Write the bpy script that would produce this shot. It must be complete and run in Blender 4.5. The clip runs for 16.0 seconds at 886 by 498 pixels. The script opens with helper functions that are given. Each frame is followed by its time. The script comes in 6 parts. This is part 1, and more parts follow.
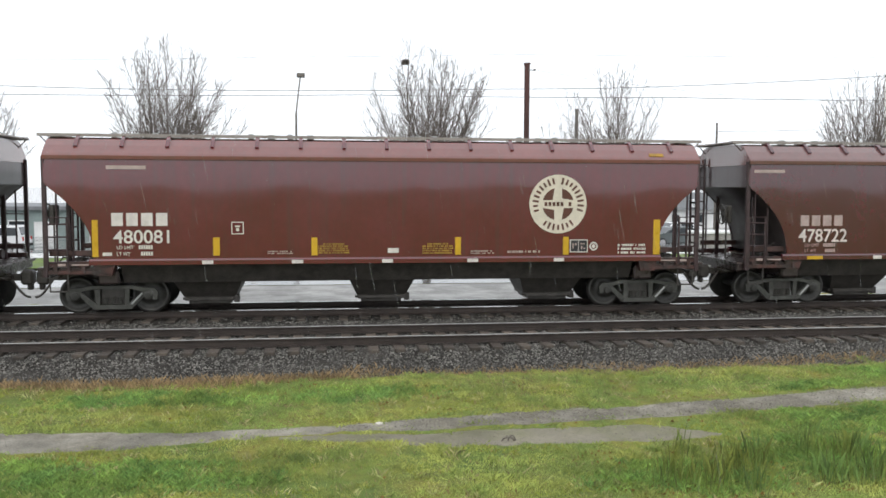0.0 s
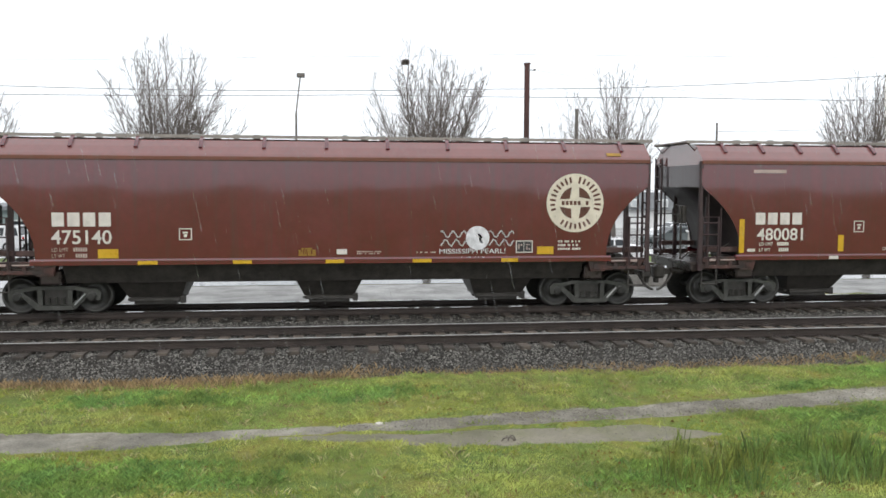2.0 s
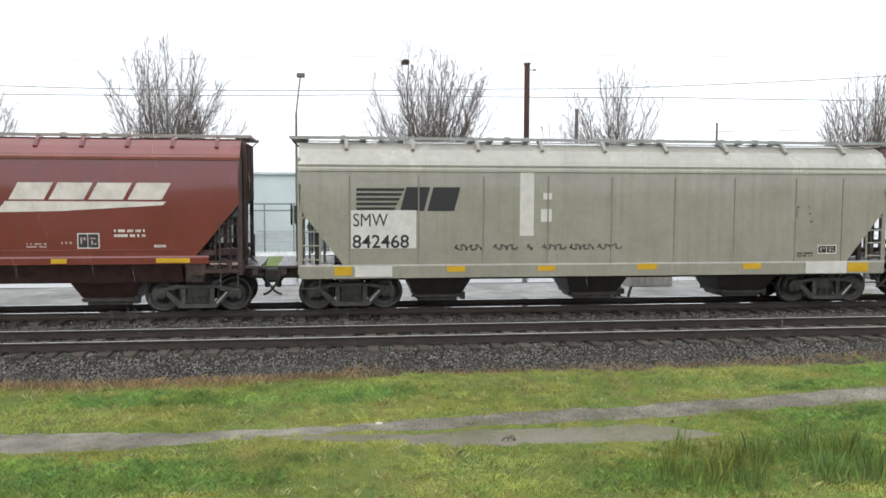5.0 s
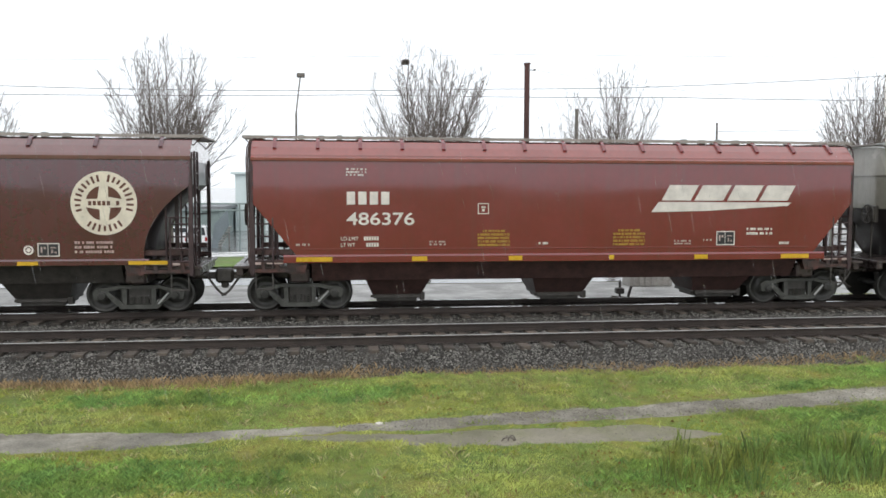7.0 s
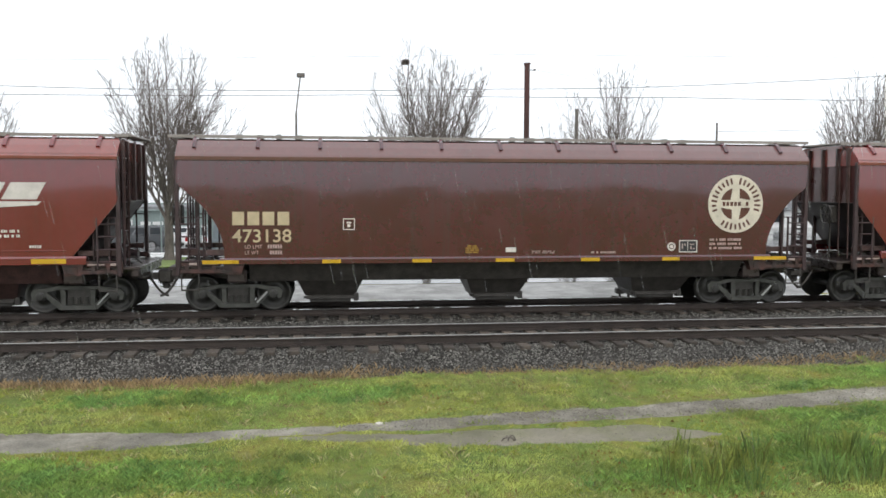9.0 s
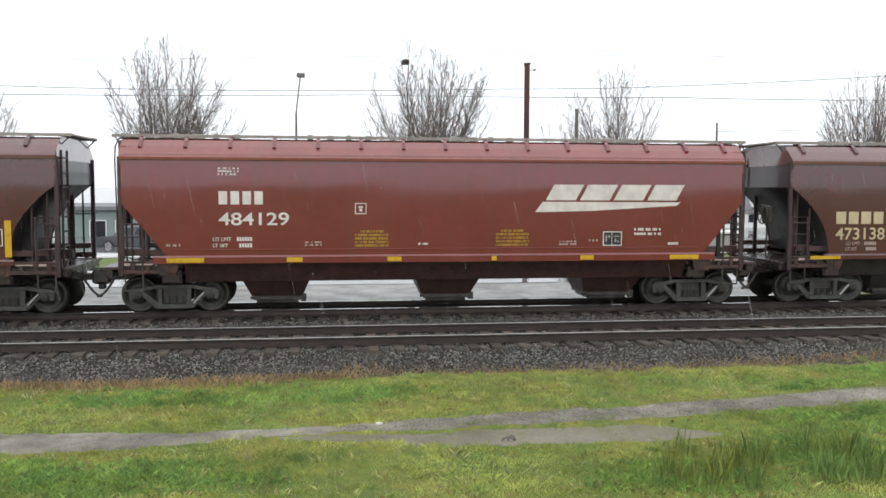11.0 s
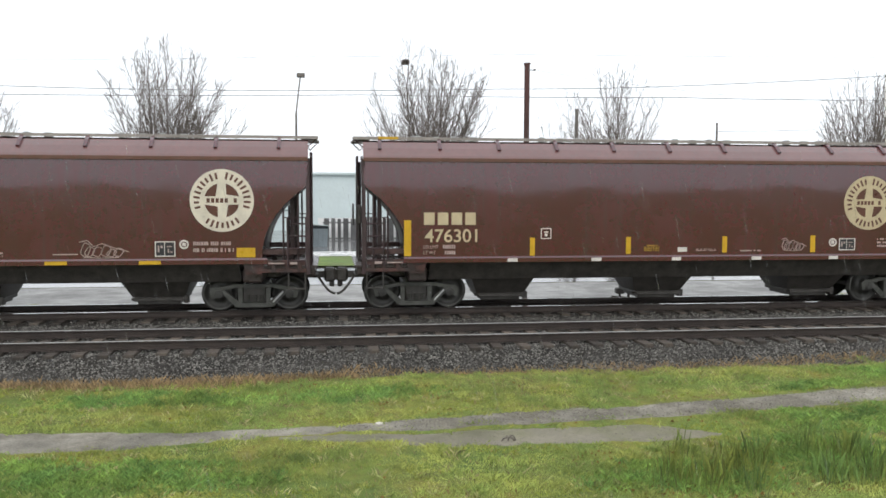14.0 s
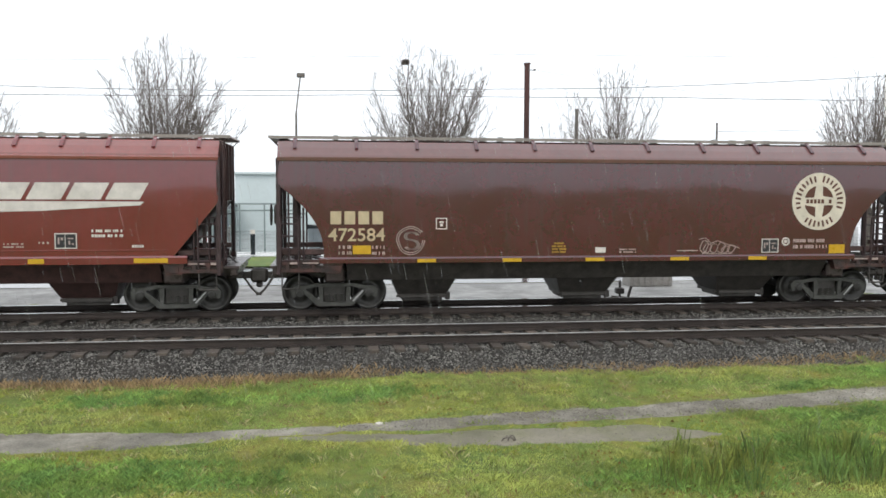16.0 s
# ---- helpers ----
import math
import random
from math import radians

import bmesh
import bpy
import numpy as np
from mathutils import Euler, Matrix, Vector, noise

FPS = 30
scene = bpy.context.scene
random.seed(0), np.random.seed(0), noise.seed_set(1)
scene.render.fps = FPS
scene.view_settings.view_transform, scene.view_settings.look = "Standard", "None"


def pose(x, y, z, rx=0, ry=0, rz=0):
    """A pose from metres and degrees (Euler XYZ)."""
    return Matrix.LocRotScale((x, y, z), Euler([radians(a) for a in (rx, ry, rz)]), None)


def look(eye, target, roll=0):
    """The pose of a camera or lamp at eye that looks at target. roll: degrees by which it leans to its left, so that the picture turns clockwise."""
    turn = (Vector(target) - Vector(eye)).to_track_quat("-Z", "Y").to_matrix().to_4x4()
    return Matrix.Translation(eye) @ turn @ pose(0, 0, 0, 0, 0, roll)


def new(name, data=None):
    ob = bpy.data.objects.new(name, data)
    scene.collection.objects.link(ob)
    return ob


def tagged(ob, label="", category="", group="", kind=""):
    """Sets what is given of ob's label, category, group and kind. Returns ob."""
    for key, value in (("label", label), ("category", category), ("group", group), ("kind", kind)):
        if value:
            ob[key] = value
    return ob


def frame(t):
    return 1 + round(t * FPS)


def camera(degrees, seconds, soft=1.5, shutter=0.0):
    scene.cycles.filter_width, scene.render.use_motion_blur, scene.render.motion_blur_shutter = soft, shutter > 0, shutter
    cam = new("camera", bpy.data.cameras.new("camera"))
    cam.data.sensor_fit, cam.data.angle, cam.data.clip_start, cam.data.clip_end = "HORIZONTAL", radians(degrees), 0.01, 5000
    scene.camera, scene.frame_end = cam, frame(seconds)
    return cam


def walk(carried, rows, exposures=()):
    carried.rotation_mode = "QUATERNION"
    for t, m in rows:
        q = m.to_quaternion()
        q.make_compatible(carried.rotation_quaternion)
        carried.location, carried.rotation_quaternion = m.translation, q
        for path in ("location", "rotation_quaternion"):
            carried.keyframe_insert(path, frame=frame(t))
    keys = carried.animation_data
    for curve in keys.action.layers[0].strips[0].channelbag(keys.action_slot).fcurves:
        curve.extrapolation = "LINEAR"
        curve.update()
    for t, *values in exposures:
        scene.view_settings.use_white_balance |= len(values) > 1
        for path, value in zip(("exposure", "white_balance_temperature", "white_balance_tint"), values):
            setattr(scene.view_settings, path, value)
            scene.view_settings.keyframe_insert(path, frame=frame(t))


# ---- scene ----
# camera: stands still beside the line, a little above rail level
cam = camera(55.18, 16.0, soft=1.6)
EYE = (0.0, 0.0, 3.231)
VIEW = look(EYE, (13.161, 98.863, 3.231 - 7.275), roll=0.2147)
walk(cam, [(0.0, VIEW), (16.0, VIEW)])

# ---- light: bright overcast winter sky, rain ----
SUN_EL, SUN_AZ = radians(48), radians(200)
world = bpy.data.worlds.new("overcast_sky")
scene.world = world
world.use_nodes = True
wn, wl = world.node_tree.nodes, world.node_tree.links
wn.clear()
sky = wn.new("ShaderNodeTexSky")
sky.sky_type = "NISHITA"
sky.sun_disc = False
sky.sun_elevation, sky.sun_rotation = SUN_EL, SUN_AZ
sky.air_density, sky.dust_density, sky.ozone_density = 1.0, 6.0, 1.0
veil = wn.new("ShaderNodeMix")
veil.data_type = "RGBA"
veil.inputs[0].default_value = 0.9
veil.inputs[7].default_value = (10.6, 11.0, 11.5, 1)
bg = wn.new("ShaderNodeBackground")
bg.inputs["Strength"].default_value = 0.12
wo = wn.new("ShaderNodeOutputWorld")
wl.new(sky.outputs[0], veil.inputs[6])
wl.new(veil.outputs[2], bg.inputs["Color"])
wl.new(bg.outputs[0], wo.inputs["Surface"])
sun = new("sun", bpy.data.lights.new("sun", "SUN"))
sun.data.energy, sun.data.angle, sun.data.color = 0.6, radians(30), (1.0, 0.97, 0.93)
sun.matrix_world = look((-20, -40, 60), (0, 20, 0))
scene.view_settings.exposure = 0.0


# ---- materials ----
def material(name, color, rough=0.6, metal=0.0, vary=0.25, scale=3.0, fine=40.0, bump=0.15, dist=0.01,
             second=None, mix_scale=1.2, coat=0.0, stretch=(1, 1, 1), island=0.0, rough_vary=0.1, spec=0.5, space="Object"):
    m = bpy.data.materials.new(name)
    m.use_nodes = True
    n, l = m.node_tree.nodes, m.node_tree.links
    b = n["Principled BSDF"]
    b.inputs["Metallic"].default_value = metal
    b.inputs["Coat Weight"].default_value = coat
    b.inputs["Coat Roughness"].default_value = 0.04
    b.inputs["Specular IOR Level"].default_value = spec
    co = n.new("ShaderNodeTexCoord")
    mp = n.new("ShaderNodeMapping")
    mp.inputs["Scale"].default_value = stretch
    l.new(co.outputs[space], mp.inputs["Vector"])

    def tex(s, detail=4.0, r=0.6):
        t = n.new("ShaderNodeTexNoise")
        t.inputs["Scale"].default_value = s
        t.inputs["Detail"].default_value = detail
        t.inputs["Roughness"].default_value = r
        l.new(mp.outputs[0], t.inputs["Vector"])
        return t

    def mixer(kind, f, a, c):
        x = n.new("ShaderNodeMix")
        x.data_type = "RGBA"
        x.blend_type = kind
        for sock, v in ((x.inputs[0], f), (x.inputs[6], a), (x.inputs[7], c)):
            if hasattr(v, "node"):
                l.new(v, sock)
            else:
                sock.default_value = v
        return x.outputs[2]

    def ramp(src, lo, hi, a=0.0, c=1.0):
        r = n.new("ShaderNodeMapRange")
        r.inputs[1].default_value, r.inputs[2].default_value = lo, hi
        r.inputs[3].default_value, r.inputs[4].default_value = a, c
        l.new(src, r.inputs[0])
        return r.outputs[0]

    big, small = tex(scale), tex(fine, 5.0, 0.7)
    col = (*color, 1)
    base = col
    if second:
        zone = tex(mix_scale, 5.0, 0.65)
        base = mixer("MIX", ramp(zone.outputs[0], 0.42, 0.6), col, (*second, 1))
    v1 = ramp(big.outputs[0], 0.3, 0.7, 1 - vary, 1 + vary)
    v2 = ramp(small.outputs[0], 0.3, 0.7, 1 - vary * 0.7, 1 + vary * 0.7)
    mul = n.new("ShaderNodeMath")
    mul.operation = "MULTIPLY"
    l.new(v1, mul.inputs[0])
    l.new(v2, mul.inputs[1])
    fac = mul.outputs[0]
    if island:
        geo = n.new("ShaderNodeNewGeometry")
        obi = n.new("ShaderNodeObjectInfo")
        add = n.new("ShaderNodeMath")
        add.operation = "ADD"
        l.new(geo.outputs["Random Per Island"], add.inputs[0])
        l.new(obi.outputs["Random"], add.inputs[1])
        fr = n.new("ShaderNodeMath")
        fr.operation = "FRACT"
        l.new(add.outputs[0], fr.inputs[0])
        m2 = n.new("ShaderNodeMath")
        m2.operation = "MULTIPLY"
        l.new(fac, m2.inputs[0])
        l.new(ramp(fr.outputs[0], 0, 1, 1 - island, 1 + island), m2.inputs[1])
        fac = m2.outputs[0]
    scale_node = n.new("ShaderNodeVectorMath")
    scale_node.operation = "SCALE"
    if hasattr(base, "node"):
        l.new(base, scale_node.inputs[0])
    else:
        scale_node.inputs[0].default_value = base[:3]
    l.new(fac, scale_node.inputs["Scale"])
    l.new(scale_node.outputs[0], b.inputs["Base Color"])
    l.new(ramp(big.outputs[0], 0.3, 0.7, max(0.02, rough - rough_vary), min(1, rough + rough_vary)), b.inputs["Roughness"])
    if bump:
        bp = n.new("ShaderNodeBump")
        bp.inputs["Strength"].default_value = bump
        bp.inputs["Distance"].default_value = dist
        l.new(small.outputs[0], bp.inputs["Height"])
        l.new(bp.outputs[0], b.inputs["Normal"])
    return m


def car_paint(name, color, dirt, rough=0.13, streak=0.5, coat=1.0):
    """Wet, weathered paint: vertical run-off streaks, patches, soft buckling of the sheets."""
    m = material(name, color, rough, 0, 0.10, 0.9, 6.0, 0, second=None, coat=coat, rough_vary=0.06)
    n, l = m.node_tree.nodes, m.node_tree.links
    b = n["Principled BSDF"]
    b.inputs["Coat Roughness"].default_value = 0.045
    b.inputs["Coat IOR"].default_value = 1.62
    co = n.new("ShaderNodeTexCoord")
    mp = n.new("ShaderNodeMapping")
    mp.inputs["Scale"].default_value = (7.0, 7.0, 0.35)
    l.new(co.outputs["Object"], mp.inputs[0])
    st = n.new("ShaderNodeTexNoise")
    st.inputs["Scale"].default_value, st.inputs["Detail"].default_value, st.inputs["Roughness"].default_value = 1.0, 6.0, 0.7
    l.new(mp.outputs[0], st.inputs["Vector"])
    mr = n.new("ShaderNodeMapRange")
    mr.inputs[1].default_value, mr.inputs[2].default_value = 0.48, 0.75
    mr.inputs[3].default_value, mr.inputs[4].default_value = 0.0, streak
    l.new(st.outputs[0], mr.inputs[0])
    mx = n.new("ShaderNodeMix")
    mx.data_type = "RGBA"
    old = b.inputs["Base Color"].links[0].from_socket
    l.new(mr.outputs[0], mx.inputs[0])
    l.new(old, mx.inputs[6])
    mx.inputs[7].default_value = (*dirt, 1)
    l.new(mx.outputs[2], b.inputs["Base Color"])
    wv = n.new("ShaderNodeTexNoise")
    wv.inputs["Scale"].default_value, wv.inputs["Detail"].default_value = 1.6, 2.0
    l.new(co.outputs["Object"], wv.inputs["Vector"])
    bp = n.new("ShaderNodeBump")
    bp.inputs["Strength"].default_value, bp.inputs["Distance"].default_value = 0.04, 0.02
    l.new(wv.outputs[0], bp.inputs["Height"])
    runs = n.new("ShaderNodeBump")
    runs.inputs["Strength"].default_value, runs.inputs["Distance"].default_value = 0.16, 0.006
    l.new(st.outputs[0], runs.inputs["Height"])
    l.new(bp.outputs[0], runs.inputs["Normal"])
    for sock in ("Normal", "Coat Normal"):
        l.new(runs.outputs[0], b.inputs[sock])
    return m


RED = car_paint("oxide_red_paint", (0.110, 0.0120, 0.0180), (0.060, 0.026, 0.028))
RED_B = car_paint("brown_red_paint", (0.076, 0.0105, 0.0175), (0.049, 0.026, 0.029), 0.14, 0.65)
RED_N = car_paint("fresh_red_paint", (0.166, 0.0180, 0.0210), (0.105, 0.035, 0.033), 0.13, 0.35)
# roof copies of the body paints, paler to hold the sky light on the slopes
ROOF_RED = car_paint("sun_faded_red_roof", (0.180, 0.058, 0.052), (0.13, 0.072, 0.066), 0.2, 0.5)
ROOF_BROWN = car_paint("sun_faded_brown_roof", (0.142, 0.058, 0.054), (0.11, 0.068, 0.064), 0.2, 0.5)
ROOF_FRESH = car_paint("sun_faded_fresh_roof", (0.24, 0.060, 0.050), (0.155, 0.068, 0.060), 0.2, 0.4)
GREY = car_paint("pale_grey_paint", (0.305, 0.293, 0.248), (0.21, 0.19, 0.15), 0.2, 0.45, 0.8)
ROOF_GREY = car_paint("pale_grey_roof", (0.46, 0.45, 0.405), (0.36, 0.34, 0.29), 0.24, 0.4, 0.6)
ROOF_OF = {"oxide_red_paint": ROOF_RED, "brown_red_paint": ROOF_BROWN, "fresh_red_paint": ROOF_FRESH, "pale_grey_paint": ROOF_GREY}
SILLRED = material("rusty_grimy_sill", (0.085, 0.036, 0.030), 0.4, 0, 0.45, 5, 24, 0.3, second=(0.038, 0.026, 0.024), mix_scale=3)
# near-black base colour carries the shade under the overhanging hopper ends
SLOPE_SHADE = material("sooty_hopper_slope", (0.030, 0.024, 0.024), 0.5, 0, 0.5, 2, 14, 0.3)
POST = material("grimy_end_steelwork", (0.046, 0.027, 0.028), 0.45, 0, 0.4, 4, 30, 0.2)
BLACK = material("sooty_underframe", (0.064, 0.058, 0.052), 0.5, 0.1, 0.4, 4, 30, 0.3)
UNDER = material("dirty_red_underframe", (0.070, 0.038, 0.034), 0.5, 0, 0.4, 4, 30, 0.3)
TRUCK = material("greased_cast_steel", (0.074, 0.075, 0.066), 0.5, 0.2, 0.35, 6, 50, 0.3)
WHEEL = material("worn_wheel_steel", (0.056, 0.055, 0.050), 0.45, 0.3, 0.3, 6, 40, 0.2)
GALV = material("galvanised_walkway", (0.34, 0.35, 0.34), 0.42, 0.5, 0.2, 5, 60, 0.2)
CREAM = material("cream_decal", (0.68, 0.62, 0.50), 0.35, 0, 0.12, 3, 30, 0)
TAN = material("faded_tan_decal", (0.52, 0.43, 0.27), 0.35, 0, 0.12, 3, 30, 0)
WHITE = material("white_stencil", (0.66, 0.62, 0.57), 0.4, 0, 0.15, 4, 40, 0)
FADED = material("faded_stencil", (0.42, 0.33, 0.30), 0.4, 0, 0.2, 4, 40, 0)
DECALRED = material("logo_red_brown", (0.10, 0.035, 0.02), 0.35, 0, 0.2, 3, 30, 0)
YELLOW = material("yellow_reflective_tape", (0.60, 0.36, 0.015), 0.35, 0, 0.12, 4, 40, 0)
OLIVE = material("dull_yellow_stencil", (0.33, 0.185, 0.018), 0.45, 0, 0.25, 4, 40, 0)
INK = material("black_stencil", (0.02, 0.02, 0.022), 0.45, 0, 0.2, 4, 40, 0)
RAIL_TOP = material("polished_rail_head", (0.42, 0.42, 0.41), 0.55, 0.2, 0.1, 3, 20, 0)
RAIL_SHINE = material("wet_running_rail", (0.78, 0.78, 0.76), 0.05, 1.0, 0.08, 3, 20, 0, rough_vary=0.03)
RAIL = material("rusty_rail_web", (0.040, 0.030, 0.025), 0.6, 0.1, 0.35, 3, 40, 0.3)
TIE = material("wet_creosoted_tie", (0.056, 0.048, 0.041), 0.6, 0, 0.35, 3, 25, 0.6, 0.02, island=0.4, stretch=(1, 0.2, 1), second=(0.085, 0.068, 0.052), mix_scale=2)
# bed is coloured darker than its chips, as shade in the gaps between them
BALLAST = material("crushed_basalt", (0.054, 0.049, 0.043), 0.75, 0, 0.5, 0.8, 24, 1.0, 0.05, island=0.0, second=(0.036, 0.032, 0.028), mix_scale=1.5, spec=0.2)
STONE = material("basalt_chips", (0.140, 0.134, 0.120), 0.6, 0, 0.3, 1.5, 40, 0.5, 0.01, island=0.8, spec=0.3)
PLATFORM = material("wet_platform_grating", (0.06, 0.045, 0.042), 0.3, 0.2, 0.3, 4, 30, 0.2)


# ---- mesh helpers ----
def finish(bm, name, mat, smooth=False):
    me = bpy.data.meshes.new(name)
    bmesh.ops.recalc_face_normals(bm, faces=bm.faces)
    bm.to_mesh(me)
    bm.free()
    for mt in (mat if isinstance(mat, (list, tuple)) else [mat]):
        me.materials.append(mt)
    if smooth:
        for p in me.polygons:
            p.use_smooth = True
    return me


def part(name, bm, mat, parent, label="", smooth=False):
    ob = new(name, finish(bm, name, mat, smooth))
    ob.parent = parent
    if label:
        tagged(ob, label)
    return ob


def thing(name, label, category, group="", kind="", at=None):
    ob = new(name)
    ob.empty_display_size = 0.3
    if at is not None:
        ob.matrix_basis = at
    return tagged(ob, label, category, group, kind)


def solo(name, bm, mat, label, category, group="", kind="", smooth=False):
    ob = new(name, finish(bm, name, mat, smooth))
    return tagged(ob, label, category, group, kind)


def box(bm, x0, x1, y0, y1, z0, z1, bevel=0.0, m=None):
    vs = [bm.verts.new((x, y, z)) for x in (x0, x1) for y in (y0, y1) for z in (z0, z1)]
    if m is not None:
        for v in vs:
            v.co = m @ v.co
    fs = [bm.faces.new([vs[i] for i in q]) for q in ((0, 1, 3, 2), (4, 6, 7, 5), (0, 4, 5, 1), (2, 3, 7, 6), (0, 2, 6, 4), (1, 5, 7, 3))]
    if bevel:
        es = list({e for f in fs for e in f.edges})
        bmesh.ops.bevel(bm, geom=es, offset=bevel, segments=1, affect="EDGES")


def tube(bm, a, b, r, n=8, r2=None):
    a, b = Vector(a), Vector(b)
    r2 = r if r2 is None else r2
    d = (b - a).normalized()
    u = d.orthogonal().normalized()
    w = d.cross(u)
    ring = [[bm.verts.new(p + rr * (math.cos(2 * math.pi * i / n) * u + math.sin(2 * math.pi * i / n) * w)) for i in range(n)] for p, rr in ((a, r), (b, r2))]
    for i in range(n):
        j = (i + 1) % n
        bm.faces.new((ring[0][i], ring[0][j], ring[1][j], ring[1][i]))
    bm.faces.new(ring[0][::-1])
    bm.faces.new(ring[1])


def path_tube(bm, pts, r, n=6):
    """One continuous bent tube through pts."""
    pts = [Vector(p) for p in pts]
    rings = []
    u = None
    for i, p in enumerate(pts):
        d = (pts[min(i + 1, len(pts) - 1)] - pts[max(i - 1, 0)]).normalized()
        u = d.orthogonal().normalized() if u is None else (u - d * u.dot(d)).normalized()
        w = d.cross(u)
        rings.append([bm.verts.new(p + r * (math.cos(2 * math.pi * k / n) * u + math.sin(2 * math.pi * k / n) * w)) for k in range(n)])
    for a, b in zip(rings[:-1], rings[1:]):
        for k in range(n):
            bm.faces.new((a[k], a[(k + 1) % n], b[(k + 1) % n], b[k]))
    bm.faces.new(rings[0][::-1])
    bm.faces.new(rings[-1])


def slab(bm, pts, lo, hi, axis="y"):
    """A flat outline pushed through from lo to hi along axis."""
    def at(p, v):
        return {"y": (p[0], v, p[1]), "x": (v, p[0], p[1]), "z": (p[0], p[1], v)}[axis]
    a = [bm.verts.new(at(p, lo)) for p in pts]
    b = [bm.verts.new(at(p, hi)) for p in pts]
    k = len(pts)
    bm.faces.new(a)
    bm.faces.new(b[::-1])
    for i in range(k):
        bm.faces.new((a[i], b[i], b[(i + 1) % k], a[(i + 1) % k]))


def lathe(bm, prof, axis_at, n=28):
    """Profile of (along y, radius) turned about a line along y through axis_at (x, z)."""
    rings = []
    for y, r in prof:
        rings.append([bm.verts.new((axis_at[0] + r * math.cos(2 * math.pi * i / n), y, axis_at[1] + r * math.sin(2 * math.pi * i / n))) for i in range(n)])
    for a, b in zip(rings[:-1], rings[1:]):
        for i in range(n):
            j = (i + 1) % n
            bm.faces.new((a[i], a[j], b[j], b[i]))
    bm.faces.new(rings[0])
    bm.faces.new(rings[-1][::-1])


def lettering(text, size, bold=0.0, width=None):
    """A flat text mesh, its lower left corner at the origin, in the xz plane, facing -y."""
    cu = bpy.data.curves.new("lettering", "FONT")
    cu.body, cu.size, cu.extrude, cu.offset = text, size / 0.72, 0.002, 0.0 if "M" in text else bold
    ob = bpy.data.objects.new("lettering", cu)
    scene.collection.objects.link(ob)
    dg = bpy.context.evaluated_depsgraph_get()
    me = bpy.data.meshes.new_from_object(ob.evaluated_get(dg))
    bpy.data.objects.remove(ob)
    xs = [v.co.x for v in me.vertices]
    x0, k = min(xs), 1.0
    if width:
        k = width / (max(xs) - x0)
    for v in me.vertices:
        v.co = Vector(((v.co.x - x0) * k, -v.co.z, v.co.y))
    return me


# ---- covered hopper cars ----
HALF = 1.62          # half width over the side sheets
FACE = -HALF - 0.006  # lettering stands just proud of the near side


def end_of(z, kind, sign):
    """How far the body reaches along the car at height z."""
    if kind == "round":
        top, foot, zt, zb = 8.32, 7.18, 3.27, 1.46
        if z >= zt:
            return top
        c = max(0.0, 1 - (zt - z) / (zt - zb))
        return top - (top - foot) * (1 - c ** 2.2)
    if kind == "straight":
        top, foot, zt, zb = 8.07, 6.98, 2.84, 1.50
    else:
        top, foot, zt, zb = 7.99, 6.90, 2.67, 1.25
    if z >= zt:
        return top
    return top - (top - foot) * (zt - z) / (zt - zb)


def side_sheet(kind, near):
    bm = bmesh.new()
    ys = -1 if near else 1
    z0 = {"grey": 1.24, "straight": 1.50, "round": 1.44}[kind]
    zt = 3.872 if kind != "grey" else 3.622
    rows, cols = 22, 44
    grid = []
    for i in range(rows + 1):
        z = z0 + (zt - z0) * i / rows
        e = end_of(z, kind, 1)
        row = []
        for j in range(cols + 1):
            x = -e + 2 * e * j / cols
            wob = 0.0018 * noise.noise(Vector((x * 0.9, z * 1.3, ys * 4 + len(kind)))) * min(1, 6 * min(j, cols - j) / cols)
            row.append(bm.verts.new((x, ys * (HALF + wob), z)))
        grid.append(row)
    for a, b in zip(grid[:-1], grid[1:]):
        for j in range(cols):
            bm.faces.new((a[j], a[j + 1], b[j + 1], b[j]))
    lining = bmesh.ops.duplicate(bm, geom=bm.verts[:] + bm.edges[:] + bm.faces[:])
    inner = [g for g in lining["geom"] if isinstance(g, bmesh.types.BMFace)]
    # inner faces take the dark second material as painted shade inside the car
    for f in inner:
        f.material_index = 1
    for g in lining["geom"]:
        if isinstance(g, bmesh.types.BMVert):
            g.co.y -= ys * 0.028
    inside = {v for f in inner for v in f.verts}
    edge = [e for e in bm.edges if e.is_boundary and e.verts[0] not in inside]
    for e in edge:
        e.smooth = False
    ext = bmesh.ops.extrude_edge_only(bm, edges=edge)
    for v in ext["geom"]:
        if isinstance(v, bmesh.types.BMVert):
            v.co.y -= ys * 0.03
    return bm


def slope_sheet(kind, sign):
    """The hopper end between the side sheets, from the end panel down to the floor."""
    bm = bmesh.new()
    z0, top = {"round": (1.40, 3.30), "straight": (1.44, 2.9), "grey": (1.20, 2.75)}[kind]
    last = None
    for i in range(19):
        z = z0 + (top - z0) * i / 18
        x = end_of(max(z, 1.47 if kind == "round" else z), kind, sign) - 0.025
        cur = [bm.verts.new((sign * x, y, z)) for y in (-HALF + 0.012, HALF - 0.012)] + [bm.verts.new((sign * (x - 0.04), y, z)) for y in (HALF - 0.012, -HALF + 0.012)]
        if last:
            for k in range(4):
                bm.faces.new((last[k], last[(k + 1) % 4], cur[(k + 1) % 4], cur[k]))
        else:
            bm.faces.new(cur[::-1])
        last = cur
    bm.faces.new(last)
    return bm


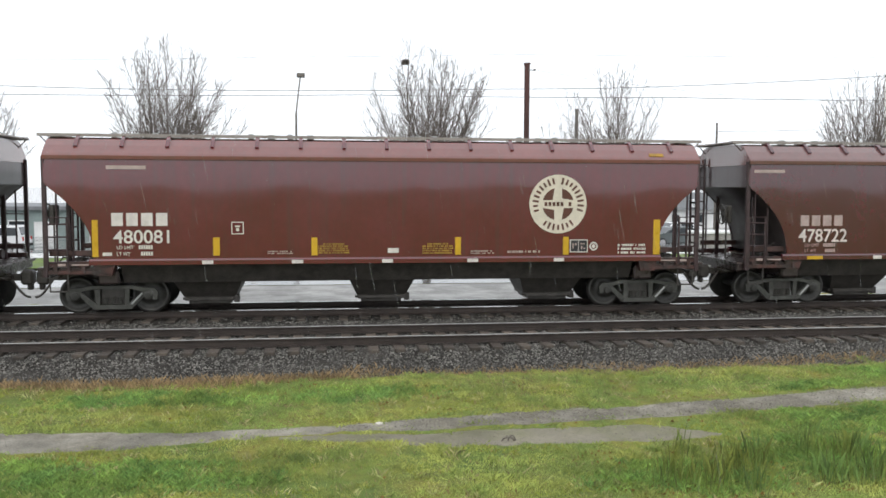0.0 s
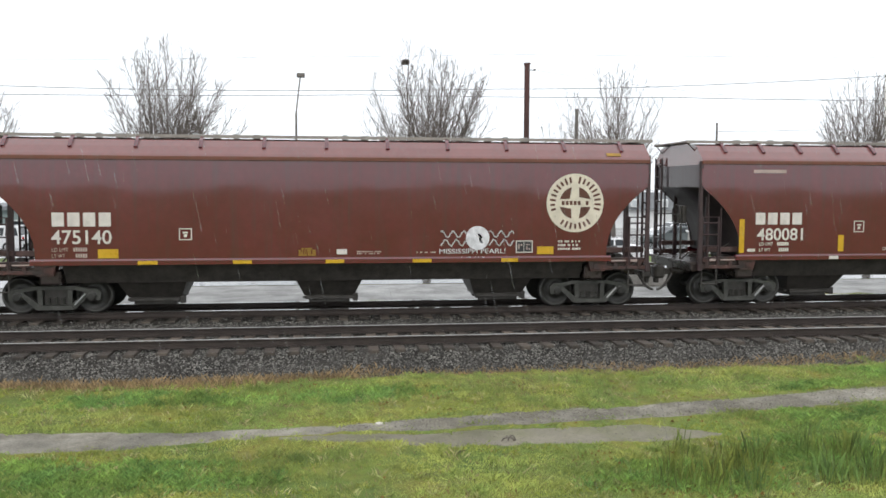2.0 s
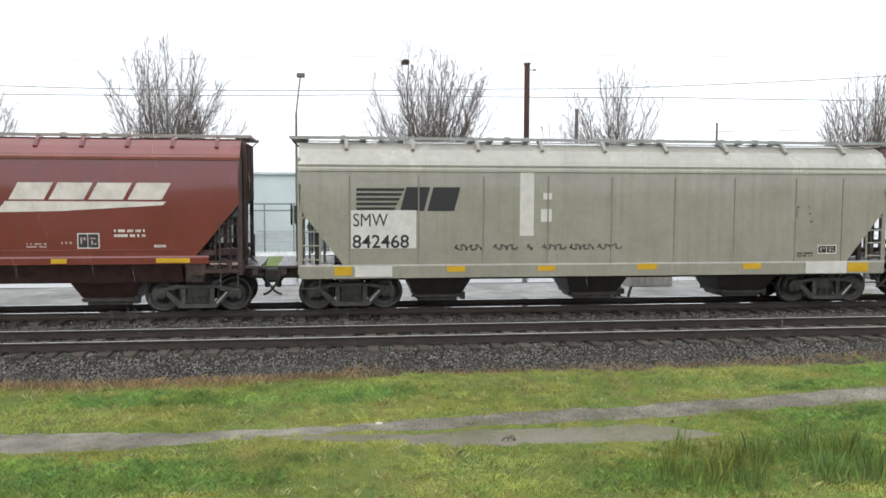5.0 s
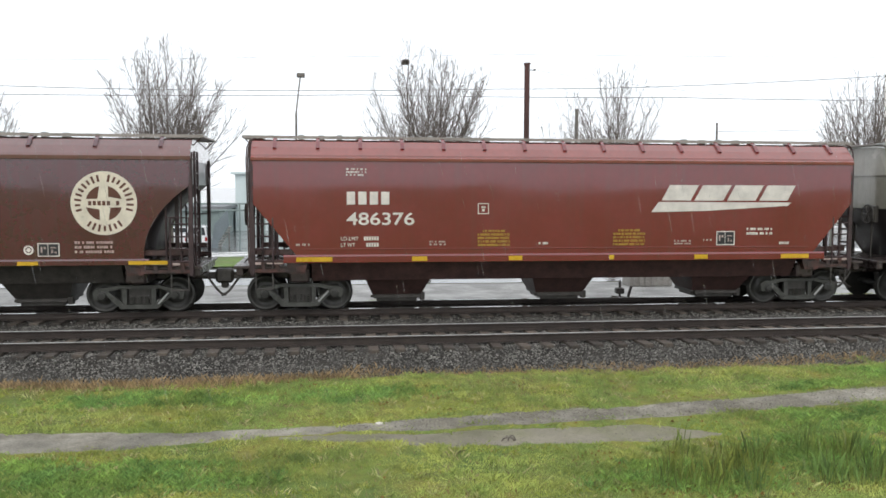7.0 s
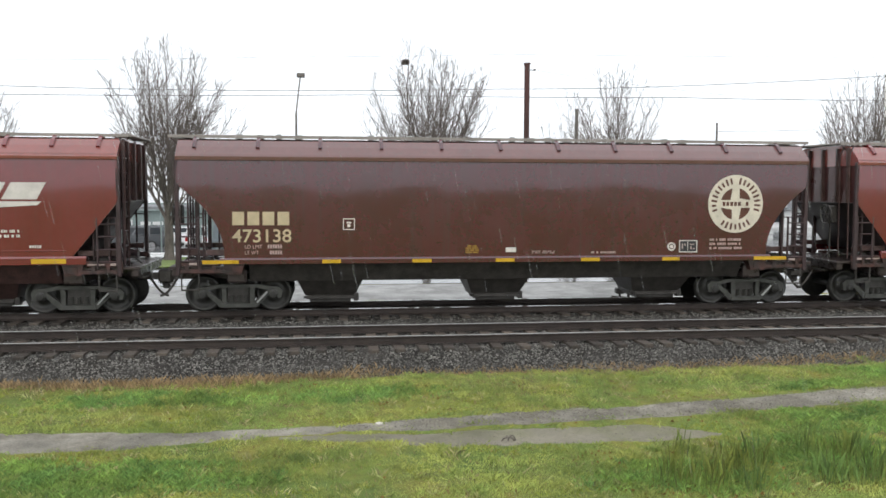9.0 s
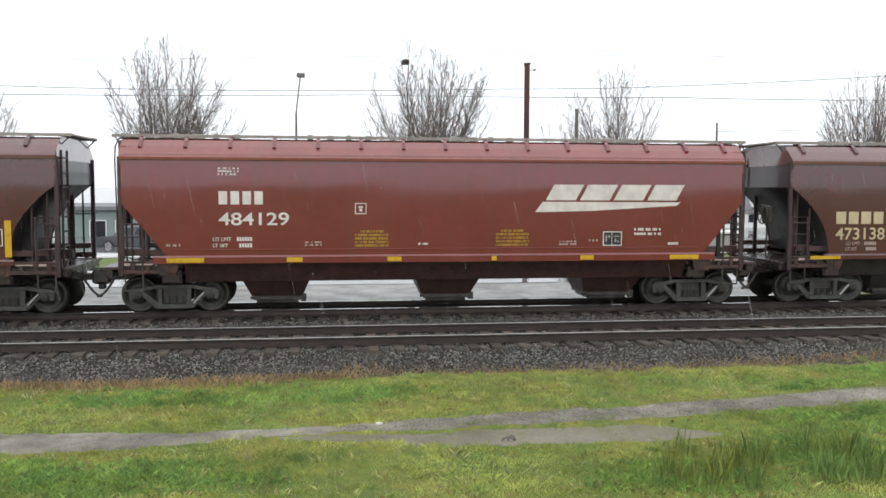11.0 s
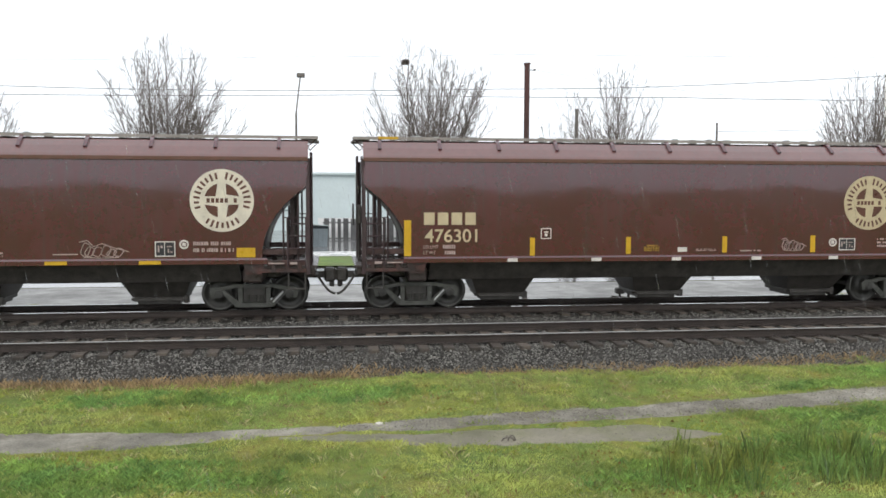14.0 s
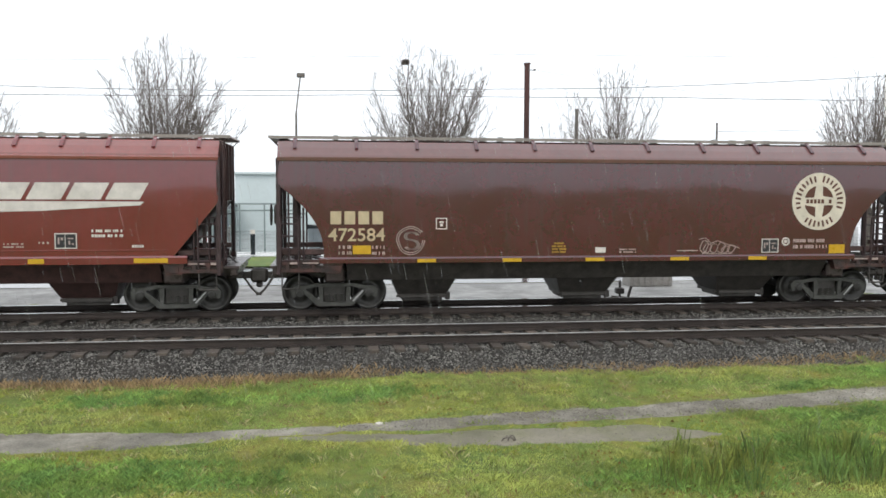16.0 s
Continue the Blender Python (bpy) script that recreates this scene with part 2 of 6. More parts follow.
ROOF_PROFILE = {
    "round": [(1.60, 3.86), (1.66, 3.88), (1.665, 3.97), (1.62, 4.03), (1.42, 4.22), (1.22, 4.38), (1.05, 4.43), (0.5, 4.445), (0, 4.45)],
    "straight": [(1.60, 3.86), (1.665, 3.88), (1.67, 3.95), (1.62, 3.98), (1.61, 4.03), (1.42, 4.22), (1.22, 4.38), (1.05, 4.43), (0.5, 4.445), (0, 4.45)],
    "grey": [(1.60, 3.61), (1.655, 3.63), (1.66, 3.69), (1.62, 3.73), (1.655, 3.79), (1.60, 3.90), (1.40, 4.18), (1.05, 4.36), (0.5, 4.42), (0, 4.43)],
}


def roof(kind):
    bm = bmesh.new()
    half = ROOF_PROFILE[kind]
    prof = [(-y, z) for y, z in half] + [(y, z) for y, z in half[-2::-1]]
    L = end_of(4, kind, 1) + 0.01
    cols = 30
    rings = [[bm.verts.new((-L + 2 * L * j / cols, y, z)) for y, z in prof] for j in range(cols + 1)]
    for a, b in zip(rings[:-1], rings[1:]):
        for k in range(len(prof) - 1):
            bm.faces.new((a[k], b[k], b[k + 1], a[k + 1]))
    bm.faces.new(rings[0])
    bm.faces.new(rings[-1][::-1])
    return bm


def end_panel(kind, sign):
    bm = bmesh.new()
    L = end_of(4, kind, 1)
    half = ROOF_PROFILE[kind]
    foot = {"round": 3.26, "straight": 2.83, "grey": 2.66}[kind]
    out = [(-HALF + 0.03, foot), (HALF - 0.03, foot)] + [(min(y, HALF - 0.03) if y else 0, z - 0.02) for y, z in half[4:]] + [(-min(y, HALF - 0.03), z - 0.02) for y, z in half[-2:3:-1]]
    slab(bm, out, sign * (L - 0.06), sign * (L - 0.015), "x")
    return bm


def wheel_mesh(side):
    bm = bmesh.new()
    s = side
    lathe(bm, [(s * 0.69, 0.05), (s * 0.685, 0.46), (s * 0.70, 0.485), (s * 0.72, 0.458), (s * 0.80, 0.455), (s * 0.82, 0.445), (s * 0.82, 0.385), (s * 0.775, 0.365), (s * 0.765, 0.20), (s * 0.83, 0.16), (s * 0.85, 0.11), (s * 0.85, 0.05)], (0, 0), 32)
    return bm


def side_frame(bm, cx, ys):
    """Three-piece truck side: arched top, two windows, spring pocket."""
    y0, y1 = sorted((ys * 0.93, ys * 1.06))
    # built as members so that the windows stay open
    slab(bm, [(cx + x, z) for x, z in [(-1.09, 0.36), (-1.12, 0.56), (-1.02, 0.65), (-0.80, 0.655), (-0.5, 0.715), (0.5, 0.715), (0.80, 0.655), (1.02, 0.65), (1.12, 0.56), (1.09, 0.36), (0.99, 0.36), (0.92, 0.54), (0.72, 0.575), (0.45, 0.63), (-0.45, 0.63), (-0.72, 0.575), (-0.92, 0.54), (-0.99, 0.36)]], y0, y1)
    for k in (-1, 1):
        slab(bm, [(cx + k * x, z) for x, z in [(0.90, 0.56), (0.76, 0.57), (0.36, 0.24), (0.38, 0.12), (0.48, 0.14)]], y0 + 0.01, y1 - 0.01)
        slab(bm, [(cx + k * x, z) for x, z in [(0.30, 0.62), (0.42, 0.62), (0.40, 0.14), (0.30, 0.14)]], y0 + 0.02, y1 - 0.015)
    slab(bm, [(cx + x, z) for x, z in [(-0.45, 0.12), (0.45, 0.12), (0.42, 0.23), (-0.42, 0.23)]], y0 - 0.02, y1 + 0.02)


def spring(bm, x, y, z0, z1):
    pts = [(x + 0.055 * math.cos(a), y + 0.055 * math.sin(a), z0 + (z1 - z0) * a / (8 * math.pi)) for a in [i * math.pi / 4 for i in range(33)]]
    path_tube(bm, pts, 0.014, 4)


MESH = {}


def shared(key, make, mat, smooth=False):
    if key not in MESH:
        MESH[key] = finish(make(), key.split("/")[0], mat, smooth)
    return MESH[key]


def attach(name, key, make, mat, parent, at=None, label="", smooth=False):
    ob = new(name, shared(key, make, mat, smooth))
    ob.parent = parent
    if at is not None:
        ob.matrix_basis = at
    if label:
        tagged(ob, label)
    return ob


def built(fn):
    def make():
        bm = bmesh.new()
        fn(bm)
        return bm
    return make


WHEELSETS = []


def truck(car, cx):
    frame_ob = attach("truck", "truck_bolster", built(lambda bm: (box(bm, -0.30, 0.30, -0.95, 0.95, 0.21, 0.66, 0.03), box(bm, -0.10, 0.10, -0.3, 0.3, 0.66, 0.80, 0.02),
                      [box(bm, x - 0.05, x + 0.05, -0.72, 0.72, 0.30, 0.40, 0.015) for x in (-0.36, 0.36)])), BLACK, car, pose(cx, 0, 0), "dark cast steel three-piece freight truck")
    for ys in (-1, 1):
        fr = attach("side_frame", f"side_frame/{ys}", built(lambda bm: side_frame(bm, 0, ys)), TRUCK, frame_ob)
        for k in (-1, 1):
            attach("bearing_cap", f"bearing_cap/{ys}", built(lambda bm: lathe(bm, [(ys * 0.94, 0.10), (ys * 0.95, 0.125), (ys * 1.08, 0.12), (ys * 1.09, 0.09), (ys * 1.115, 0.085), (ys * 1.12, 0.03)], (0, 0.457), 14)), WHEEL, frame_ob, pose(k * 0.89, 0, 0))
        for k in (-0.18, 0.0, 0.18):
            attach("spring", f"spring/{ys}", built(lambda bm: spring(bm, 0, ys * 0.99, 0.22, 0.42)), TRUCK, frame_ob, pose(k, 0, 0))
        attach("brake_lever", f"brake_lever/{ys}", built(lambda bm: tube(bm, (0.48, ys * 1.07, 0.24), (0.74, ys * 1.07, 0.52), 0.028, 6)), GALV, frame_ob)
    for k in (-1, 1):
        axle = attach("wheelset", "wheelset", built(lambda bm: lathe(bm, [(-1.05, 0.07), (-0.72, 0.075), (-0.5, 0.09), (0.5, 0.09), (0.72, 0.075), (1.05, 0.07)], (0, 0), 12)), WHEEL, car, pose(cx + k * 0.89, 0, 0.457))
        for s in (-1, 1):
            attach("wheel", f"wheel/{s}", lambda: wheel_mesh(s), WHEEL, axle, None, "", True)
        WHEELSETS.append((axle, cx + k * 0.89))


def ladder(bm, x, y, z0, z1, w, n, along="x", r=0.014):
    for k in (-w / 2, w / 2):
        a = (x + k, y, z0) if along == "x" else (x, y + k, z0)
        b = (x + k, y, z1) if along == "x" else (x, y + k, z1)
        tube(bm, a, b, r * 1.3, 6)
    for i in range(n):
        z = z0 + (z1 - z0) * (i + 0.5) / n
        a = (x - w / 2, y, z) if along == "x" else (x, y - w / 2, z)
        b = (x + w / 2, y, z) if along == "x" else (x, y + w / 2, z)
        tube(bm, a, b, r, 6)


def bay(bm, cx, top, bot, zt, zb):
    """One discharge hopper: an upside-down frustum with an outlet gate below."""
    hw = 1.18
    v = [bm.verts.new(p) for p in ((cx - top, -hw, zt), (cx + top, -hw, zt), (cx + top, hw, zt), (cx - top, hw, zt), (cx - bot, -0.62, zb), (cx + bot, -0.62, zb), (cx + bot, 0.62, zb), (cx - bot, 0.62, zb))]
    for q in ((0, 1, 5, 4), (1, 2, 6, 5), (2, 3, 7, 6), (3, 0, 4, 7), (0, 3, 2, 1), (4, 5, 6, 7)):
        bm.faces.new([v[i] for i in q])


def hopper_car(kind, paint, label, x0, brackets, truck_half=6.92):
    car = thing("hopper_car", label, "freight car", "cars of the grain train", at=pose(x0, TRACK_Y, 0))
    L = end_of(4, kind, 1)
    pk = paint.name
    under = POST if kind != "grey" else BLACK
    for near in (True, False):
        attach("side_sheet", f"side_sheet/{kind}{pk}{near}", lambda: side_sheet(kind, near), [paint, UNDER], car, smooth=True)
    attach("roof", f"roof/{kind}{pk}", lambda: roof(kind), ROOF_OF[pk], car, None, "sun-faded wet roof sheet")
    zs = {"grey": (0.90, 1.25), "straight": (1.31, 1.51), "round": (1.29, 1.44)}[kind]
    sill_half = {"round": 8.36, "straight": 8.1, "grey": 8.0}[kind]
    for ys in (-1, 1):
        a, b = sorted((ys * (HALF - 0.08), ys * (HALF + 0.035)))
        attach("side_sill", f"side_sill/{kind}{pk}{ys}", built(lambda bm: (slab(bm, [(ys * (HALF - 0.08), zs[0]), (ys * (HALF + 0.035), zs[0]), (ys * (HALF + 0.035), zs[1] - 0.045), (ys * (HALF + 0.004), zs[1]), (ys * (HALF - 0.08), zs[1])], -7.3 if kind != "grey" else -sill_half, 7.3 if kind != "grey" else sill_half, "x"),)), paint, car)
    for sg in (-1, 1):
        attach("slope_sheet", f"slope_sheet/{kind}{pk}{sg}", lambda: slope_sheet(kind, sg), SLOPE_SHADE, car, None, "grime-dark sloping hopper end", True)
        attach("end_panel", f"end_panel/{kind}{pk}{sg}", lambda: end_panel(kind, sg), END_GREY if kind == "round" else paint if kind == "grey" else END_RED, car, None, "dusty weathered end panel" if kind == "round" else "")
        if kind == "straight":
            for py in (-1.22, -0.72, 0.0, 0.72, 1.22):
                attach("end_rib", f"end_rib/{sg}{py}", built(lambda bm: box(bm, min(sg * (L - 0.02), sg * (L + 0.09)), max(sg * (L - 0.02), sg * (L + 0.09)), py - 0.045, py + 0.045, 2.85, 4.36, 0.01)), UNDER, car)
            for py in (-1.42, -0.98):
                attach("ladder_rail", f"ladder_rail/{sg}{py}", built(lambda bm: path_tube(bm, [(sg * (L + 0.10), py, 1.3), (sg * (L + 0.14), py, 3.9), (sg * (L + 0.12), py, 4.2), (sg * (L + 0.04), py, 4.38), (sg * (L - 0.1), py, 4.44)], 0.02, 6)), UNDER, car)
        # corner and inner posts
        for ys in (-1, 1):
            attach("corner_post", f"corner_post/{kind}{pk}{sg}{ys}", built(lambda bm: (box(bm, sg * L - 0.05, sg * L + 0.05, ys * 1.57 - 0.05, ys * 1.57 + 0.05, 1.0, 3.95, 0.012))), under if kind != "grey" else paint, car)
            attach("end_post", f"end_post/{kind}{pk}{sg}{ys}", built(lambda bm: (box(bm, sg * (L - 0.42) - 0.05, sg * (L - 0.42) + 0.05, ys * 1.1 - 0.04, ys * 1.1 + 0.04, 1.2, 3.0 if kind == "round" else 2.6, 0.008))), under, car)
            attach("handrail", f"handrail/{kind}{pk}{sg}{ys}", built(lambda bm: (tube(bm, (sg * (L - 0.25), ys * 1.5, 1.3), (sg * (L - 0.25), ys * 1.5, 3.2), 0.027, 6),
                   tube(bm, (sg * (L - 0.62), ys * 1.5, 1.3), (sg * (L - 0.62), ys * 1.5, 2.7), 0.027, 6),
                   tube(bm, (sg * (L + 0.02), ys * 1.55, 2.45), (sg * (L - 0.62), ys * 1.5, 2.45), 0.015, 6))), under, car)
        attach("end_ladder", f"end_ladder/{kind}{pk}{sg}", built(lambda bm: ladder(bm, sg * (L + 0.08), -sg * 1.2, 1.2, 4.1, 0.46, 8, "y", 0.025)), paint if kind == "grey" else under, car)
        attach("side_ladder", f"side_ladder/{kind}{pk}{sg}", built(lambda bm: ladder(bm, sg * (L - 0.28), -1.60, 1.2, 2.62 if kind == "grey" else 2.45, 0.46, 4, "x", 0.022)), paint if kind == "grey" else under, car)
        attach("end_platform", f"end_platform/{kind}{sg}", built(lambda bm: (box(bm, min(sg * 7.1, sg * 8.55), max(sg * 7.1, sg * 8.55), -1.52, 1.52, 1.16, 1.23, 0.01), box(bm, sg * 8.4 - 0.09, sg * 8.4 + 0.09, -1.45, 1.45, 0.98, 1.20, 0.02),
               box(bm, min(sg * 6.2, sg * 8.5), max(sg * 6.2, sg * 8.5), -0.22, 0.22, 0.78, 1.16, 0.02), box(bm, sg * truck_half - 0.25, sg * truck_half + 0.25, -1.4, 1.4, 0.78, 1.16, 0.05))), PLATFORM, car, None, "wet steel end platform")
        if kind != "grey":
            for ys in (-1, 1):
                yf = ys * (HALF - 0.03)
                attach("sill_end", f"sill_end/{kind}{sg}{ys}", built(lambda bm: (box(bm, min(sg * 7.29, sg * (L + 0.06)), max(sg * 7.29, sg * (L + 0.06)), min(yf, yf - ys * 0.09), max(yf, yf - ys * 0.09), 1.24, 1.38, 0.012),
                       box(bm, min(sg * 7.1, sg * (L + 0.02)), max(sg * 7.1, sg * (L + 0.02)), min(yf, yf - ys * 0.05), max(yf, yf - ys * 0.05), 1.06, 1.16, 0.008),
                       [box(bm, sg * x - 0.05, sg * x + 0.05, min(yf + ys * 0.012, yf), max(yf + ys * 0.012, yf), 1.08, 1.34, 0.006) for x in (7.45, 7.8, 8.1)])), SILLRED, car, None, "rusty sill running out over the platform")
                attach("jacking_pad", f"jacking_pad/{kind}{sg}{ys}", built(lambda bm: (slab(bm, [(sg * (truck_half - 0.22), 1.30), (sg * (truck_half + 0.30), 1.30), (sg * (truck_half + 0.24), 1.02), (sg * (truck_half - 0.14), 1.02)], min(ys * 1.30, ys * 1.585), max(ys * 1.30, ys * 1.585)),
                       box(bm, sg * truck_half - 0.08, sg * truck_half + 0.16, min(ys * 1.585, ys * 1.60), max(ys * 1.585, ys * 1.60), 1.06, 1.24, 0.01))), SILLRED, car, None, "rusty bolster end with jacking pad")
                attach("crossover_bar", f"crossover_bar/{kind}{sg}{ys}", built(lambda bm: box(bm, min(sg * 7.05, sg * (L - 0.04)), max(sg * 7.05, sg * (L - 0.04)), ys * 1.40 - 0.05, ys * 1.40 + 0.05, 1.50, 1.64, 0.012)), UNDER, car)
            attach("warning_plate", f"warning_plate/{kind}{sg}", built(lambda bm: (box(bm, sg * 7.52 - 0.20, sg * 7.52 + 0.20, -1.612, -1.59, 1.285, 1.315), box(bm, sg * 7.95 - 0.09, sg * 7.95 + 0.09, -1.612, -1.59, 1.27, 1.33))), FADED, car, None, "pale stencil plate on the sill")
            attach("brake_pipe", f"brake_pipe/{kind}{sg}", built(lambda bm: (path_tube(bm, [(sg * 7.2, -1.2, 1.35), (sg * 7.5, -1.15, 1.42), (sg * 7.9, -0.9, 1.36), (sg * 8.2, -0.6, 1.42), (sg * 8.45, -0.45, 1.15)], 0.022, 6),
                   path_tube(bm, [(sg * 7.15, -0.9, 1.7), (sg * 7.45, -0.95, 1.55), (sg * 7.6, -1.0, 1.3)], 0.018, 6), box(bm, sg * 7.62 - 0.11, sg * 7.62 + 0.11, -1.32, -1.12, 1.23, 1.46, 0.03))), BLACK, car, None, "bent brake piping with valve body")
        attach("coupler", f"coupler/{sg}", built(lambda bm: (box(bm, min(sg * 8.4, sg * 8.86), max(sg * 8.4, sg * 8.86), -0.07, 0.07, 0.76, 0.94, 0.02), box(bm, min(sg * 8.70, sg * 9.02), max(sg * 8.70, sg * 9.02), -0.19, 0.15, 0.66, 1.04, 0.06), box(bm, min(sg * 8.84, sg * 8.98), max(sg * 8.84, sg * 8.98), -0.10, 0.06, 0.52, 0.68, 0.03),
               box(bm, min(sg * 8.45, sg * 8.55), max(sg * 8.45, sg * 8.55), -0.9, -0.3, 0.9, 0.94))), BLACK, car, None, "black knuckle coupler")
        attach("brake_hose", f"brake_hose/{sg}", built(lambda bm: path_tube(bm, [(sg * (8.55 + 0.45 * u), -0.32, 0.82 - 0.46 * math.sin(u * math.pi * 0.5)) for u in [i / 7 for i in range(8)]], 0.034, 6)), BLACK, car, None, "hanging rubber air hose")
        attach("step", f"step/{kind}{sg}", built(lambda bm: (tube(bm, (sg * (L - 0.5), -1.56, 1.2), (sg * (L - 0.5), -1.56, 0.62), 0.02, 6), tube(bm, (sg * (L - 0.08), -1.56, 1.2), (sg * (L - 0.08), -1.56, 0.62), 0.02, 6),
               tube(bm, (sg * (L - 0.5), -1.56, 0.64), (sg * (L - 0.08), -1.56, 0.64), 0.022, 6))), BLACK, car)
        truck(car, sg * truck_half)
    belly = UNDER if kind == "straight" else BLACK
    # centre sill, hopper body below the side sheets, three bays with outlet gates
    attach("centre_sill", f"centre_sill/{kind}", built(lambda bm: (box(bm, -7.1, 7.1, -0.3, 0.3, 0.80, 1.2, 0.02), slab(bm, [(-1.5, zs[0] + 0.05), (-1.14, 0.80), (1.14, 0.80), (1.5, zs[0] + 0.05)], -6.6, 6.6, "x"))), belly, car, None, "grimy hopper belly between the trucks")
    bays = (-4.57, -0.10, 4.46)
    if kind == "straight":
        bays = (-4.36, 0.13, 4.65)
    if kind == "grey":
        bays = (-4.35, 0.0, 4.35)
    for bx in bays:
        b_ob = attach("hopper_bay", f"hopper_bay/{belly.name}", built(lambda bm: bay(bm, 0, 0.95, 0.66, 1.02, 0.36)), belly, car, pose(bx, 0, 0), "black sloping discharge hopper")
        attach("outlet_gate", "outlet_gate", built(lambda bm: (box(bm, -0.63, 0.63, -0.72, 0.72, 0.26, 0.36, 0.015), box(bm, -0.54, 0.54, -0.6, 0.6, 0.17, 0.26, 0.01), tube(bm, (-0.70, -0.55, 0.30), (0.76, -0.55, 0.30), 0.035, 8), box(bm, 0.62, 0.75, -0.66, -0.46, 0.20, 0.40, 0.01))), BLACK, b_ob)
    # roof walk on brackets, hatch covers
    rw = 0.98
    wl_ = L + 0.26
    for ys in (-1, 1):
        attach("running_board", f"running_board/{kind}{ys}", built(lambda bm: (box(bm, -wl_, wl_, ys * rw - 0.16, ys * rw + 0.16, 4.47, 4.52, 0.008),
               box(bm, -wl_, wl_, min(ys * (rw + 0.16), ys * (rw + 0.19)), max(ys * (rw + 0.16), ys * (rw + 0.19)), 4.45, 4.525))), GALV if kind == "grey" else BOARD, car, None, "pale galvanised roof walkway")
    for x in brackets:
        for ys in (-1, 1):
            attach("walk_bracket", f"walk_bracket/{kind}{pk}{ys}", built(lambda bm: slab(bm, [(ys * 1.17, 4.475), (ys * 0.95, 4.475), (ys * 0.95, 4.41), (ys * 1.20, 4.36), (ys * 1.45, 4.15), (ys * 1.50, 4.21), (ys * 1.32, 4.38), (ys * 1.24, 4.43)], -0.045, 0.045, "x")), paint, car, pose(x, 0, 0))
    for sg in (-1, 1):
        for ys in (-1, 1):
            attach("walkway_brace", f"walkway_brace/{kind}{sg}{ys}", built(lambda bm: tube(bm, (sg * (wl_ - 0.03), ys * (rw + 0.12), 4.48), (sg * (L - 0.03), ys * (rw + 0.14), 4.22), 0.016, 6)), UNDER, car)
        attach("end_walkway", f"end_walkway/{kind}{sg}", built(lambda bm: box(bm, sg * (wl_ - 0.25) - 0.22, sg * (wl_ - 0.25) + 0.22, -rw + 0.17, rw - 0.17, 4.475, 4.515, 0.006)), BOARD, car)
    for x in (-6.6, -5.6, -3.2, -2.2, 0.6, 1.6, 3.9, 4.9):
        attach("hatch_latch", "hatch_latch", built(lambda bm: (box(bm, -0.36, 0.36, -0.45, 0.45, 4.43, 4.47, 0.02), box(bm, -0.34, -0.20, -0.7, -0.5, 4.44, 4.585, 0.02), box(bm, 0.16, 0.34, -0.7, -0.5, 4.44, 4.57, 0.02))), GALV, car, pose(x, 0, 0))
    attach("hand_brake", f"hand_brake/{kind}", built(lambda bm: (box(bm, -L - 0.16, -L - 0.02, -0.75, -0.35, 2.25, 2.75, 0.03), tube(bm, (-L - 0.10, -0.55, 1.25), (-L - 0.10, -0.55, 2.3), 0.025, 6),
           [tube(bm, (-L - 0.24, -0.55, 2.5), (-L - 0.24, -0.55 + 0.26 * math.cos(k * math.pi / 3), 2.5 + 0.26 * math.sin(k * math.pi / 3)), 0.016, 5) for k in range(6)],
           path_tube(bm, [(-L - 0.24, -0.55 + 0.27 * math.cos(k * math.pi / 8), 2.5 + 0.27 * math.sin(k * math.pi / 8)) for k in range(17)], 0.022, 6))), BLACK, car, None, "hand brake wheel on the car end")
    if kind == "straight":
        for ys in (-1, 1):
            a, b = sorted((ys * (HALF - 0.005), ys * (HALF + 0.014)))
            attach("side_seam", f"side_seam/{pk}{ys}", built(lambda bm: box(bm, -6.85, 6.85, a, b, 1.635, 1.662, 0.004)), paint, car)
    # brake gear at the far-end platform
    attach("brake_cylinder", "brake_cylinder", built(lambda bm: (tube(bm, (7.35, -0.5, 1.45), (7.85, -0.5, 1.45), 0.16, 14), tube(bm, (7.4, 0.4, 1.42), (8.1, 0.4, 1.42), 0.13, 14), box(bm, 7.0, 7.12, -0.3, 0.3, 1.23, 1.8, 0.01))), under, car)
    attach("train_line", "train_line", built(lambda bm: tube(bm, (-7.9, -1.25, 1.05), (7.9, -1.25, 1.05), 0.022, 6)), BLACK, car)
    return car
END_RED = car_paint("sooty_red_end", (0.085, 0.030, 0.028), (0.09, 0.06, 0.055), 0.3, 0.6, 0.3)
END_GREY = car_paint("dusty_end_panel", (0.088, 0.067, 0.070), (0.075, 0.048, 0.044), 0.32, 0.85, 0.3)
GREYRIB = material("sooty_side_rib", (0.22, 0.21, 0.18), 0.5, 0, 0.3, 2, 20, 0.1)
BOARD = material("weathered_walkway", (0.30, 0.27, 0.25), 0.5, 0.2, 0.25, 3, 40, 0.2)
TURF = material("damp_turf", (0.11, 0.165, 0.022), 0.8, 0, 0.35, 0.6, 9, 0.8, 0.06, second=(0.20, 0.19, 0.03), mix_scale=0.55)
BLADES = material("grass_blades", (0.258, 0.345, 0.100), 0.6, 0, 0.3, 0.5, 3, 0, second=(0.390, 0.415, 0.120), mix_scale=0.75, island=0.3, spec=0.25)
LUSH = material("lush_blades", (0.175, 0.300, 0.085), 0.5, 0, 0.35, 0.9, 6, 0, second=(0.25, 0.37, 0.09), mix_scale=1.3, island=0.45, spec=0.3)
TUFT = material("tuft_blades", (0.27, 0.33, 0.11), 0.6, 0, 0.3, 1.5, 9, 0, second=(0.42, 0.37, 0.19), mix_scale=2.2, island=0.5, spec=0.25)
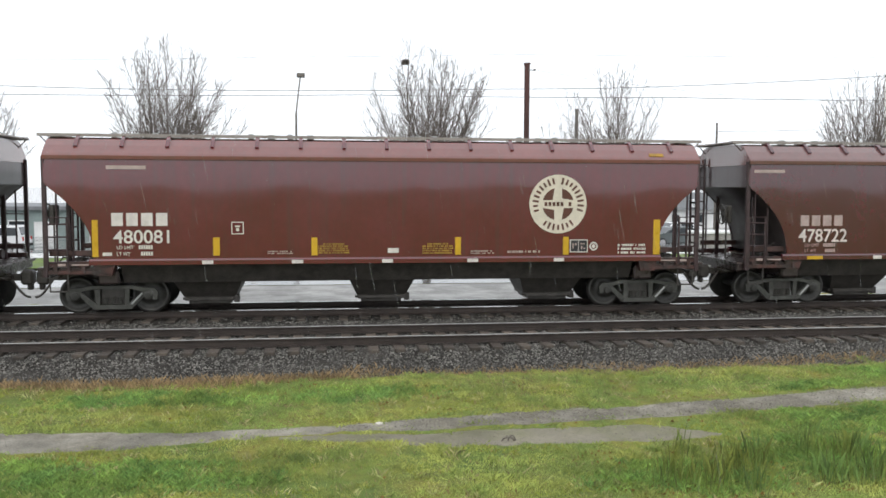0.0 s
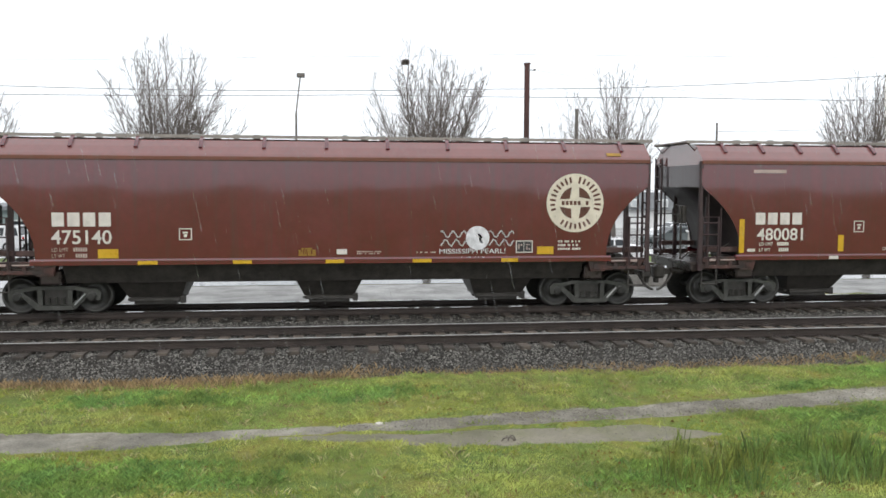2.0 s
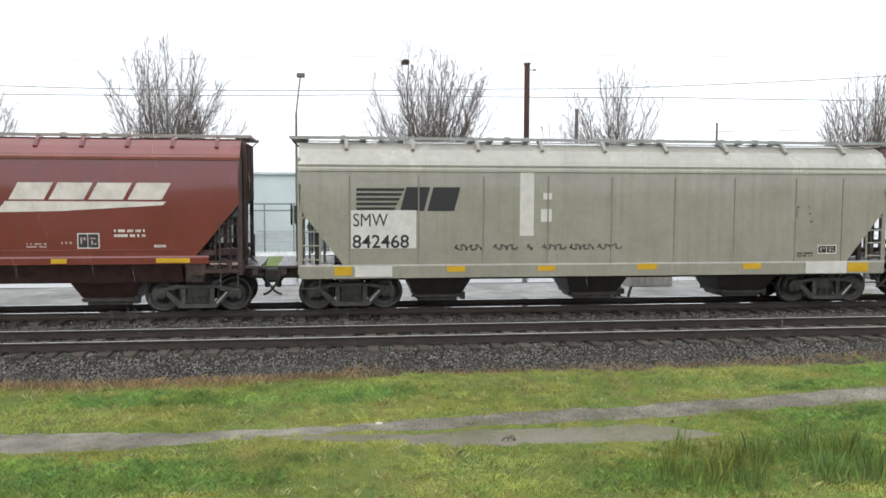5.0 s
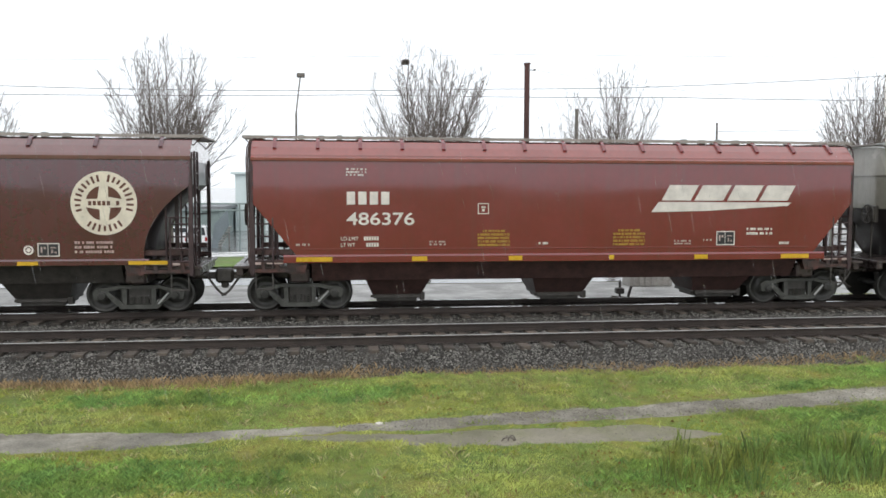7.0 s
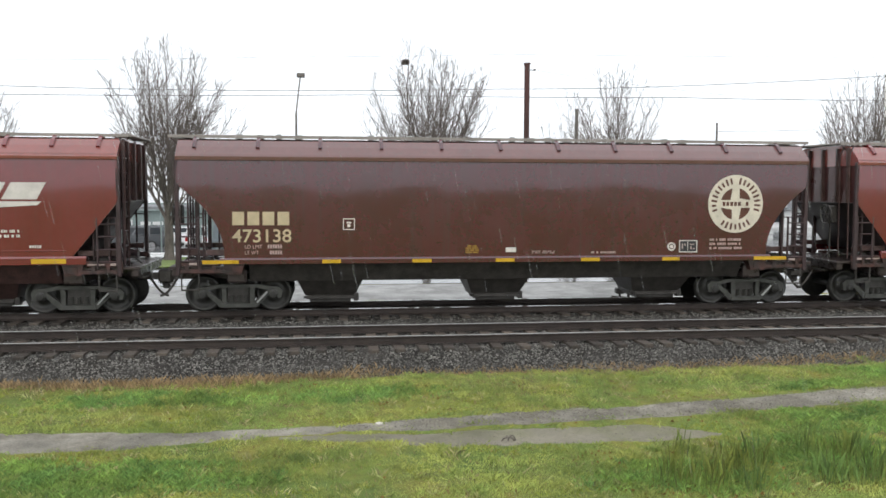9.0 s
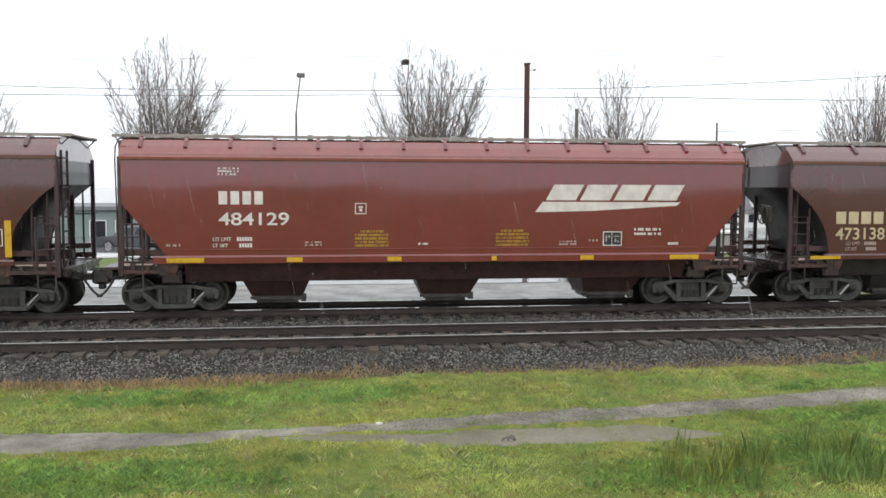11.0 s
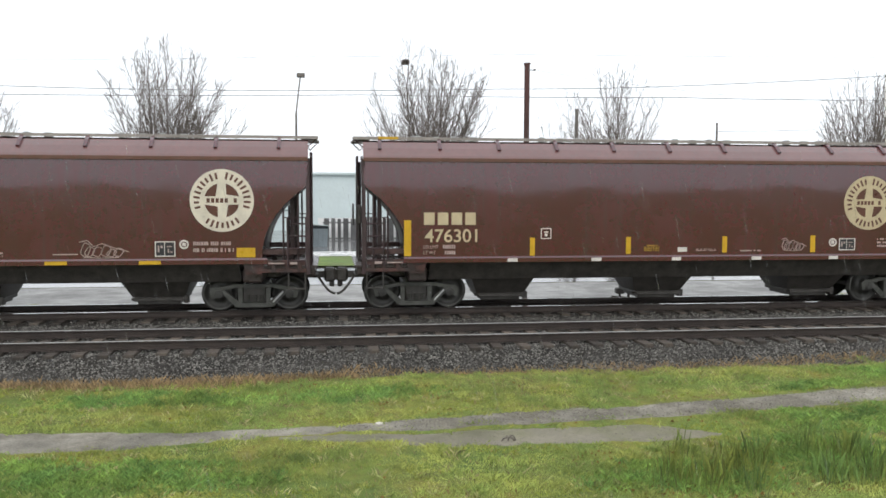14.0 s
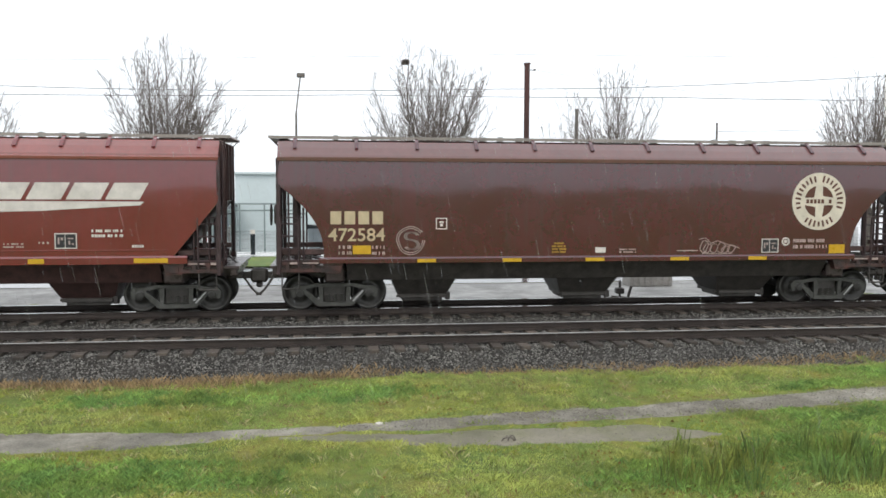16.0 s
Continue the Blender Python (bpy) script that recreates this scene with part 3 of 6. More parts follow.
MOSS = material("moss_fronds", (0.31, 0.32, 0.075), 0.8, 0, 0.3, 1.2, 9, 0, second=(0.25, 0.31, 0.05), mix_scale=1.5, island=0.35, spec=0.15)
STRAW = material("dead_grass", (0.30, 0.21, 0.11), 0.7, 0, 0.3, 1.5, 9, 0, island=0.5)
GRIT = material("path_grit", (0.21, 0.195, 0.16), 0.8, 0, 0.2, 3, 30, 0, island=0.7, spec=0.2)
DEADLEAF = material("rotting_leaf", (0.17, 0.10, 0.035), 0.9, 0, 0.3, 3, 30, 0, island=0.5, spec=0.1)
RUSH = material("green_rushes", (0.125, 0.205, 0.055), 0.5, 0, 0.3, 1.5, 9, 0, island=0.45, second=(0.20, 0.23, 0.05))
MUD = material("wet_gravel_path", (0.205, 0.188, 0.152), 0.8, 0, 0.35, 1.0, 26, 1.0, 0.03, second=(0.31, 0.29, 0.245), mix_scale=1.4, rough_vary=0.12, spec=0.12)
YARD = material("wet_grey_gravel", (0.28, 0.278, 0.267), 0.8, 0, 0.3, 0.7, 18, 0.6, 0.03, second=(0.38, 0.378, 0.366), mix_scale=0.9, rough_vary=0.1, spec=0.25)
MUD_PALE = material("pale_wet_mud", (0.225, 0.205, 0.155), 0.6, 0, 0.2, 1.0, 16, 0.4, 0.02, second=(0.17, 0.165, 0.10), mix_scale=1.1, spec=0.3)
WETROAD = material("rain_wet_road", (0.16, 0.16, 0.16), 0.12, 0, 0.2, 0.5, 20, 0.05, rough_vary=0.08)
CONCRETE = material("pale_concrete", (0.66, 0.66, 0.64), 0.3, 0, 0.15, 0.8, 14, 0.1, rough_vary=0.2)
LAWN = material("verge_lawn", (0.12, 0.20, 0.04), 0.8, 0, 0.3, 0.8, 8, 0.8, 0.05, second=(0.16, 0.20, 0.05))
BARK = material("grey_brown_bark", (0.13, 0.112, 0.10), 0.85, 0, 0.35, 3, 25, 0.5, 0.02, stretch=(1, 1, 0.3))
TWIG = material("bare_twigs", (0.155, 0.130, 0.117), 0.8, 0, 0.3, 2, 12, 0)
TIMBER = material("brown_pole_timber", (0.085, 0.035, 0.03), 0.7, 0, 0.3, 2, 30, 0.4, stretch=(1, 1, 0.1))
STEEL_POLE = material("dull_lamp_pole", (0.16, 0.145, 0.13), 0.5, 0.3, 0.15, 2, 20, 0.1)
WIRE = material("overhead_wire", (0.10, 0.10, 0.10), 0.5, 0.3, 0.1, 2, 20, 0)
SIDING = material("pale_blue_siding", (0.64, 0.73, 0.73), 0.5, 0, 0.06, 0.3, 4, 0.0)

TRACK_Y = 23.255     # the train's track
NEAR_Y = 18.975      # the nearer, empty track
GROUND = -0.55


def ground_z(x, y):
    z = GROUND + 0.05 * noise.noise(Vector((x * 0.25, y * 0.25, 0))) + 0.025 * noise.noise(Vector((x * 0.9, y * 0.9, 3)))
    if y > 28:
        z = GROUND - 0.02
    if y > 46:
        z -= 0.7 * min(1.0, (y - 46) / 14)
    if y < 16.9:
        z += 0.10 * math.exp(-((y - 15.9) / 0.6) ** 2)
    return z


def strip(bm, xs, ys, zf, lift=0.0):
    grid = [[bm.verts.new((x, y, zf(x, y) + lift)) for y in ys] for x in xs]
    for a, b in zip(grid[:-1], grid[1:]):
        for k in range(len(ys) - 1):
            bm.faces.new((a[k], b[k], b[k + 1], a[k + 1]))


def steps(a, b, n):
    return [a + (b - a) * i / n for i in range(n + 1)]


def ground():
    bm = bmesh.new()
    xs = [-2500, -600, -150, -60, -30] + steps(-15, 25, 100) + [40, 70, 150, 600, 2500]
    ys = [-2500, -400, -80, -20, 0, 5] + steps(8, 18, 40) + [22, 26, 28, 30, 40, 46, 50, 55, 60, 70, 100, 200, 700, 2500]
    strip(bm, xs, ys, ground_z)
    return solo("ground", bm, TURF, "short damp green turf with mossy patches", "ground", kind="structure", smooth=True)


ground()


def bed_z(y):
    """Height of the ballast across both tracks."""
    pts = [(16.35, -0.62), (16.9, -0.45), (17.50, -0.30), (17.8, -0.235), (20.2, -0.225), (21.0, -0.27), (21.9, -0.225), (24.7, -0.225), (25.2, -0.27), (26.3, -0.60)]
    for (a, za), (b, zb) in zip(pts[:-1], pts[1:]):
        if y <= b:
            return za + (zb - za) * (y - a) / (b - a)
    return pts[-1][1]


def ballast():
    bm = bmesh.new()
    xs = [-600, -250, -90, -40, -25] + steps(-15, 27, 170) + [40, 60, 110, 260, 600]
    ys = steps(16.35, 26.3, 66)
    strip(bm, xs, ys, lambda x, y: bed_z(y) + 0.035 * noise.noise(Vector((x * 3.1, y * 3.1, 1))) + 0.02 * noise.noise(Vector((x * 9, y * 9, 5))))
    return solo("ballast", bm, BALLAST, "wet crushed stone bed under both tracks, dark for the shaded gaps", "ballast", kind="structure")


ballast()


def scatter_stones():
    """Loose chips lying on the shoulder and between the ties."""
    rng = np.random.default_rng(4)
    shape = np.array([(1, 0, 0), (0, 1, 0), (-1, 0, 0), (0, -1, 0), (0, 0, 0.8), (0, 0, -0.8)], float)
    tris = np.array([(0, 1, 4), (1, 2, 4), (2, 3, 4), (3, 0, 4), (1, 0, 5), (2, 1, 5), (3, 2, 5), (0, 3, 5)])
    n = 135000
    x = rng.uniform(-14, 25, n)
    y = np.where(rng.random(n) < 0.8, 16.4 + rng.random(n) ** 1.6 * 5.4, rng.uniform(20, 26.2, n))
    knots = np.linspace(16.35, 26.3, 60)
    z = np.interp(y, knots, [bed_z(k) for k in knots]) + 0.01
    r = rng.uniform(0.011, 0.026, n)
    p = shape[None] * (r[:, None] * rng.uniform(0.65, 1.35, (n, 3)))[:, None, :] + rng.normal(0, 0.2, (n, 6, 3)) * r[:, None, None]
    a = rng.uniform(0, 2 * math.pi, n)
    c, s = np.cos(a)[:, None], np.sin(a)[:, None]
    pts = np.stack((p[..., 0] * c - p[..., 1] * s + x[:, None], p[..., 0] * s + p[..., 1] * c + y[:, None], p[..., 2] + z[:, None]), -1).reshape(-1, 3)
    faces = (tris[None] + 6 * np.arange(n)[:, None, None]).reshape(-1, 3)
    me = bpy.data.meshes.new("loose_stones")
    me.from_pydata(pts.tolist(), [], faces.tolist())
    me.materials.append(STONE)
    tagged(new("loose_stones", me), "wet dark grey stone chips on the track bed", "stones", kind="stuff")


scatter_stones()


# ---- tracks ----
def rail(y, z=0.0):
    prof = [(-0.07, -0.172), (0.07, -0.172), (0.07, -0.158), (0.010, -0.135), (0.009, -0.05), (0.035, -0.035), (0.036, -0.006), (0.028, -0.0005), (-0.028, -0.0005), (-0.036, -0.006), (-0.035, -0.035), (-0.009, -0.05), (-0.010, -0.135), (-0.07, -0.158)]
    bm = bmesh.new()
    slab(bm, [(y + a, z + b) for a, b in prof], -600, 600, "x")
    return bm


def track(cy, label):
    root = thing("railway_track", label, "railway track", "railway tracks", kind="structure", at=pose(0, cy, 0))
    for s in (-0.7525, 0.7525):
        r = part("rail", rail(s), RAIL, root, "rust-brown steel rail with polished head")
        bm = bmesh.new()
        box(bm, -600, 600, s - 0.037, s + 0.036, -0.006, 0.0)
        part("rail_head", bm, RAIL_TOP if cy < 20 else RAIL_SHINE, r, "bright polished running surface")
    return root


TRACKS = [track(NEAR_Y, "empty nearer track with rusty rails and wooden ties"), track(TRACK_Y, "farther track carrying the grain train")]


# ---- trees ----
def tree(name, at, height, radius, label, seed, stems, first=2.2, density=1.0, trunk_r=0.2):
    """Scaffold limbs fork from a short trunk into straight upswept leaders with fine side shoots, within an uneven crown."""
    rng = random.Random(seed)
    V, F, VT, FT = [], [], [], []
    mid = height * 0.44
    half = height - mid

    def reach(p, d, most):
        r = 0.0
        while r < most:
            q = p + d * r
            a = math.atan2(q.y, q.x)
            k = 1.0 + 0.13 * noise.noise(Vector((1.4 * math.cos(a) + seed, 1.4 * math.sin(a), q.z * 0.3)))
            if (q.x * q.x + q.y * q.y) / (radius * k) ** 2 + abs((q.z - mid) / (half * k)) ** 2.2 > 1:
                break
            r += 0.15
        return r

    def shoot(p, d, length, r0, r1, n, lift, bend):
        """One gently rising branch; returns its points and radii."""
        pts, q, dd = [p.copy()], p.copy(), d.copy()
        for i in range(n):
            dd = (dd + Vector((rng.gauss(0, bend), rng.gauss(0, bend), lift + rng.gauss(0, bend * 0.5)))).normalized()
            q = q + dd * (length / n)
            pts.append(q.copy())
        rad = [r0 + (r1 - r0) * i / n for i in range(n + 1)]
        thick = r0 > 0.04
        k = 8 if r0 > 0.08 else 5 if thick else 3
        vs, fs = (V, F) if thick else (VT, FT)
        base = len(vs)
        for i, (a, r) in enumerate(zip(pts, rad)):
            t = (pts[min(i + 1, n)] - pts[max(i - 1, 0)]).normalized()
            u = t.orthogonal().normalized()
            w = t.cross(u)
            for c in range(k):
                f = 2 * math.pi * c / k
                vs.append(tuple(a + r * (math.cos(f) * u + math.sin(f) * w)))
        for i in range(n):
            for c in range(k):
                e = (c + 1) % k
                fs.append((base + i * k + c, base + i * k + e, base + (i + 1) * k + e, base + (i + 1) * k + c))
        return pts, rad

    def along(pts, rad, t):
        f = t * (len(pts) - 1)
        i = min(len(pts) - 2, int(f))
        return pts[i].lerp(pts[i + 1], f - i), (pts[i + 1] - pts[i]).normalized(), rad[i] + (rad[i + 1] - rad[i]) * (f - i)

    def off(axis, spread):
        side = axis.orthogonal().normalized()
        side.rotate(Matrix.Rotation(rng.uniform(0, 2 * math.pi), 3, axis))
        return (axis + side * spread + Vector((0, 0, 0.10))).normalized()

    trunk, tr = shoot(Vector((0, 0, -0.1)), Vector((0, 0, 1)), first + 0.1, trunk_r * 1.2, trunk_r, 7, 0.05, 0.02)
    shoot(Vector((0, 0, -0.12)), Vector((0, 0, 1)), 0.5, trunk_r * 1.7, trunk_r * 1.15, 3, 0, 0)
    limbs = 7
    for m in range(limbs):
        a = m * 2.4 + rng.uniform(-0.25, 0.25)
        tilt = 0.08 + 0.80 * ((m + 0.2) / limbs) * radius / (0.36 * height)
        d = Vector((math.cos(a) * tilt, math.sin(a) * tilt, 1)).normalized()
        p = trunk[-1 - (m % 3)].copy()
        scaffold, sr = shoot(p, d, 0.22 * height * rng.uniform(0.75, 1.05), trunk_r * 0.46, trunk_r * 0.28, 5, 0.015, 0.04)
        count = max(3, round(stems / limbs * rng.uniform(0.85, 1.15)))
        for c in range(count):
            t = 0.25 + 0.75 * (c + 0.6) / count if c < count - 1 else 1.0
            q, axis, r = along(scaffold, sr, t)
            nd = off(axis, rng.uniform(0.15, 0.80) if c < count - 1 else 0.06)
            far = reach(q, nd, height)
            if far < 0.6:
                continue
            lead, lr = shoot(q, nd, far * rng.uniform(0.9, 1.0), r * 0.58, 0.009, 8, 0.030, 0.045)
            sides = max(4, int(far * 3.7 * density))
            for e in range(sides):
                u = 0.12 + 0.84 * (e + rng.random()) / sides
                q2, ax2, r2 = along(lead, lr, u)
                d2 = off(ax2, rng.uniform(0.55, 0.95))
                want = min(reach(q2, d2, 3.0) + 0.25, (0.5 + 1.5 * (1 - u)) * rng.uniform(0.7, 1.15))
                side, rr = shoot(q2, d2, want, min(0.018, r2 * 0.6), 0.0068, 4, 0.07, 0.06)
                for g in range(max(2, int(want * 4.0 * density))):
                    q3, ax3, r3 = along(side, rr, 0.2 + 0.78 * rng.random())
                    shoot(q3, off(ax3, rng.uniform(0.45, 0.8)), rng.uniform(0.22, 0.55), 0.0075, 0.0055, 2, 0.08, 0.06)
    root = thing(name, label, "tree", "bare trees on the verge", at=pose(*at))
    for nm, v, f, mt in (("trunk", V, F, BARK), ("crown", VT, FT, TWIG)):
        me = bpy.data.meshes.new(nm)
        me.from_pydata(v, [], f)
        me.materials.append(mt)
        o = new(nm, me)
        o.parent = root
    return root


TREE_LABEL = "leafless winter street tree with upswept grey-brown branches"
tree("tree", (-8.0, 43.8, -0.45), 11.4, 4.1, TREE_LABEL, 47, 50)
tree("tree", (4.95, 43.8, -0.45), 11.4, 4.3, TREE_LABEL + " and a nest", 8, 52)
tree("tree", (18.9, 55, -0.7), 12.6, 3.6, TREE_LABEL, 12, 40, 2.6, 0.9, 0.18)
tree("tree", (17.5, 61, -1.1), 11.6, 2.9, "smaller leafless tree behind the verge", 17, 16, 2.4, 0.75, 0.13)
tree("tree", (29.8, 43.8, -0.45), 11.0, 3.2, TREE_LABEL, 21, 42)
tree("tree", (-17.6, 43.8, -0.45), 10.0, 3.3, TREE_LABEL, 33, 36)

# ---- verge, road and yard beyond the tracks ----
def sheet(name, mat, label, cat, x0, x1, y0, y1, lift, nx=40, ny=6, thick=0.0):
    bm = bmesh.new()
    strip(bm, steps(x0, x1, nx), steps(y0, y1, ny), lambda x, y: ground_z(x, y) + lift)
    return solo(name, bm, mat, label, cat, kind="structure")


sheet("gravel_yard", YARD, "wet pale grey gravel strip beside the tracks", "gravel", -150, 150, 26.0, 32.7, 0.03)
sheet("road", WETROAD, "rain-wet road that mirrors the bright sky", "road", -150, 150, 32.7, 39.7, 0.05)
sheet("verge", LAWN, "green grass verge under the trees", "lawn", -150, 150, 39.8, 45.2, 0.12)
sheet("pavement", CONCRETE, "pale wet concrete walkway", "pavement", -150, 150, 45.2, 53.0, 0.14)
# past the real lot, this wet sheet is added ground standing in for pale haze
sheet("parking_lot", WETROAD, "wet asphalt parking lot, carried on to the horizon in place of haze", "parking lot", -2400, 2400, 53.0, 2400, 0.06, 60, 60)


# ---- the train ----
def even(a, b, n):
    return [a + (b - a) * i / (n - 1) for i in range(n)]


ROUND_BRACKETS = even(-7.9, 7.6, 11)
CAR_A = hopper_car("round", RED_B, "dark oxide-red covered hopper car with faded lettering", 19.52, even(-7.6, 7.6, 15))
CAR_B = hopper_car("round", RED, "oxide-red covered hopper car with upright yellow reflectors", 1.445, even(-7.6, 7.6, 15))
CAR_C = hopper_car("round", RED, "oxide-red covered hopper car with white chalk graffiti", -16.67, ROUND_BRACKETS)
CAR_D = hopper_car("grey", GREY, "pale grey ribbed covered hopper car streaked with grime", -34.385, even(-6.8, 6.8, 9), 6.68)
CAR_E = hopper_car("straight", RED_N, "fresh red covered hopper car with slanted white logo", -51.9, even(-7.5, 7.5, 15))
CAR_F = hopper_car("round", RED_B, "brown-red covered hopper car with round cream logo", -69.77, ROUND_BRACKETS)
CAR_G = hopper_car("straight", RED_N, "fresh red covered hopper car with slanted white logo", -87.55, even(-7.6, 7.6, 15))
CAR_H = hopper_car("round", RED_B, "brown-red covered hopper car with yellow upright reflectors", -105.41, ROUND_BRACKETS)
CAR_I = hopper_car("round", RED_B, "brown-red covered hopper car with scribbled graffiti", -123.45, ROUND_BRACKETS)
CAR_J = hopper_car("straight", RED_N, "fresh red covered hopper car with slanted white logo", -141.3, even(-7.6, 7.6, 15))
TRAIN = ((CAR_A, 19.52), (CAR_B, 1.445), (CAR_C, -16.67), (CAR_D, -34.385), (CAR_E, -51.9), (CAR_F, -69.77), (CAR_G, -87.55), (CAR_H, -105.41), (CAR_I, -123.45), (CAR_J, -141.3))


# ---- lettering, reflectors and marks on the cars ----
PATCH = material("pale_paint_patch", (0.62, 0.61, 0.57), 0.4, 0, 0.12, 3, 30, 0)
SILL, RIM = -1.66, -1.662


def plate(car, name, mat, x0, x1, z0, z1, y=FACE, label="", parent=None):
    bm = bmesh.new()
    box(bm, x0, x1, y - 0.003, y + 0.02, z0, z1)
    return part(name, bm, mat, parent or car, label)


def reflector(car, mat, x0, x1, z0, z1, y=FACE):
    nm = {"yellow_reflective_tape": ("reflector", "yellow reflective tape"), "white_stencil": ("reflector", "white reflective tape"),
          "faded_stencil": ("stencil", "faded stencil line"), "pale_paint_patch": ("paint_patch", "paler repainted patch")}[mat.name]
    return plate(car, nm[0], mat, x0, x1, z0, z1, y, nm[1])


def stencil(car, mat, x0, x1, z0, z1, rows):
    """Small writing that cannot be read: rows of short bars."""
    rng = random.Random(int(1000 * abs(x0 + z0)) + rows)
    bm = bmesh.new()
    block = mat.name == "dull_yellow_stencil"
    rows += 1 if block else 0
    pitch = (z1 - z0) / rows
    h = pitch * (0.66 if block else 0.55)
    for r in range(rows):
        z = z0 + r * pitch
        cut = 0.16 * (x1 - x0) if block and r == rows - 1 else 0
        x, end = x0 + cut, x1 - cut
        while x < end - 0.02:
            w = min(rng.uniform(0.02, 0.06), end - x)
            box(bm, x, x + w, FACE - 0.002, FACE + 0.02, z, z + h)
            x += w + (rng.choice((0.006, 0.008, 0.03)) if block else rng.choice((0.012, 0.016, 0.06)))
    return tagged(part("stencil", bm, mat, car, "small illegible stencilled writing"), kind="stuff")


def load_lines(car, mat, x0, x1, z_up, z_low, h):
    """The two load limit lines: the words stand, the weights are bars."""
    cut = x0 + 0.46 * (x1 - x0)
    for text, z, w in (("LD LMT", z_up, 1.0), ("LT WT", z_low, 0.8)):
        me = lettering(text, h, 0.0, (cut - x0) * w)
        me.materials.append(mat)
        ob = new("load_lettering", me)
        ob.parent = car
        ob.matrix_basis = pose(x0, FACE - 0.006, z)
        tagged(ob, "stencilled load limit words")
        bm = bmesh.new()
        n = 6 if z == z_up else 5
        a = x0 + 0.60 * (x1 - x0) + (0 if n == 6 else 0.06 * (x1 - x0))
        for i in range(n):
            p = (x1 - a) / n
            box(bm, a + i * p, a + (i + 0.72) * p, FACE - 0.002, FACE + 0.02, z, z + h)
        tagged(part("weight_stencil", bm, mat, car), kind="stuff")


def fleet_number(car, text, mat, x0, x1, z0, z1):
    me = lettering(text, z1 - z0, 0.005, x1 - x0)
    me.materials.append(mat)
    ob = new("car_number", me)
    ob.parent = car
    ob.matrix_basis = pose(x0, FACE - 0.006, z0)
    return tagged(ob, "stencilled car number")


def block_mark(car, mat, x0, x1, z0, z1, slant=0):
    """The owner's mark, as four plain blocks."""
    bm = bmesh.new()
    w = (x1 - x0) / 4
    for i in range(4):
        box(bm, x0 + i * w + 0.03, x0 + (i + 1) * w - 0.05, FACE - 0.002, FACE + 0.02, z0, z1, 0.006)
    return part("owner_mark", bm, mat, car, "plain block owner's mark")


def disc(bm, x, z, r0, r1, a0, a1, y, n=40):
    """A flat ring sector, slightly thick."""
    k = max(3, int(n * (a1 - a0) / (2 * math.pi)))
    pts = [(x + r1 * math.cos(a0 + (a1 - a0) * i / k), z + r1 * math.sin(a0 + (a1 - a0) * i / k)) for i in range(k + 1)]
    if r0 <= 0:
        pts = pts[:-1] if a1 - a0 > 6.2 else pts + [(x, z)]
    else:
        pts += [(x + r0 * math.cos(a1 - (a1 - a0) * i / k), z + r0 * math.sin(a1 - (a1 - a0) * i / k)) for i in range(k + 1)]
    slab(bm, pts, y - 0.002, y + 0.02)


def round_logo(car, x, z, r, mat):
    bm = bmesh.new()
    disc(bm, x, z, 0, r, 0, 2 * math.pi, FACE)
    base = part("round_logo", bm, mat, car, "round cream railway emblem")
    for q in range(4):
        bm = bmesh.new()
        # dark quarter between the arms of the cross
        a = q * math.pi / 2
        g, rr = 0.13 * r, 0.55 * r
        s = math.asin(g / rr)
        pts = [(g, g)] + [(rr * math.cos(t), rr * math.sin(t)) for t in [s + (math.pi / 2 - 2 * s) * i / 6 for i in range(7)]]
        pts = [(g * 1.05, g * 1.5)] + pts[1:]
        slab(bm, [(x + px * math.cos(a) - pz * math.sin(a), z + px * math.sin(a) + pz * math.cos(a)) for px, pz in pts], FACE - 0.005, FACE)
        part("emblem_quarter", bm, DECALRED, base, "dark red quarter of the emblem")
    bm = bmesh.new()
    rng = random.Random(5)
    # plain strokes round the rim and across the middle stand for the lettering
    for a0, a1, n in ((-0.12 * math.pi, 1.12 * math.pi, 19), (1.27 * math.pi, 1.73 * math.pi, 7)):
        for i in range(n):
            t = a0 + (a1 - a0) * (i + 0.5) / n
            if abs(t - math.pi * 0.5) < 0.10:
                continue
            m = Matrix.Translation((x + 0.79 * r * math.cos(t), 0, z + 0.79 * r * math.sin(t))) @ Matrix.Rotation(-(t - math.pi / 2), 4, "Y")
            hh = 0.10 * r * rng.uniform(0.8, 1.2)
            box(bm, -0.046 * r, 0.026 * r, FACE - 0.005, FACE, -hh, hh, 0, m)
    for i in range(7):
        cx = x + (-0.42 + 0.84 * i / 6) * r
        if i != 5:
            box(bm, cx - 0.055 * r, cx + 0.045 * r, FACE - 0.005, FACE, z - 0.07 * r, z + 0.07 * r)
    tagged(part("emblem_lettering", bm, DECALRED, base, "dark strokes round the rim of the emblem"), kind="stuff")
    return base


def framed_mark(car, x0, x1, z0, z1):
    bm = bmesh.new()
    t = 0.021
    for a, b, c, d in ((x0, x1, z0, z0 + t), (x0, x1, z1 - t, z1), (x0, x0 + t, z0 + t, z1 - t), (x1 - t, x1, z0 + t, z1 - t)):
        box(bm, a, b, FACE - 0.002, FACE + 0.02, c, d)
    w, h = x1 - x0, z1 - z0
    box(bm, x0 + 0.3 * w, x1 - 0.3 * w, FACE - 0.002, FACE + 0.02, z0 + 0.58 * h, z0 + 0.70 * h)
    box(bm, x0 + 0.38 * w, x1 - 0.38 * w, FACE - 0.002, FACE + 0.02, z0 + 0.25 * h, z0 + 0.5 * h)
    return part("framed_mark", bm, WHITE, car, "small white framed square")


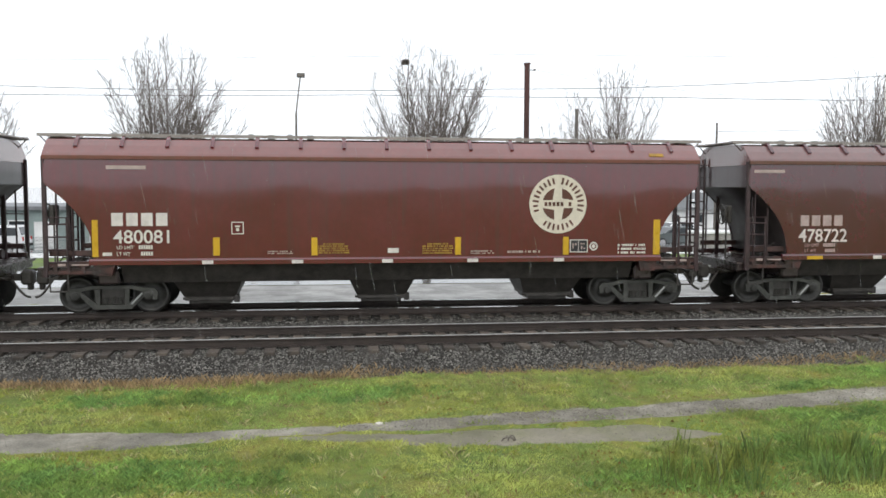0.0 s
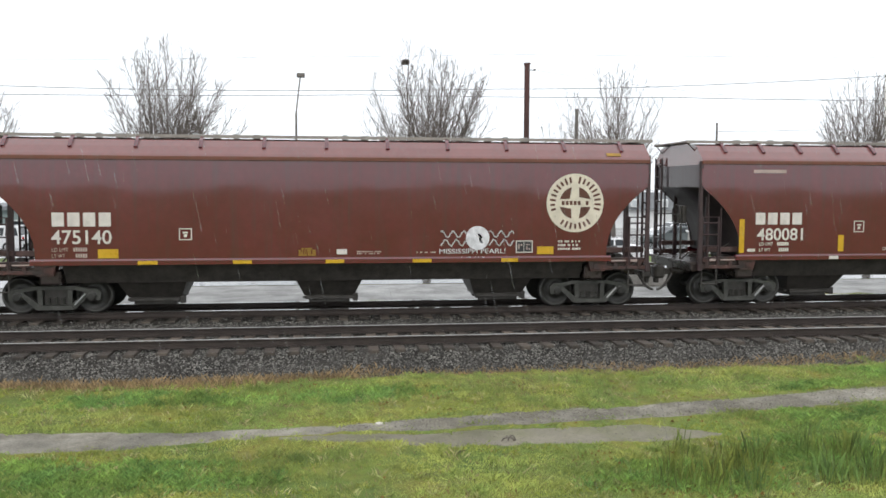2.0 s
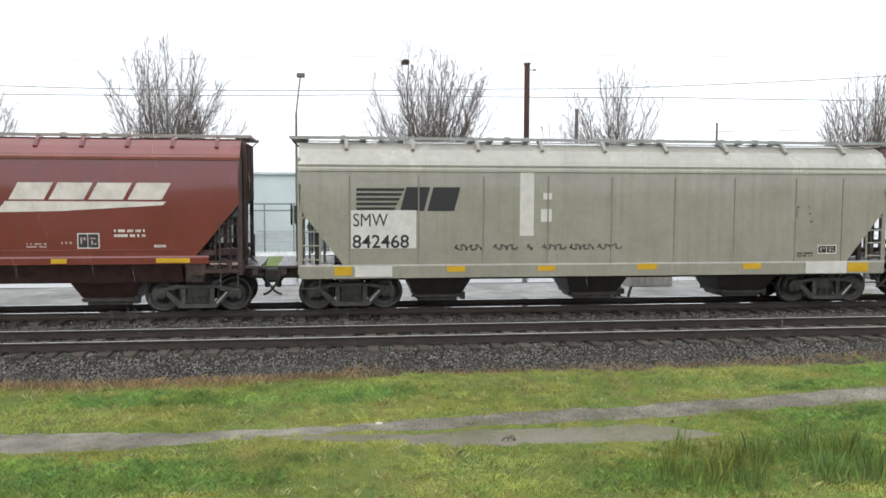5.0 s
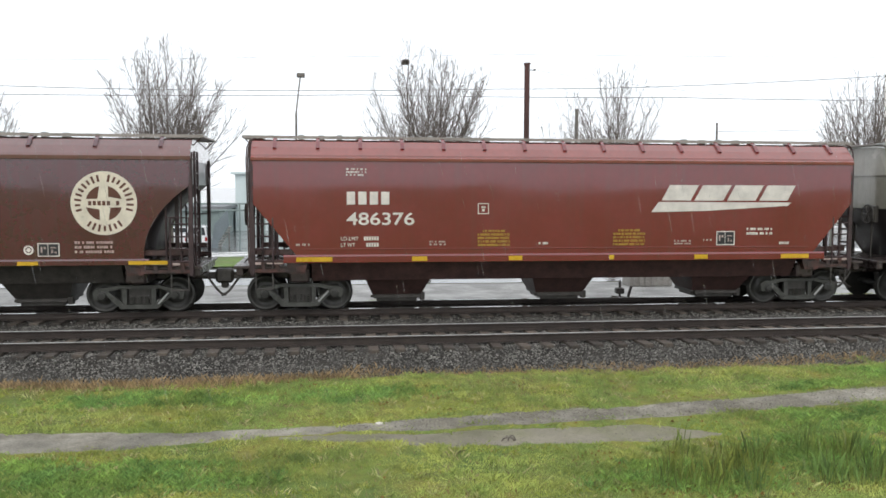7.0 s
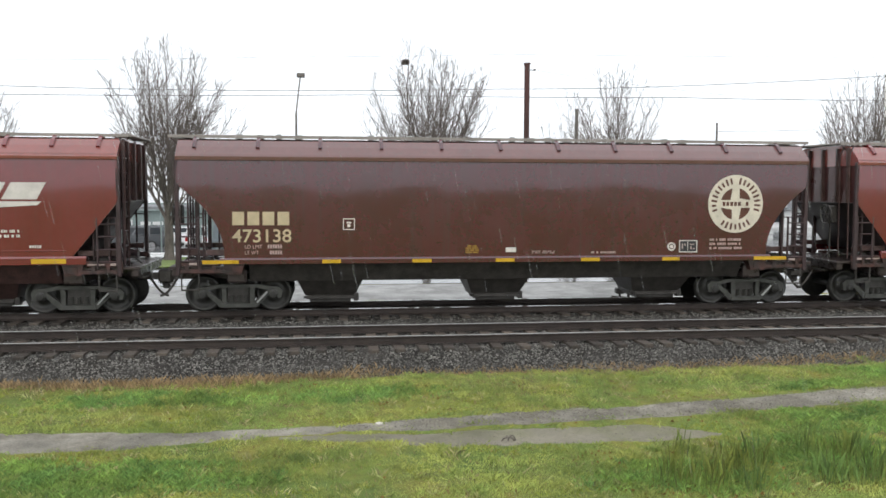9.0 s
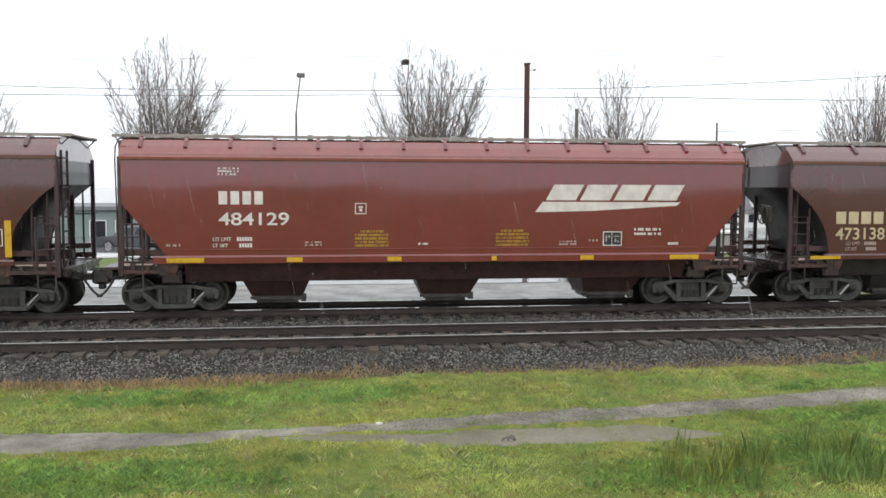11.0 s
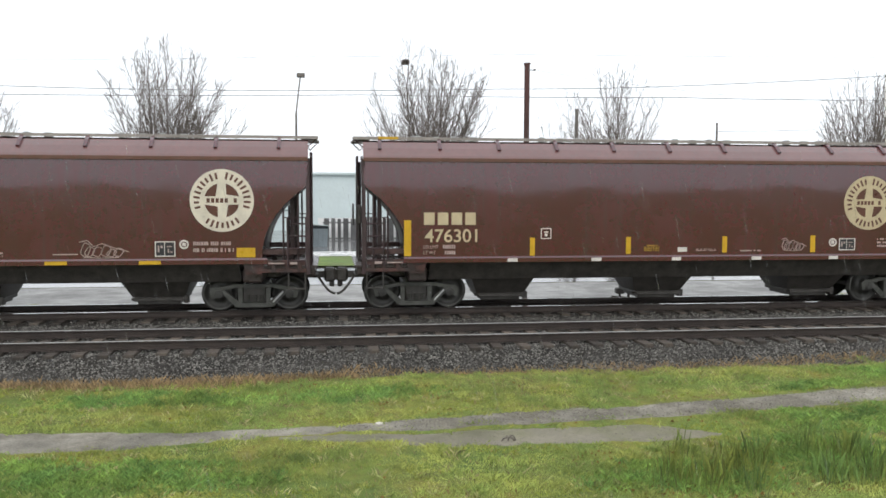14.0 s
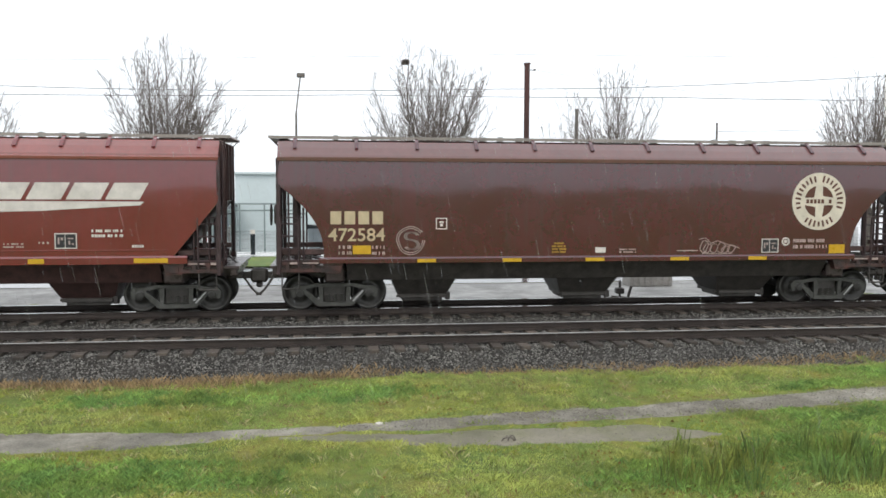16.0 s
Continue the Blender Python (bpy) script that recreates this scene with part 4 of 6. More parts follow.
def data_panel(car, x0, x1, z0, z1):
    base = plate(car, "data_panel", INK, x0, x1, z0, z1, FACE, "white-edged black inspection panel")
    w, h, t = x1 - x0, z1 - z0, 0.026
    bm = bmesh.new()
    y0, y1 = FACE - 0.007, FACE - 0.002
    for a, b, c, d in ((x0, x1, z0, z0 + t), (x0, x1, z1 - t, z1), (x0, x0 + t, z0 + t, z1 - t), (x1 - t, x1, z0 + t, z1 - t), (x0 + 0.46 * w, x0 + 0.46 * w + 0.6 * t, z0 + t, z1 - t)):
        box(bm, a, b, y0, y1, c, d)
    part("panel_border", bm, WHITE, base)
    bm = bmesh.new()
    for a, b, c, d in ((0.14, 0.22, 0.3, 0.72), (0.28, 0.38, 0.55, 0.72), (0.58, 0.84, 0.62, 0.70), (0.62, 0.70, 0.25, 0.52), (0.76, 0.86, 0.25, 0.36)):
        box(bm, x0 + a * w, x0 + b * w, y0, y1, z0 + c * h, z0 + d * h)
    tagged(part("panel_lettering", bm, FADED, base), kind="stuff")
    return base


def small_disc(car, x, z):
    bm = bmesh.new()
    disc(bm, x, z, 0.075, 0.115, 0, 2 * math.pi - 0.001, FACE, 20)
    disc(bm, x, z, 0, 0.05, 0, 2 * math.pi, FACE, 10)
    return part("round_mark", bm, WHITE, car, "small white ring mark")


def ribbon(bm, pts, w):
    for (x, z), (u, v) in zip(pts[:-1], pts[1:]):
        d = Vector((u - x, 0, v - z))
        L = d.length
        m = Matrix.Translation((x, 0, z)) @ Matrix.Rotation(-math.atan2(v - z, u - x), 4, "Y")
        box(bm, -w * 0.3, L + w * 0.3, FACE - 0.002, FACE + 0.01, -w / 2, w / 2, 0, m)


def sun_graffiti(car, x, z, r, xa, xb):
    bm = bmesh.new()
    disc(bm, x, z, 0, r, 0, 2 * math.pi, FACE)
    base = part("graffiti", bm, CHALK, car, "white chalk sun with wavy lines")
    for a, b in ((xa, x - r), (x + r, xb)):
        for dz in (0.10, -0.12):
            bm = bmesh.new()
            ribbon(bm, [(a + (b - a) * i / 24, z + dz + 0.08 * math.sin(i * 0.6 + dz * 9) + 0.012 * math.sin(i * 2.3 + dz)) for i in range(25)], 0.03)
            part("wavy_line", bm, CHALK, base)
    bm = bmesh.new()
    ribbon(bm, [(x + 0.02, z + 0.10), (x + 0.10, z + 0.02), (x + 0.05, z - 0.02), (x + 0.11, z - 0.12)], 0.05)
    part("dark_stroke", bm, INK, base)


def chalk_words(car, text, x0, x1, z0, z1):
    me = lettering(text, z1 - z0, 0.0, x1 - x0)
    me.materials.append(CHALK)
    ob = new("graffiti_lettering", me)
    ob.parent = car
    ob.matrix_basis = pose(x0, FACE - 0.006, z0)
    tagged(ob, "white chalk lettering", kind="stuff")


def scribble(car, mat, x0, x1, z0, z1, loops):
    bm = bmesh.new()
    rng = random.Random(loops)
    n = loops * 14
    pts = []
    for i in range(n + 1):
        u = i / n
        pts.append((x0 + (x1 - x0) * (u + 0.05 * math.sin(u * loops * 9.1)), z0 + (z1 - z0) * (0.5 + 0.42 * math.sin(u * loops * 6.28 + rng.uniform(-0.6, 0.6)))))
    ribbon(bm, pts, 0.03)
    part("graffiti", bm, mat, car, "scrawled chalk tag")


SCRAWL = material("weathered_ink", (0.105, 0.10, 0.088), 0.6, 0, 0.35, 6, 40, 0)
CHALK = material("white_chalk", (0.66, 0.66, 0.68), 0.6, 0, 0.25, 6, 40, 0)


def ringed_tag(car, x, z, r):
    """A chalk ring drawn twice over round a bold curl."""
    bm = bmesh.new()
    for k in (1.0, 0.86):
        ribbon(bm, [(x + r * k * (1 + 0.05 * math.sin(3 * a)) * math.cos(a), z + r * k * math.sin(a)) for a in [i * math.pi / 14 for i in range(3, 29)]], 0.022)
    base = part("graffiti", bm, FADED, car, "faded chalk ring tag")
    bm = bmesh.new()
    for k in (0.0, 0.05):
        ribbon(bm, [(x + k + 0.16 * math.cos(a), z + 0.11 + 0.10 * math.sin(a)) for a in [0.3 + i * 0.4 for i in range(10)]] + [(x + k + 0.17 * math.cos(a), z - 0.11 + 0.12 * math.sin(a)) for a in [1.4 - i * 0.4 for i in range(11)]], 0.034)
    part("curl", bm, FADED, base)


def looped_tag(car, mat, x0, x1, z0, z1):
    """A loose row of chalk loops that shrink to a tail."""
    bm = bmesh.new()
    h, w = z1 - z0, x1 - x0
    for c, k, ph in ((0.14, 0.42, 0.4), (0.22, 0.30, 2.0), (0.38, 0.30, 0.9), (0.55, 0.34, 2.6), (0.66, 0.22, 0.2), (0.80, 0.26, 1.4)):
        ribbon(bm, [(x0 + c * w + 0.09 * w * math.cos(a) * (1 + 0.3 * math.sin(2 * a)), z0 + k * h + k * h * math.sin(a)) for a in [ph + i * 0.42 for i in range(17)]], 0.02)
    ribbon(bm, [(x0 + 0.02 * w, z0 + 0.9 * h), (x0 + 0.18 * w, z0 + h), (x0 + 0.30 * w, z0 + 0.62 * h), (x0 + 0.47 * w, z0 + 0.8 * h), (x0 + 0.7 * w, z0 + 0.55 * h), (x0 + w, z0 + 0.3 * h)], 0.018)
    ribbon(bm, [(x0 + 0.10 * w, z0 - 0.02), (x0 + 0.5 * w, z0 - 0.035), (x0 + 0.8 * w, z0 - 0.02)], 0.016)
    part("graffiti", bm, mat, car, "looping faded chalk tag")


def side_rib(car, x):
    attach("side_rib", "side_rib", built(lambda bm: box(bm, -0.018, 0.018, -HALF - 0.016, -HALF + 0.01, 1.25, 3.50, 0.005)), GREYRIB, car, pose(x, 0, 0))


def striped_logo(car, x0, x1, z0, z1):
    bm = bmesh.new()
    h = z1 - z0
    xm = x0 + 0.46 * (x1 - x0)
    for i in range(5):
        z = z0 + h * (i / 5 + 0.03)
        sh = 0.06 * (i - 4)
        slab(bm, [(x0, z), (xm + sh, z), (xm + sh + 0.05, z + h * 0.12), (x0, z + h * 0.12)], FACE - 0.002, FACE + 0.02)
    base = part("striped_logo", bm, INK, car, "black speed-stripe emblem")
    bm = bmesh.new()
    w = x1 - xm
    for a, b in ((0.0, 0.44), (0.50, 1.0)):
        xa, xb = xm + a * w, xm + b * w
        slab(bm, [(xa - 0.08, z0), (xb - 0.08, z0), (xb + 0.08, z1), (xa + 0.08, z1)], FACE - 0.002, FACE + 0.02)
    part("block_mark", bm, INK, base, "two slanted black blocks")


def slanted_logo(car, x0, x1, z0, z1, zlow):
    """Four leaning plain blocks over a long tapering wedge."""
    bm = bmesh.new()
    w = (x1 - x0) / 4
    h = z1 - z0
    sl = 0.55 * h
    for i in range(4):
        a = x0 + i * (w - 0.055)
        b = a + w * 0.88
        slab(bm, [(a, z0), (b - 0.05, z0), (b - 0.05 + sl, z1), (a + sl, z1)], FACE - 0.002, FACE + 0.02)
    base = part("slanted_logo", bm, WHITE, car, "white leaning block emblem")
    bm = bmesh.new()
    slab(bm, [(x0 - 0.28, zlow), (x0 + 1.2, zlow + 0.03), (x1 - 0.32, zlow + 0.17), (x1 - 0.22, z0 - 0.05), (x0 - 0.08, z0 - 0.04)], FACE - 0.002, FACE + 0.02)
    part("swoosh", bm, WHITE, base, "long white tapering stripe")


def roof_patch(car, x0, x1):
    """A yellow-painted stretch low on the roof slope."""
    bm = bmesh.new()
    slab(bm, [(-1.60, 4.055), (-1.52, 4.131), (-1.528, 4.139), (-1.608, 4.063)], x0, x1, "x")
    part("roof_patch", bm, OLIVE, car, "ochre paint patch on the roof edge")


def yellow_tread(car, x0, x1):
    bm = bmesh.new()
    box(bm, x0, x1, -1.182, -1.165, 4.46, 4.53)
    part("roof_tread", bm, YELLOW, car, "yellow painted end of the roof walkway")


roof_patch(CAR_B, 6.95, 7.34)
roof_patch(CAR_C, 7.16, 7.54)
yellow_tread(CAR_H, -7.93, -7.41)
block_mark(CAR_B, WHITE, -6.79, -5.38, 2.25, 2.57, 0)
fleet_number(CAR_B, "480081", WHITE, -6.72, -5.39, 1.83, 2.16)
load_lines(CAR_B, WHITE, -6.64, -5.78, 1.68, 1.52, 0.095)
reflector(CAR_B, WHITE, -6.98, -6.76, 1.52, 1.60)
framed_mark(CAR_B, -3.89, -3.59, 2.04, 2.35)
stencil(CAR_B, OLIVE, -1.75, -0.97, 1.54, 1.82, 4)
stencil(CAR_B, OLIVE, 0.90, 1.70, 1.52, 1.81, 4)
reflector(CAR_B, WHITE, 0.01, 0.29, 1.55, 1.67)
stencil(CAR_B, FADED, -3.01, -2.38, 1.54, 1.64, 2)
stencil(CAR_B, FADED, 2.16, 2.77, 1.51, 1.62, 2)
stencil(CAR_B, FADED, 3.13, 3.99, 1.53, 1.63, 1)
reflector(CAR_B, FADED, -6.86, -5.92, 3.64, 3.73)
reflector(CAR_B, WHITE, -4.61, -4.34, 1.30, 1.39, SILL)
reflector(CAR_B, WHITE, -2.41, -2.13, 1.30, 1.39, SILL)
reflector(CAR_B, WHITE, -0.14, 0.14, 1.30, 1.39, SILL)
reflector(CAR_B, WHITE, 2.07, 2.35, 1.30, 1.39, SILL)
reflector(CAR_B, WHITE, 4.37, 4.64, 1.30, 1.39, SILL)
reflector(CAR_B, YELLOW, -4.34, -4.18, 1.51, 1.96)
reflector(CAR_B, YELLOW, -1.92, -1.77, 1.50, 1.95)
reflector(CAR_B, YELLOW, 1.75, 1.90, 1.49, 1.95)
reflector(CAR_B, YELLOW, 4.62, 4.77, 1.47, 1.94)
reflector(CAR_B, YELLOW, -7.22, -7.08, 1.49, 2.40)
reflector(CAR_B, YELLOW, 7.09, 7.27, 1.46, 2.39)
data_panel(CAR_B, 4.80, 5.29, 1.53, 1.87)
small_disc(CAR_B, 5.45, 1.69)
stencil(CAR_B, WHITE, 6.11, 6.89, 1.49, 1.79, 3)
round_logo(CAR_B, 4.47, 2.80, 0.77, CREAM)
block_mark(CAR_C, WHITE, -6.80, -5.34, 2.24, 2.58, 0)
fleet_number(CAR_C, "475140", WHITE, -6.79, -5.38, 1.82, 2.16)
load_lines(CAR_C, FADED, -6.78, -5.95, 1.63, 1.48, 0.095)
reflector(CAR_C, YELLOW, -5.71, -5.23, 1.46, 1.68)
framed_mark(CAR_C, -3.78, -3.47, 1.90, 2.19)
reflector(CAR_C, YELLOW, -4.77, -4.30, 1.30, 1.39, SILL)
reflector(CAR_C, YELLOW, -2.48, -2.02, 1.30, 1.39, SILL)
stencil(CAR_C, OLIVE, -0.86, -0.44, 1.49, 1.70, 3)
reflector(CAR_C, YELLOW, -0.19, 0.28, 1.30, 1.39, SILL)
reflector(CAR_C, YELLOW, 2.03, 2.51, 1.30, 1.39, SILL)
reflector(CAR_C, YELLOW, 4.34, 4.79, 1.30, 1.39, SILL)
reflector(CAR_C, YELLOW, 5.30, 5.74, 1.49, 1.69)
round_logo(CAR_C, 6.31, 2.83, 0.77, CREAM)
data_panel(CAR_C, 4.73, 5.18, 1.53, 1.85)
stencil(CAR_C, WHITE, 5.86, 6.47, 1.60, 1.89, 3)
reflector(CAR_C, WHITE, 0.09, 0.35, 1.52, 1.65)
stencil(CAR_C, FADED, 0.60, 1.22, 1.52, 1.62, 2)
stencil(CAR_C, FADED, 2.13, 2.64, 1.54, 1.60, 1)
sun_graffiti(CAR_C, 3.72, 1.92, 0.31, 2.76, 4.67)
chalk_words(CAR_C, "MISSISSIPPI PEARL!", 2.72, 4.45, 1.52, 1.65)
chalk_words(CAR_C, "1/9/13", 3.28, 3.94, 1.29, 1.44)
side_rib(CAR_D, -6.73)
side_rib(CAR_D, -4.97)
side_rib(CAR_D, -3.28)
side_rib(CAR_D, -1.57)
side_rib(CAR_D, 0.16)
side_rib(CAR_D, 1.90)
side_rib(CAR_D, 3.59)
side_rib(CAR_D, 5.35)
side_rib(CAR_D, 6.72)
striped_logo(CAR_D, -6.56, -3.97, 2.62, 3.23)
reflector(CAR_D, PATCH, -6.70, -5.03, 1.66, 2.64)
fleet_number(CAR_D, "SMW", INK, -6.64, -5.76, 2.23, 2.57)
fleet_number(CAR_D, "842468", INK, -6.66, -5.22, 1.68, 2.02)
reflector(CAR_D, PATCH, -2.32, -1.95, 1.97, 3.64)
reflector(CAR_D, PATCH, -1.70, -1.47, 2.92, 3.09)
reflector(CAR_D, PATCH, -1.76, -1.47, 2.34, 2.67)
reflector(CAR_D, YELLOW, -4.24, -3.76, 1.05, 1.20, SILL)
reflector(CAR_D, YELLOW, -1.83, -1.36, 1.05, 1.19, SILL)
reflector(CAR_D, YELLOW, 0.88, 1.42, 1.06, 1.22, SILL)
reflector(CAR_D, YELLOW, 3.86, 4.38, 1.05, 1.21, SILL)
reflector(CAR_D, YELLOW, -7.12, -6.68, 0.98, 1.21, SILL)
reflector(CAR_D, YELLOW, 6.91, 7.52, 0.95, 1.20, SILL)
reflector(CAR_D, PATCH, -6.61, -5.65, 0.94, 1.21, SILL)
reflector(CAR_D, PATCH, 5.68, 6.88, 0.91, 1.24, SILL)
for xa, xb, n in ((-4.05, -3.30, 4), (-3.02, -2.40, 3), (-2.12, -1.98, 1), (-1.72, -1.10, 3), (-0.98, -0.30, 4), (-0.22, 0.42, 3)):
    scribble(CAR_D, SCRAWL, xa, xb, 1.60, 1.76, n)
for xa, za, w, h in ((5.35, 2.70, 0.10, 0.05), (5.36, 2.42, 0.035, 0.28), (5.72, 2.70, 0.05, 0.05), (5.74, 2.52, 0.05, 0.05), (5.78, 2.30, 0.08, 0.06)):
    plate(CAR_D, "rust_spot", SCRAWL, xa, xa + w, za, za + h, FACE, "dark rusty bracket stain")
data_panel(CAR_D, 6.02, 6.58, 1.45, 1.69)
stencil(CAR_D, INK, 5.42, 5.88, 1.37, 1.52, 2)


def fresh_car_marks(car, number):
    """Marks shared by the newer red cars."""
    block_mark(car, WHITE, -5.74, -4.58, 2.78, 3.11, 0)
    if number:
        fleet_number(car, number, WHITE, -5.72, -3.99, 2.27, 2.59)
    else:
        stencil(car, WHITE, -5.72, -3.99, 2.27, 2.59, 1)
    load_lines(car, WHITE, -5.86, -4.89, 1.87, 1.71, 0.10)
    stencil(car, WHITE, -5.72, -5.21, 3.51, 3.73, 3)
    framed_mark(car, -2.34, -2.05, 2.54, 2.82)
    stencil(car, OLIVE, -2.34, -1.49, 1.71, 2.16, 4)
    stencil(car, OLIVE, 1.30, 2.18, 1.71, 2.17, 4)
    stencil(car, FADED, -3.60, -3.15, 1.74, 1.88, 2)
    stencil(car, WHITE, -0.72, -0.47, 1.75, 1.85, 1)
    stencil(car, FADED, 3.00, 3.46, 1.73, 1.87, 2)
    stencil(car, FADED, 3.81, 4.07, 1.82, 1.91, 1)
    data_panel(car, 4.18, 4.70, 1.70, 2.08)
    stencil(car, WHITE, 5.04, 5.78, 1.98, 2.22, 2)
    stencil(car, WHITE, 5.99, 6.28, 1.72, 1.84, 1)
    stencil(car, FADED, -6.99, -6.64, 1.74, 1.84, 1)
    reflector(car, YELLOW, -6.98, -6.08, 1.34, 1.455, RIM)
    reflector(car, YELLOW, -4.05, -3.66, 1.34, 1.455, RIM)
    reflector(car, YELLOW, -1.52, -1.16, 1.34, 1.455, RIM)
    reflector(car, YELLOW, 1.19, 1.32, 1.34, 1.455, RIM)
    reflector(car, YELLOW, 3.56, 3.93, 1.34, 1.455, RIM)
    reflector(car, YELLOW, 6.03, 6.84, 1.34, 1.455, RIM)
    slanted_logo(car, 2.62, 6.52, 2.90, 3.31, 2.59)


fresh_car_marks(CAR_E, "486376")
fresh_car_marks(CAR_G, "484129")
fresh_car_marks(CAR_J, "")
block_mark(CAR_F, TAN, -7.01, -5.53, 2.26, 2.60, 0)
fleet_number(CAR_F, "473138", TAN, -6.99, -5.53, 1.84, 2.17)
load_lines(CAR_F, FADED, -6.68, -5.75, 1.68, 1.53, 0.095)
framed_mark(CAR_F, -4.24, -3.94, 2.14, 2.43)
stencil(CAR_F, OLIVE, -1.09, -0.74, 1.53, 1.75, 3)
reflector(CAR_F, WHITE, -0.03, 0.24, 1.55, 1.67)
stencil(CAR_F, FADED, 0.67, 1.28, 1.51, 1.60, 2)
stencil(CAR_F, FADED, 2.27, 2.97, 1.50, 1.59, 1)
small_disc(CAR_F, 4.49, 1.67)
data_panel(CAR_F, 4.70, 5.21, 1.51, 1.84)
stencil(CAR_F, FADED, 5.56, 6.51, 1.59, 1.93, 3)
round_logo(CAR_F, 6.27, 2.81, 0.78, CREAM)
reflector(CAR_F, YELLOW, -7.72, -6.83, 1.30, 1.39, SILL)
reflector(CAR_F, YELLOW, -4.77, -4.30, 1.30, 1.39, SILL)
reflector(CAR_F, YELLOW, -2.47, -1.98, 1.30, 1.39, SILL)
reflector(CAR_F, YELLOW, -0.30, 0.20, 1.30, 1.39, SILL)
reflector(CAR_F, YELLOW, 1.99, 2.50, 1.30, 1.39, SILL)
reflector(CAR_F, YELLOW, 4.23, 4.71, 1.30, 1.39, SILL)
reflector(CAR_F, YELLOW, 6.82, 7.75, 1.30, 1.39, SILL)
framed_mark(CAR_H, -3.70, -3.42, 1.89, 2.17)
reflector(CAR_H, YELLOW, -3.99, -3.86, 1.45, 1.92)
reflector(CAR_H, YELLOW, -1.38, -1.25, 1.48, 1.93)
reflector(CAR_H, YELLOW, 1.32, 1.45, 1.50, 1.94)
reflector(CAR_H, YELLOW, 3.86, 4.00, 1.49, 1.95)
reflector(CAR_H, YELLOW, 7.11, 7.26, 1.50, 2.39)
reflector(CAR_H, WHITE, -4.59, -4.32, 1.30, 1.39, SILL)
reflector(CAR_H, WHITE, -2.33, -2.06, 1.30, 1.39, SILL)
reflector(CAR_H, WHITE, -0.11, 0.15, 1.30, 1.39, SILL)
reflector(CAR_H, WHITE, 2.15, 2.43, 1.30, 1.39, SILL)
reflector(CAR_H, WHITE, 4.40, 4.67, 1.30, 1.39, SILL)
stencil(CAR_H, OLIVE, -0.88, -0.44, 1.55, 1.73, 3)
reflector(CAR_H, WHITE, 0.06, 0.32, 1.53, 1.65)
stencil(CAR_H, FADED, 0.58, 1.20, 1.55, 1.62, 2)
stencil(CAR_H, FADED, 1.83, 2.46, 1.53, 1.59, 1)
looped_tag(CAR_H, FADED, 3.01, 3.75, 1.57, 1.88)
small_disc(CAR_H, 4.52, 1.76)
data_panel(CAR_H, 4.70, 5.18, 1.54, 1.87)
stencil(CAR_H, FADED, 5.84, 6.40, 1.63, 1.91, 3)
framed_mark(CAR_H, 6.68, 7.06, 1.77, 2.18)
round_logo(CAR_H, 5.55, 2.84, 0.74, TAN)
block_mark(CAR_H, TAN, -6.81, -5.38, 2.26, 2.58, 0)
fleet_number(CAR_H, "476301", TAN, -6.76, -5.39, 1.82, 2.16)
load_lines(CAR_H, FADED, -6.79, -5.95, 1.65, 1.50, 0.095)
reflector(CAR_H, YELLOW, -7.29, -7.11, 1.46, 2.38)
block_mark(CAR_I, TAN, -7.05, -5.64, 2.28, 2.61, 0)
fleet_number(CAR_I, "472584", TAN, -7.08, -5.64, 1.86, 2.19)
reflector(CAR_I, YELLOW, -6.46, -6.00, 1.52, 1.74)
stencil(CAR_I, FADED, -6.82, -6.49, 1.51, 1.81, 2)
stencil(CAR_I, FADED, -5.97, -5.64, 1.50, 1.80, 2)
framed_mark(CAR_I, -4.33, -4.04, 2.15, 2.44)
ringed_tag(CAR_I, -4.98, 1.86, 0.36)
stencil(CAR_I, OLIVE, -1.26, -0.87, 1.52, 1.82, 3)
reflector(CAR_I, WHITE, -0.08, 0.20, 1.52, 1.66)
stencil(CAR_I, FADED, 0.58, 1.03, 1.51, 1.65, 2)
looped_tag(CAR_I, FADED, 2.78, 3.95, 1.50, 1.90)
plate(CAR_I, "stencil", FADED, 2.18, 2.76, 1.545, 1.57, FACE, "thin stencilled rule")
data_panel(CAR_I, 4.58, 5.07, 1.49, 1.87)
small_disc(CAR_I, 5.28, 1.79)
stencil(CAR_I, FADED, 5.50, 6.48, 1.60, 1.93, 2)
reflector(CAR_I, YELLOW, 6.55, 7.01, 1.46, 1.70)
reflector(CAR_I, YELLOW, -4.81, -4.33, 1.30, 1.39, SILL)
reflector(CAR_I, YELLOW, -2.58, -2.08, 1.30, 1.39, SILL)
reflector(CAR_I, YELLOW, -0.35, 0.16, 1.30, 1.39, SILL)
reflector(CAR_I, YELLOW, 1.99, 2.51, 1.30, 1.39, SILL)
reflector(CAR_I, YELLOW, 4.20, 4.72, 1.30, 1.39, SILL)
round_logo(CAR_I, 6.21, 2.88, 0.78, CREAM)
block_mark(CAR_A, FADED, -6.83, -5.52, 2.21, 2.50, 0)
fleet_number(CAR_A, "478722", WHITE, -6.85, -5.43, 1.78, 2.14)
load_lines(CAR_A, FADED, -6.66, -5.75, 1.64, 1.49, 0.095)
reflector(CAR_A, YELLOW, -6.60, -6.14, 1.30, 1.39, SILL)
reflector(CAR_A, WHITE, -4.64, -4.39, 1.30, 1.39, SILL)
reflector(CAR_A, FADED, -8.18, -7.30, 3.65, 3.73)
round_logo(CAR_A, 5.50, 2.80, 0.76, TAN)


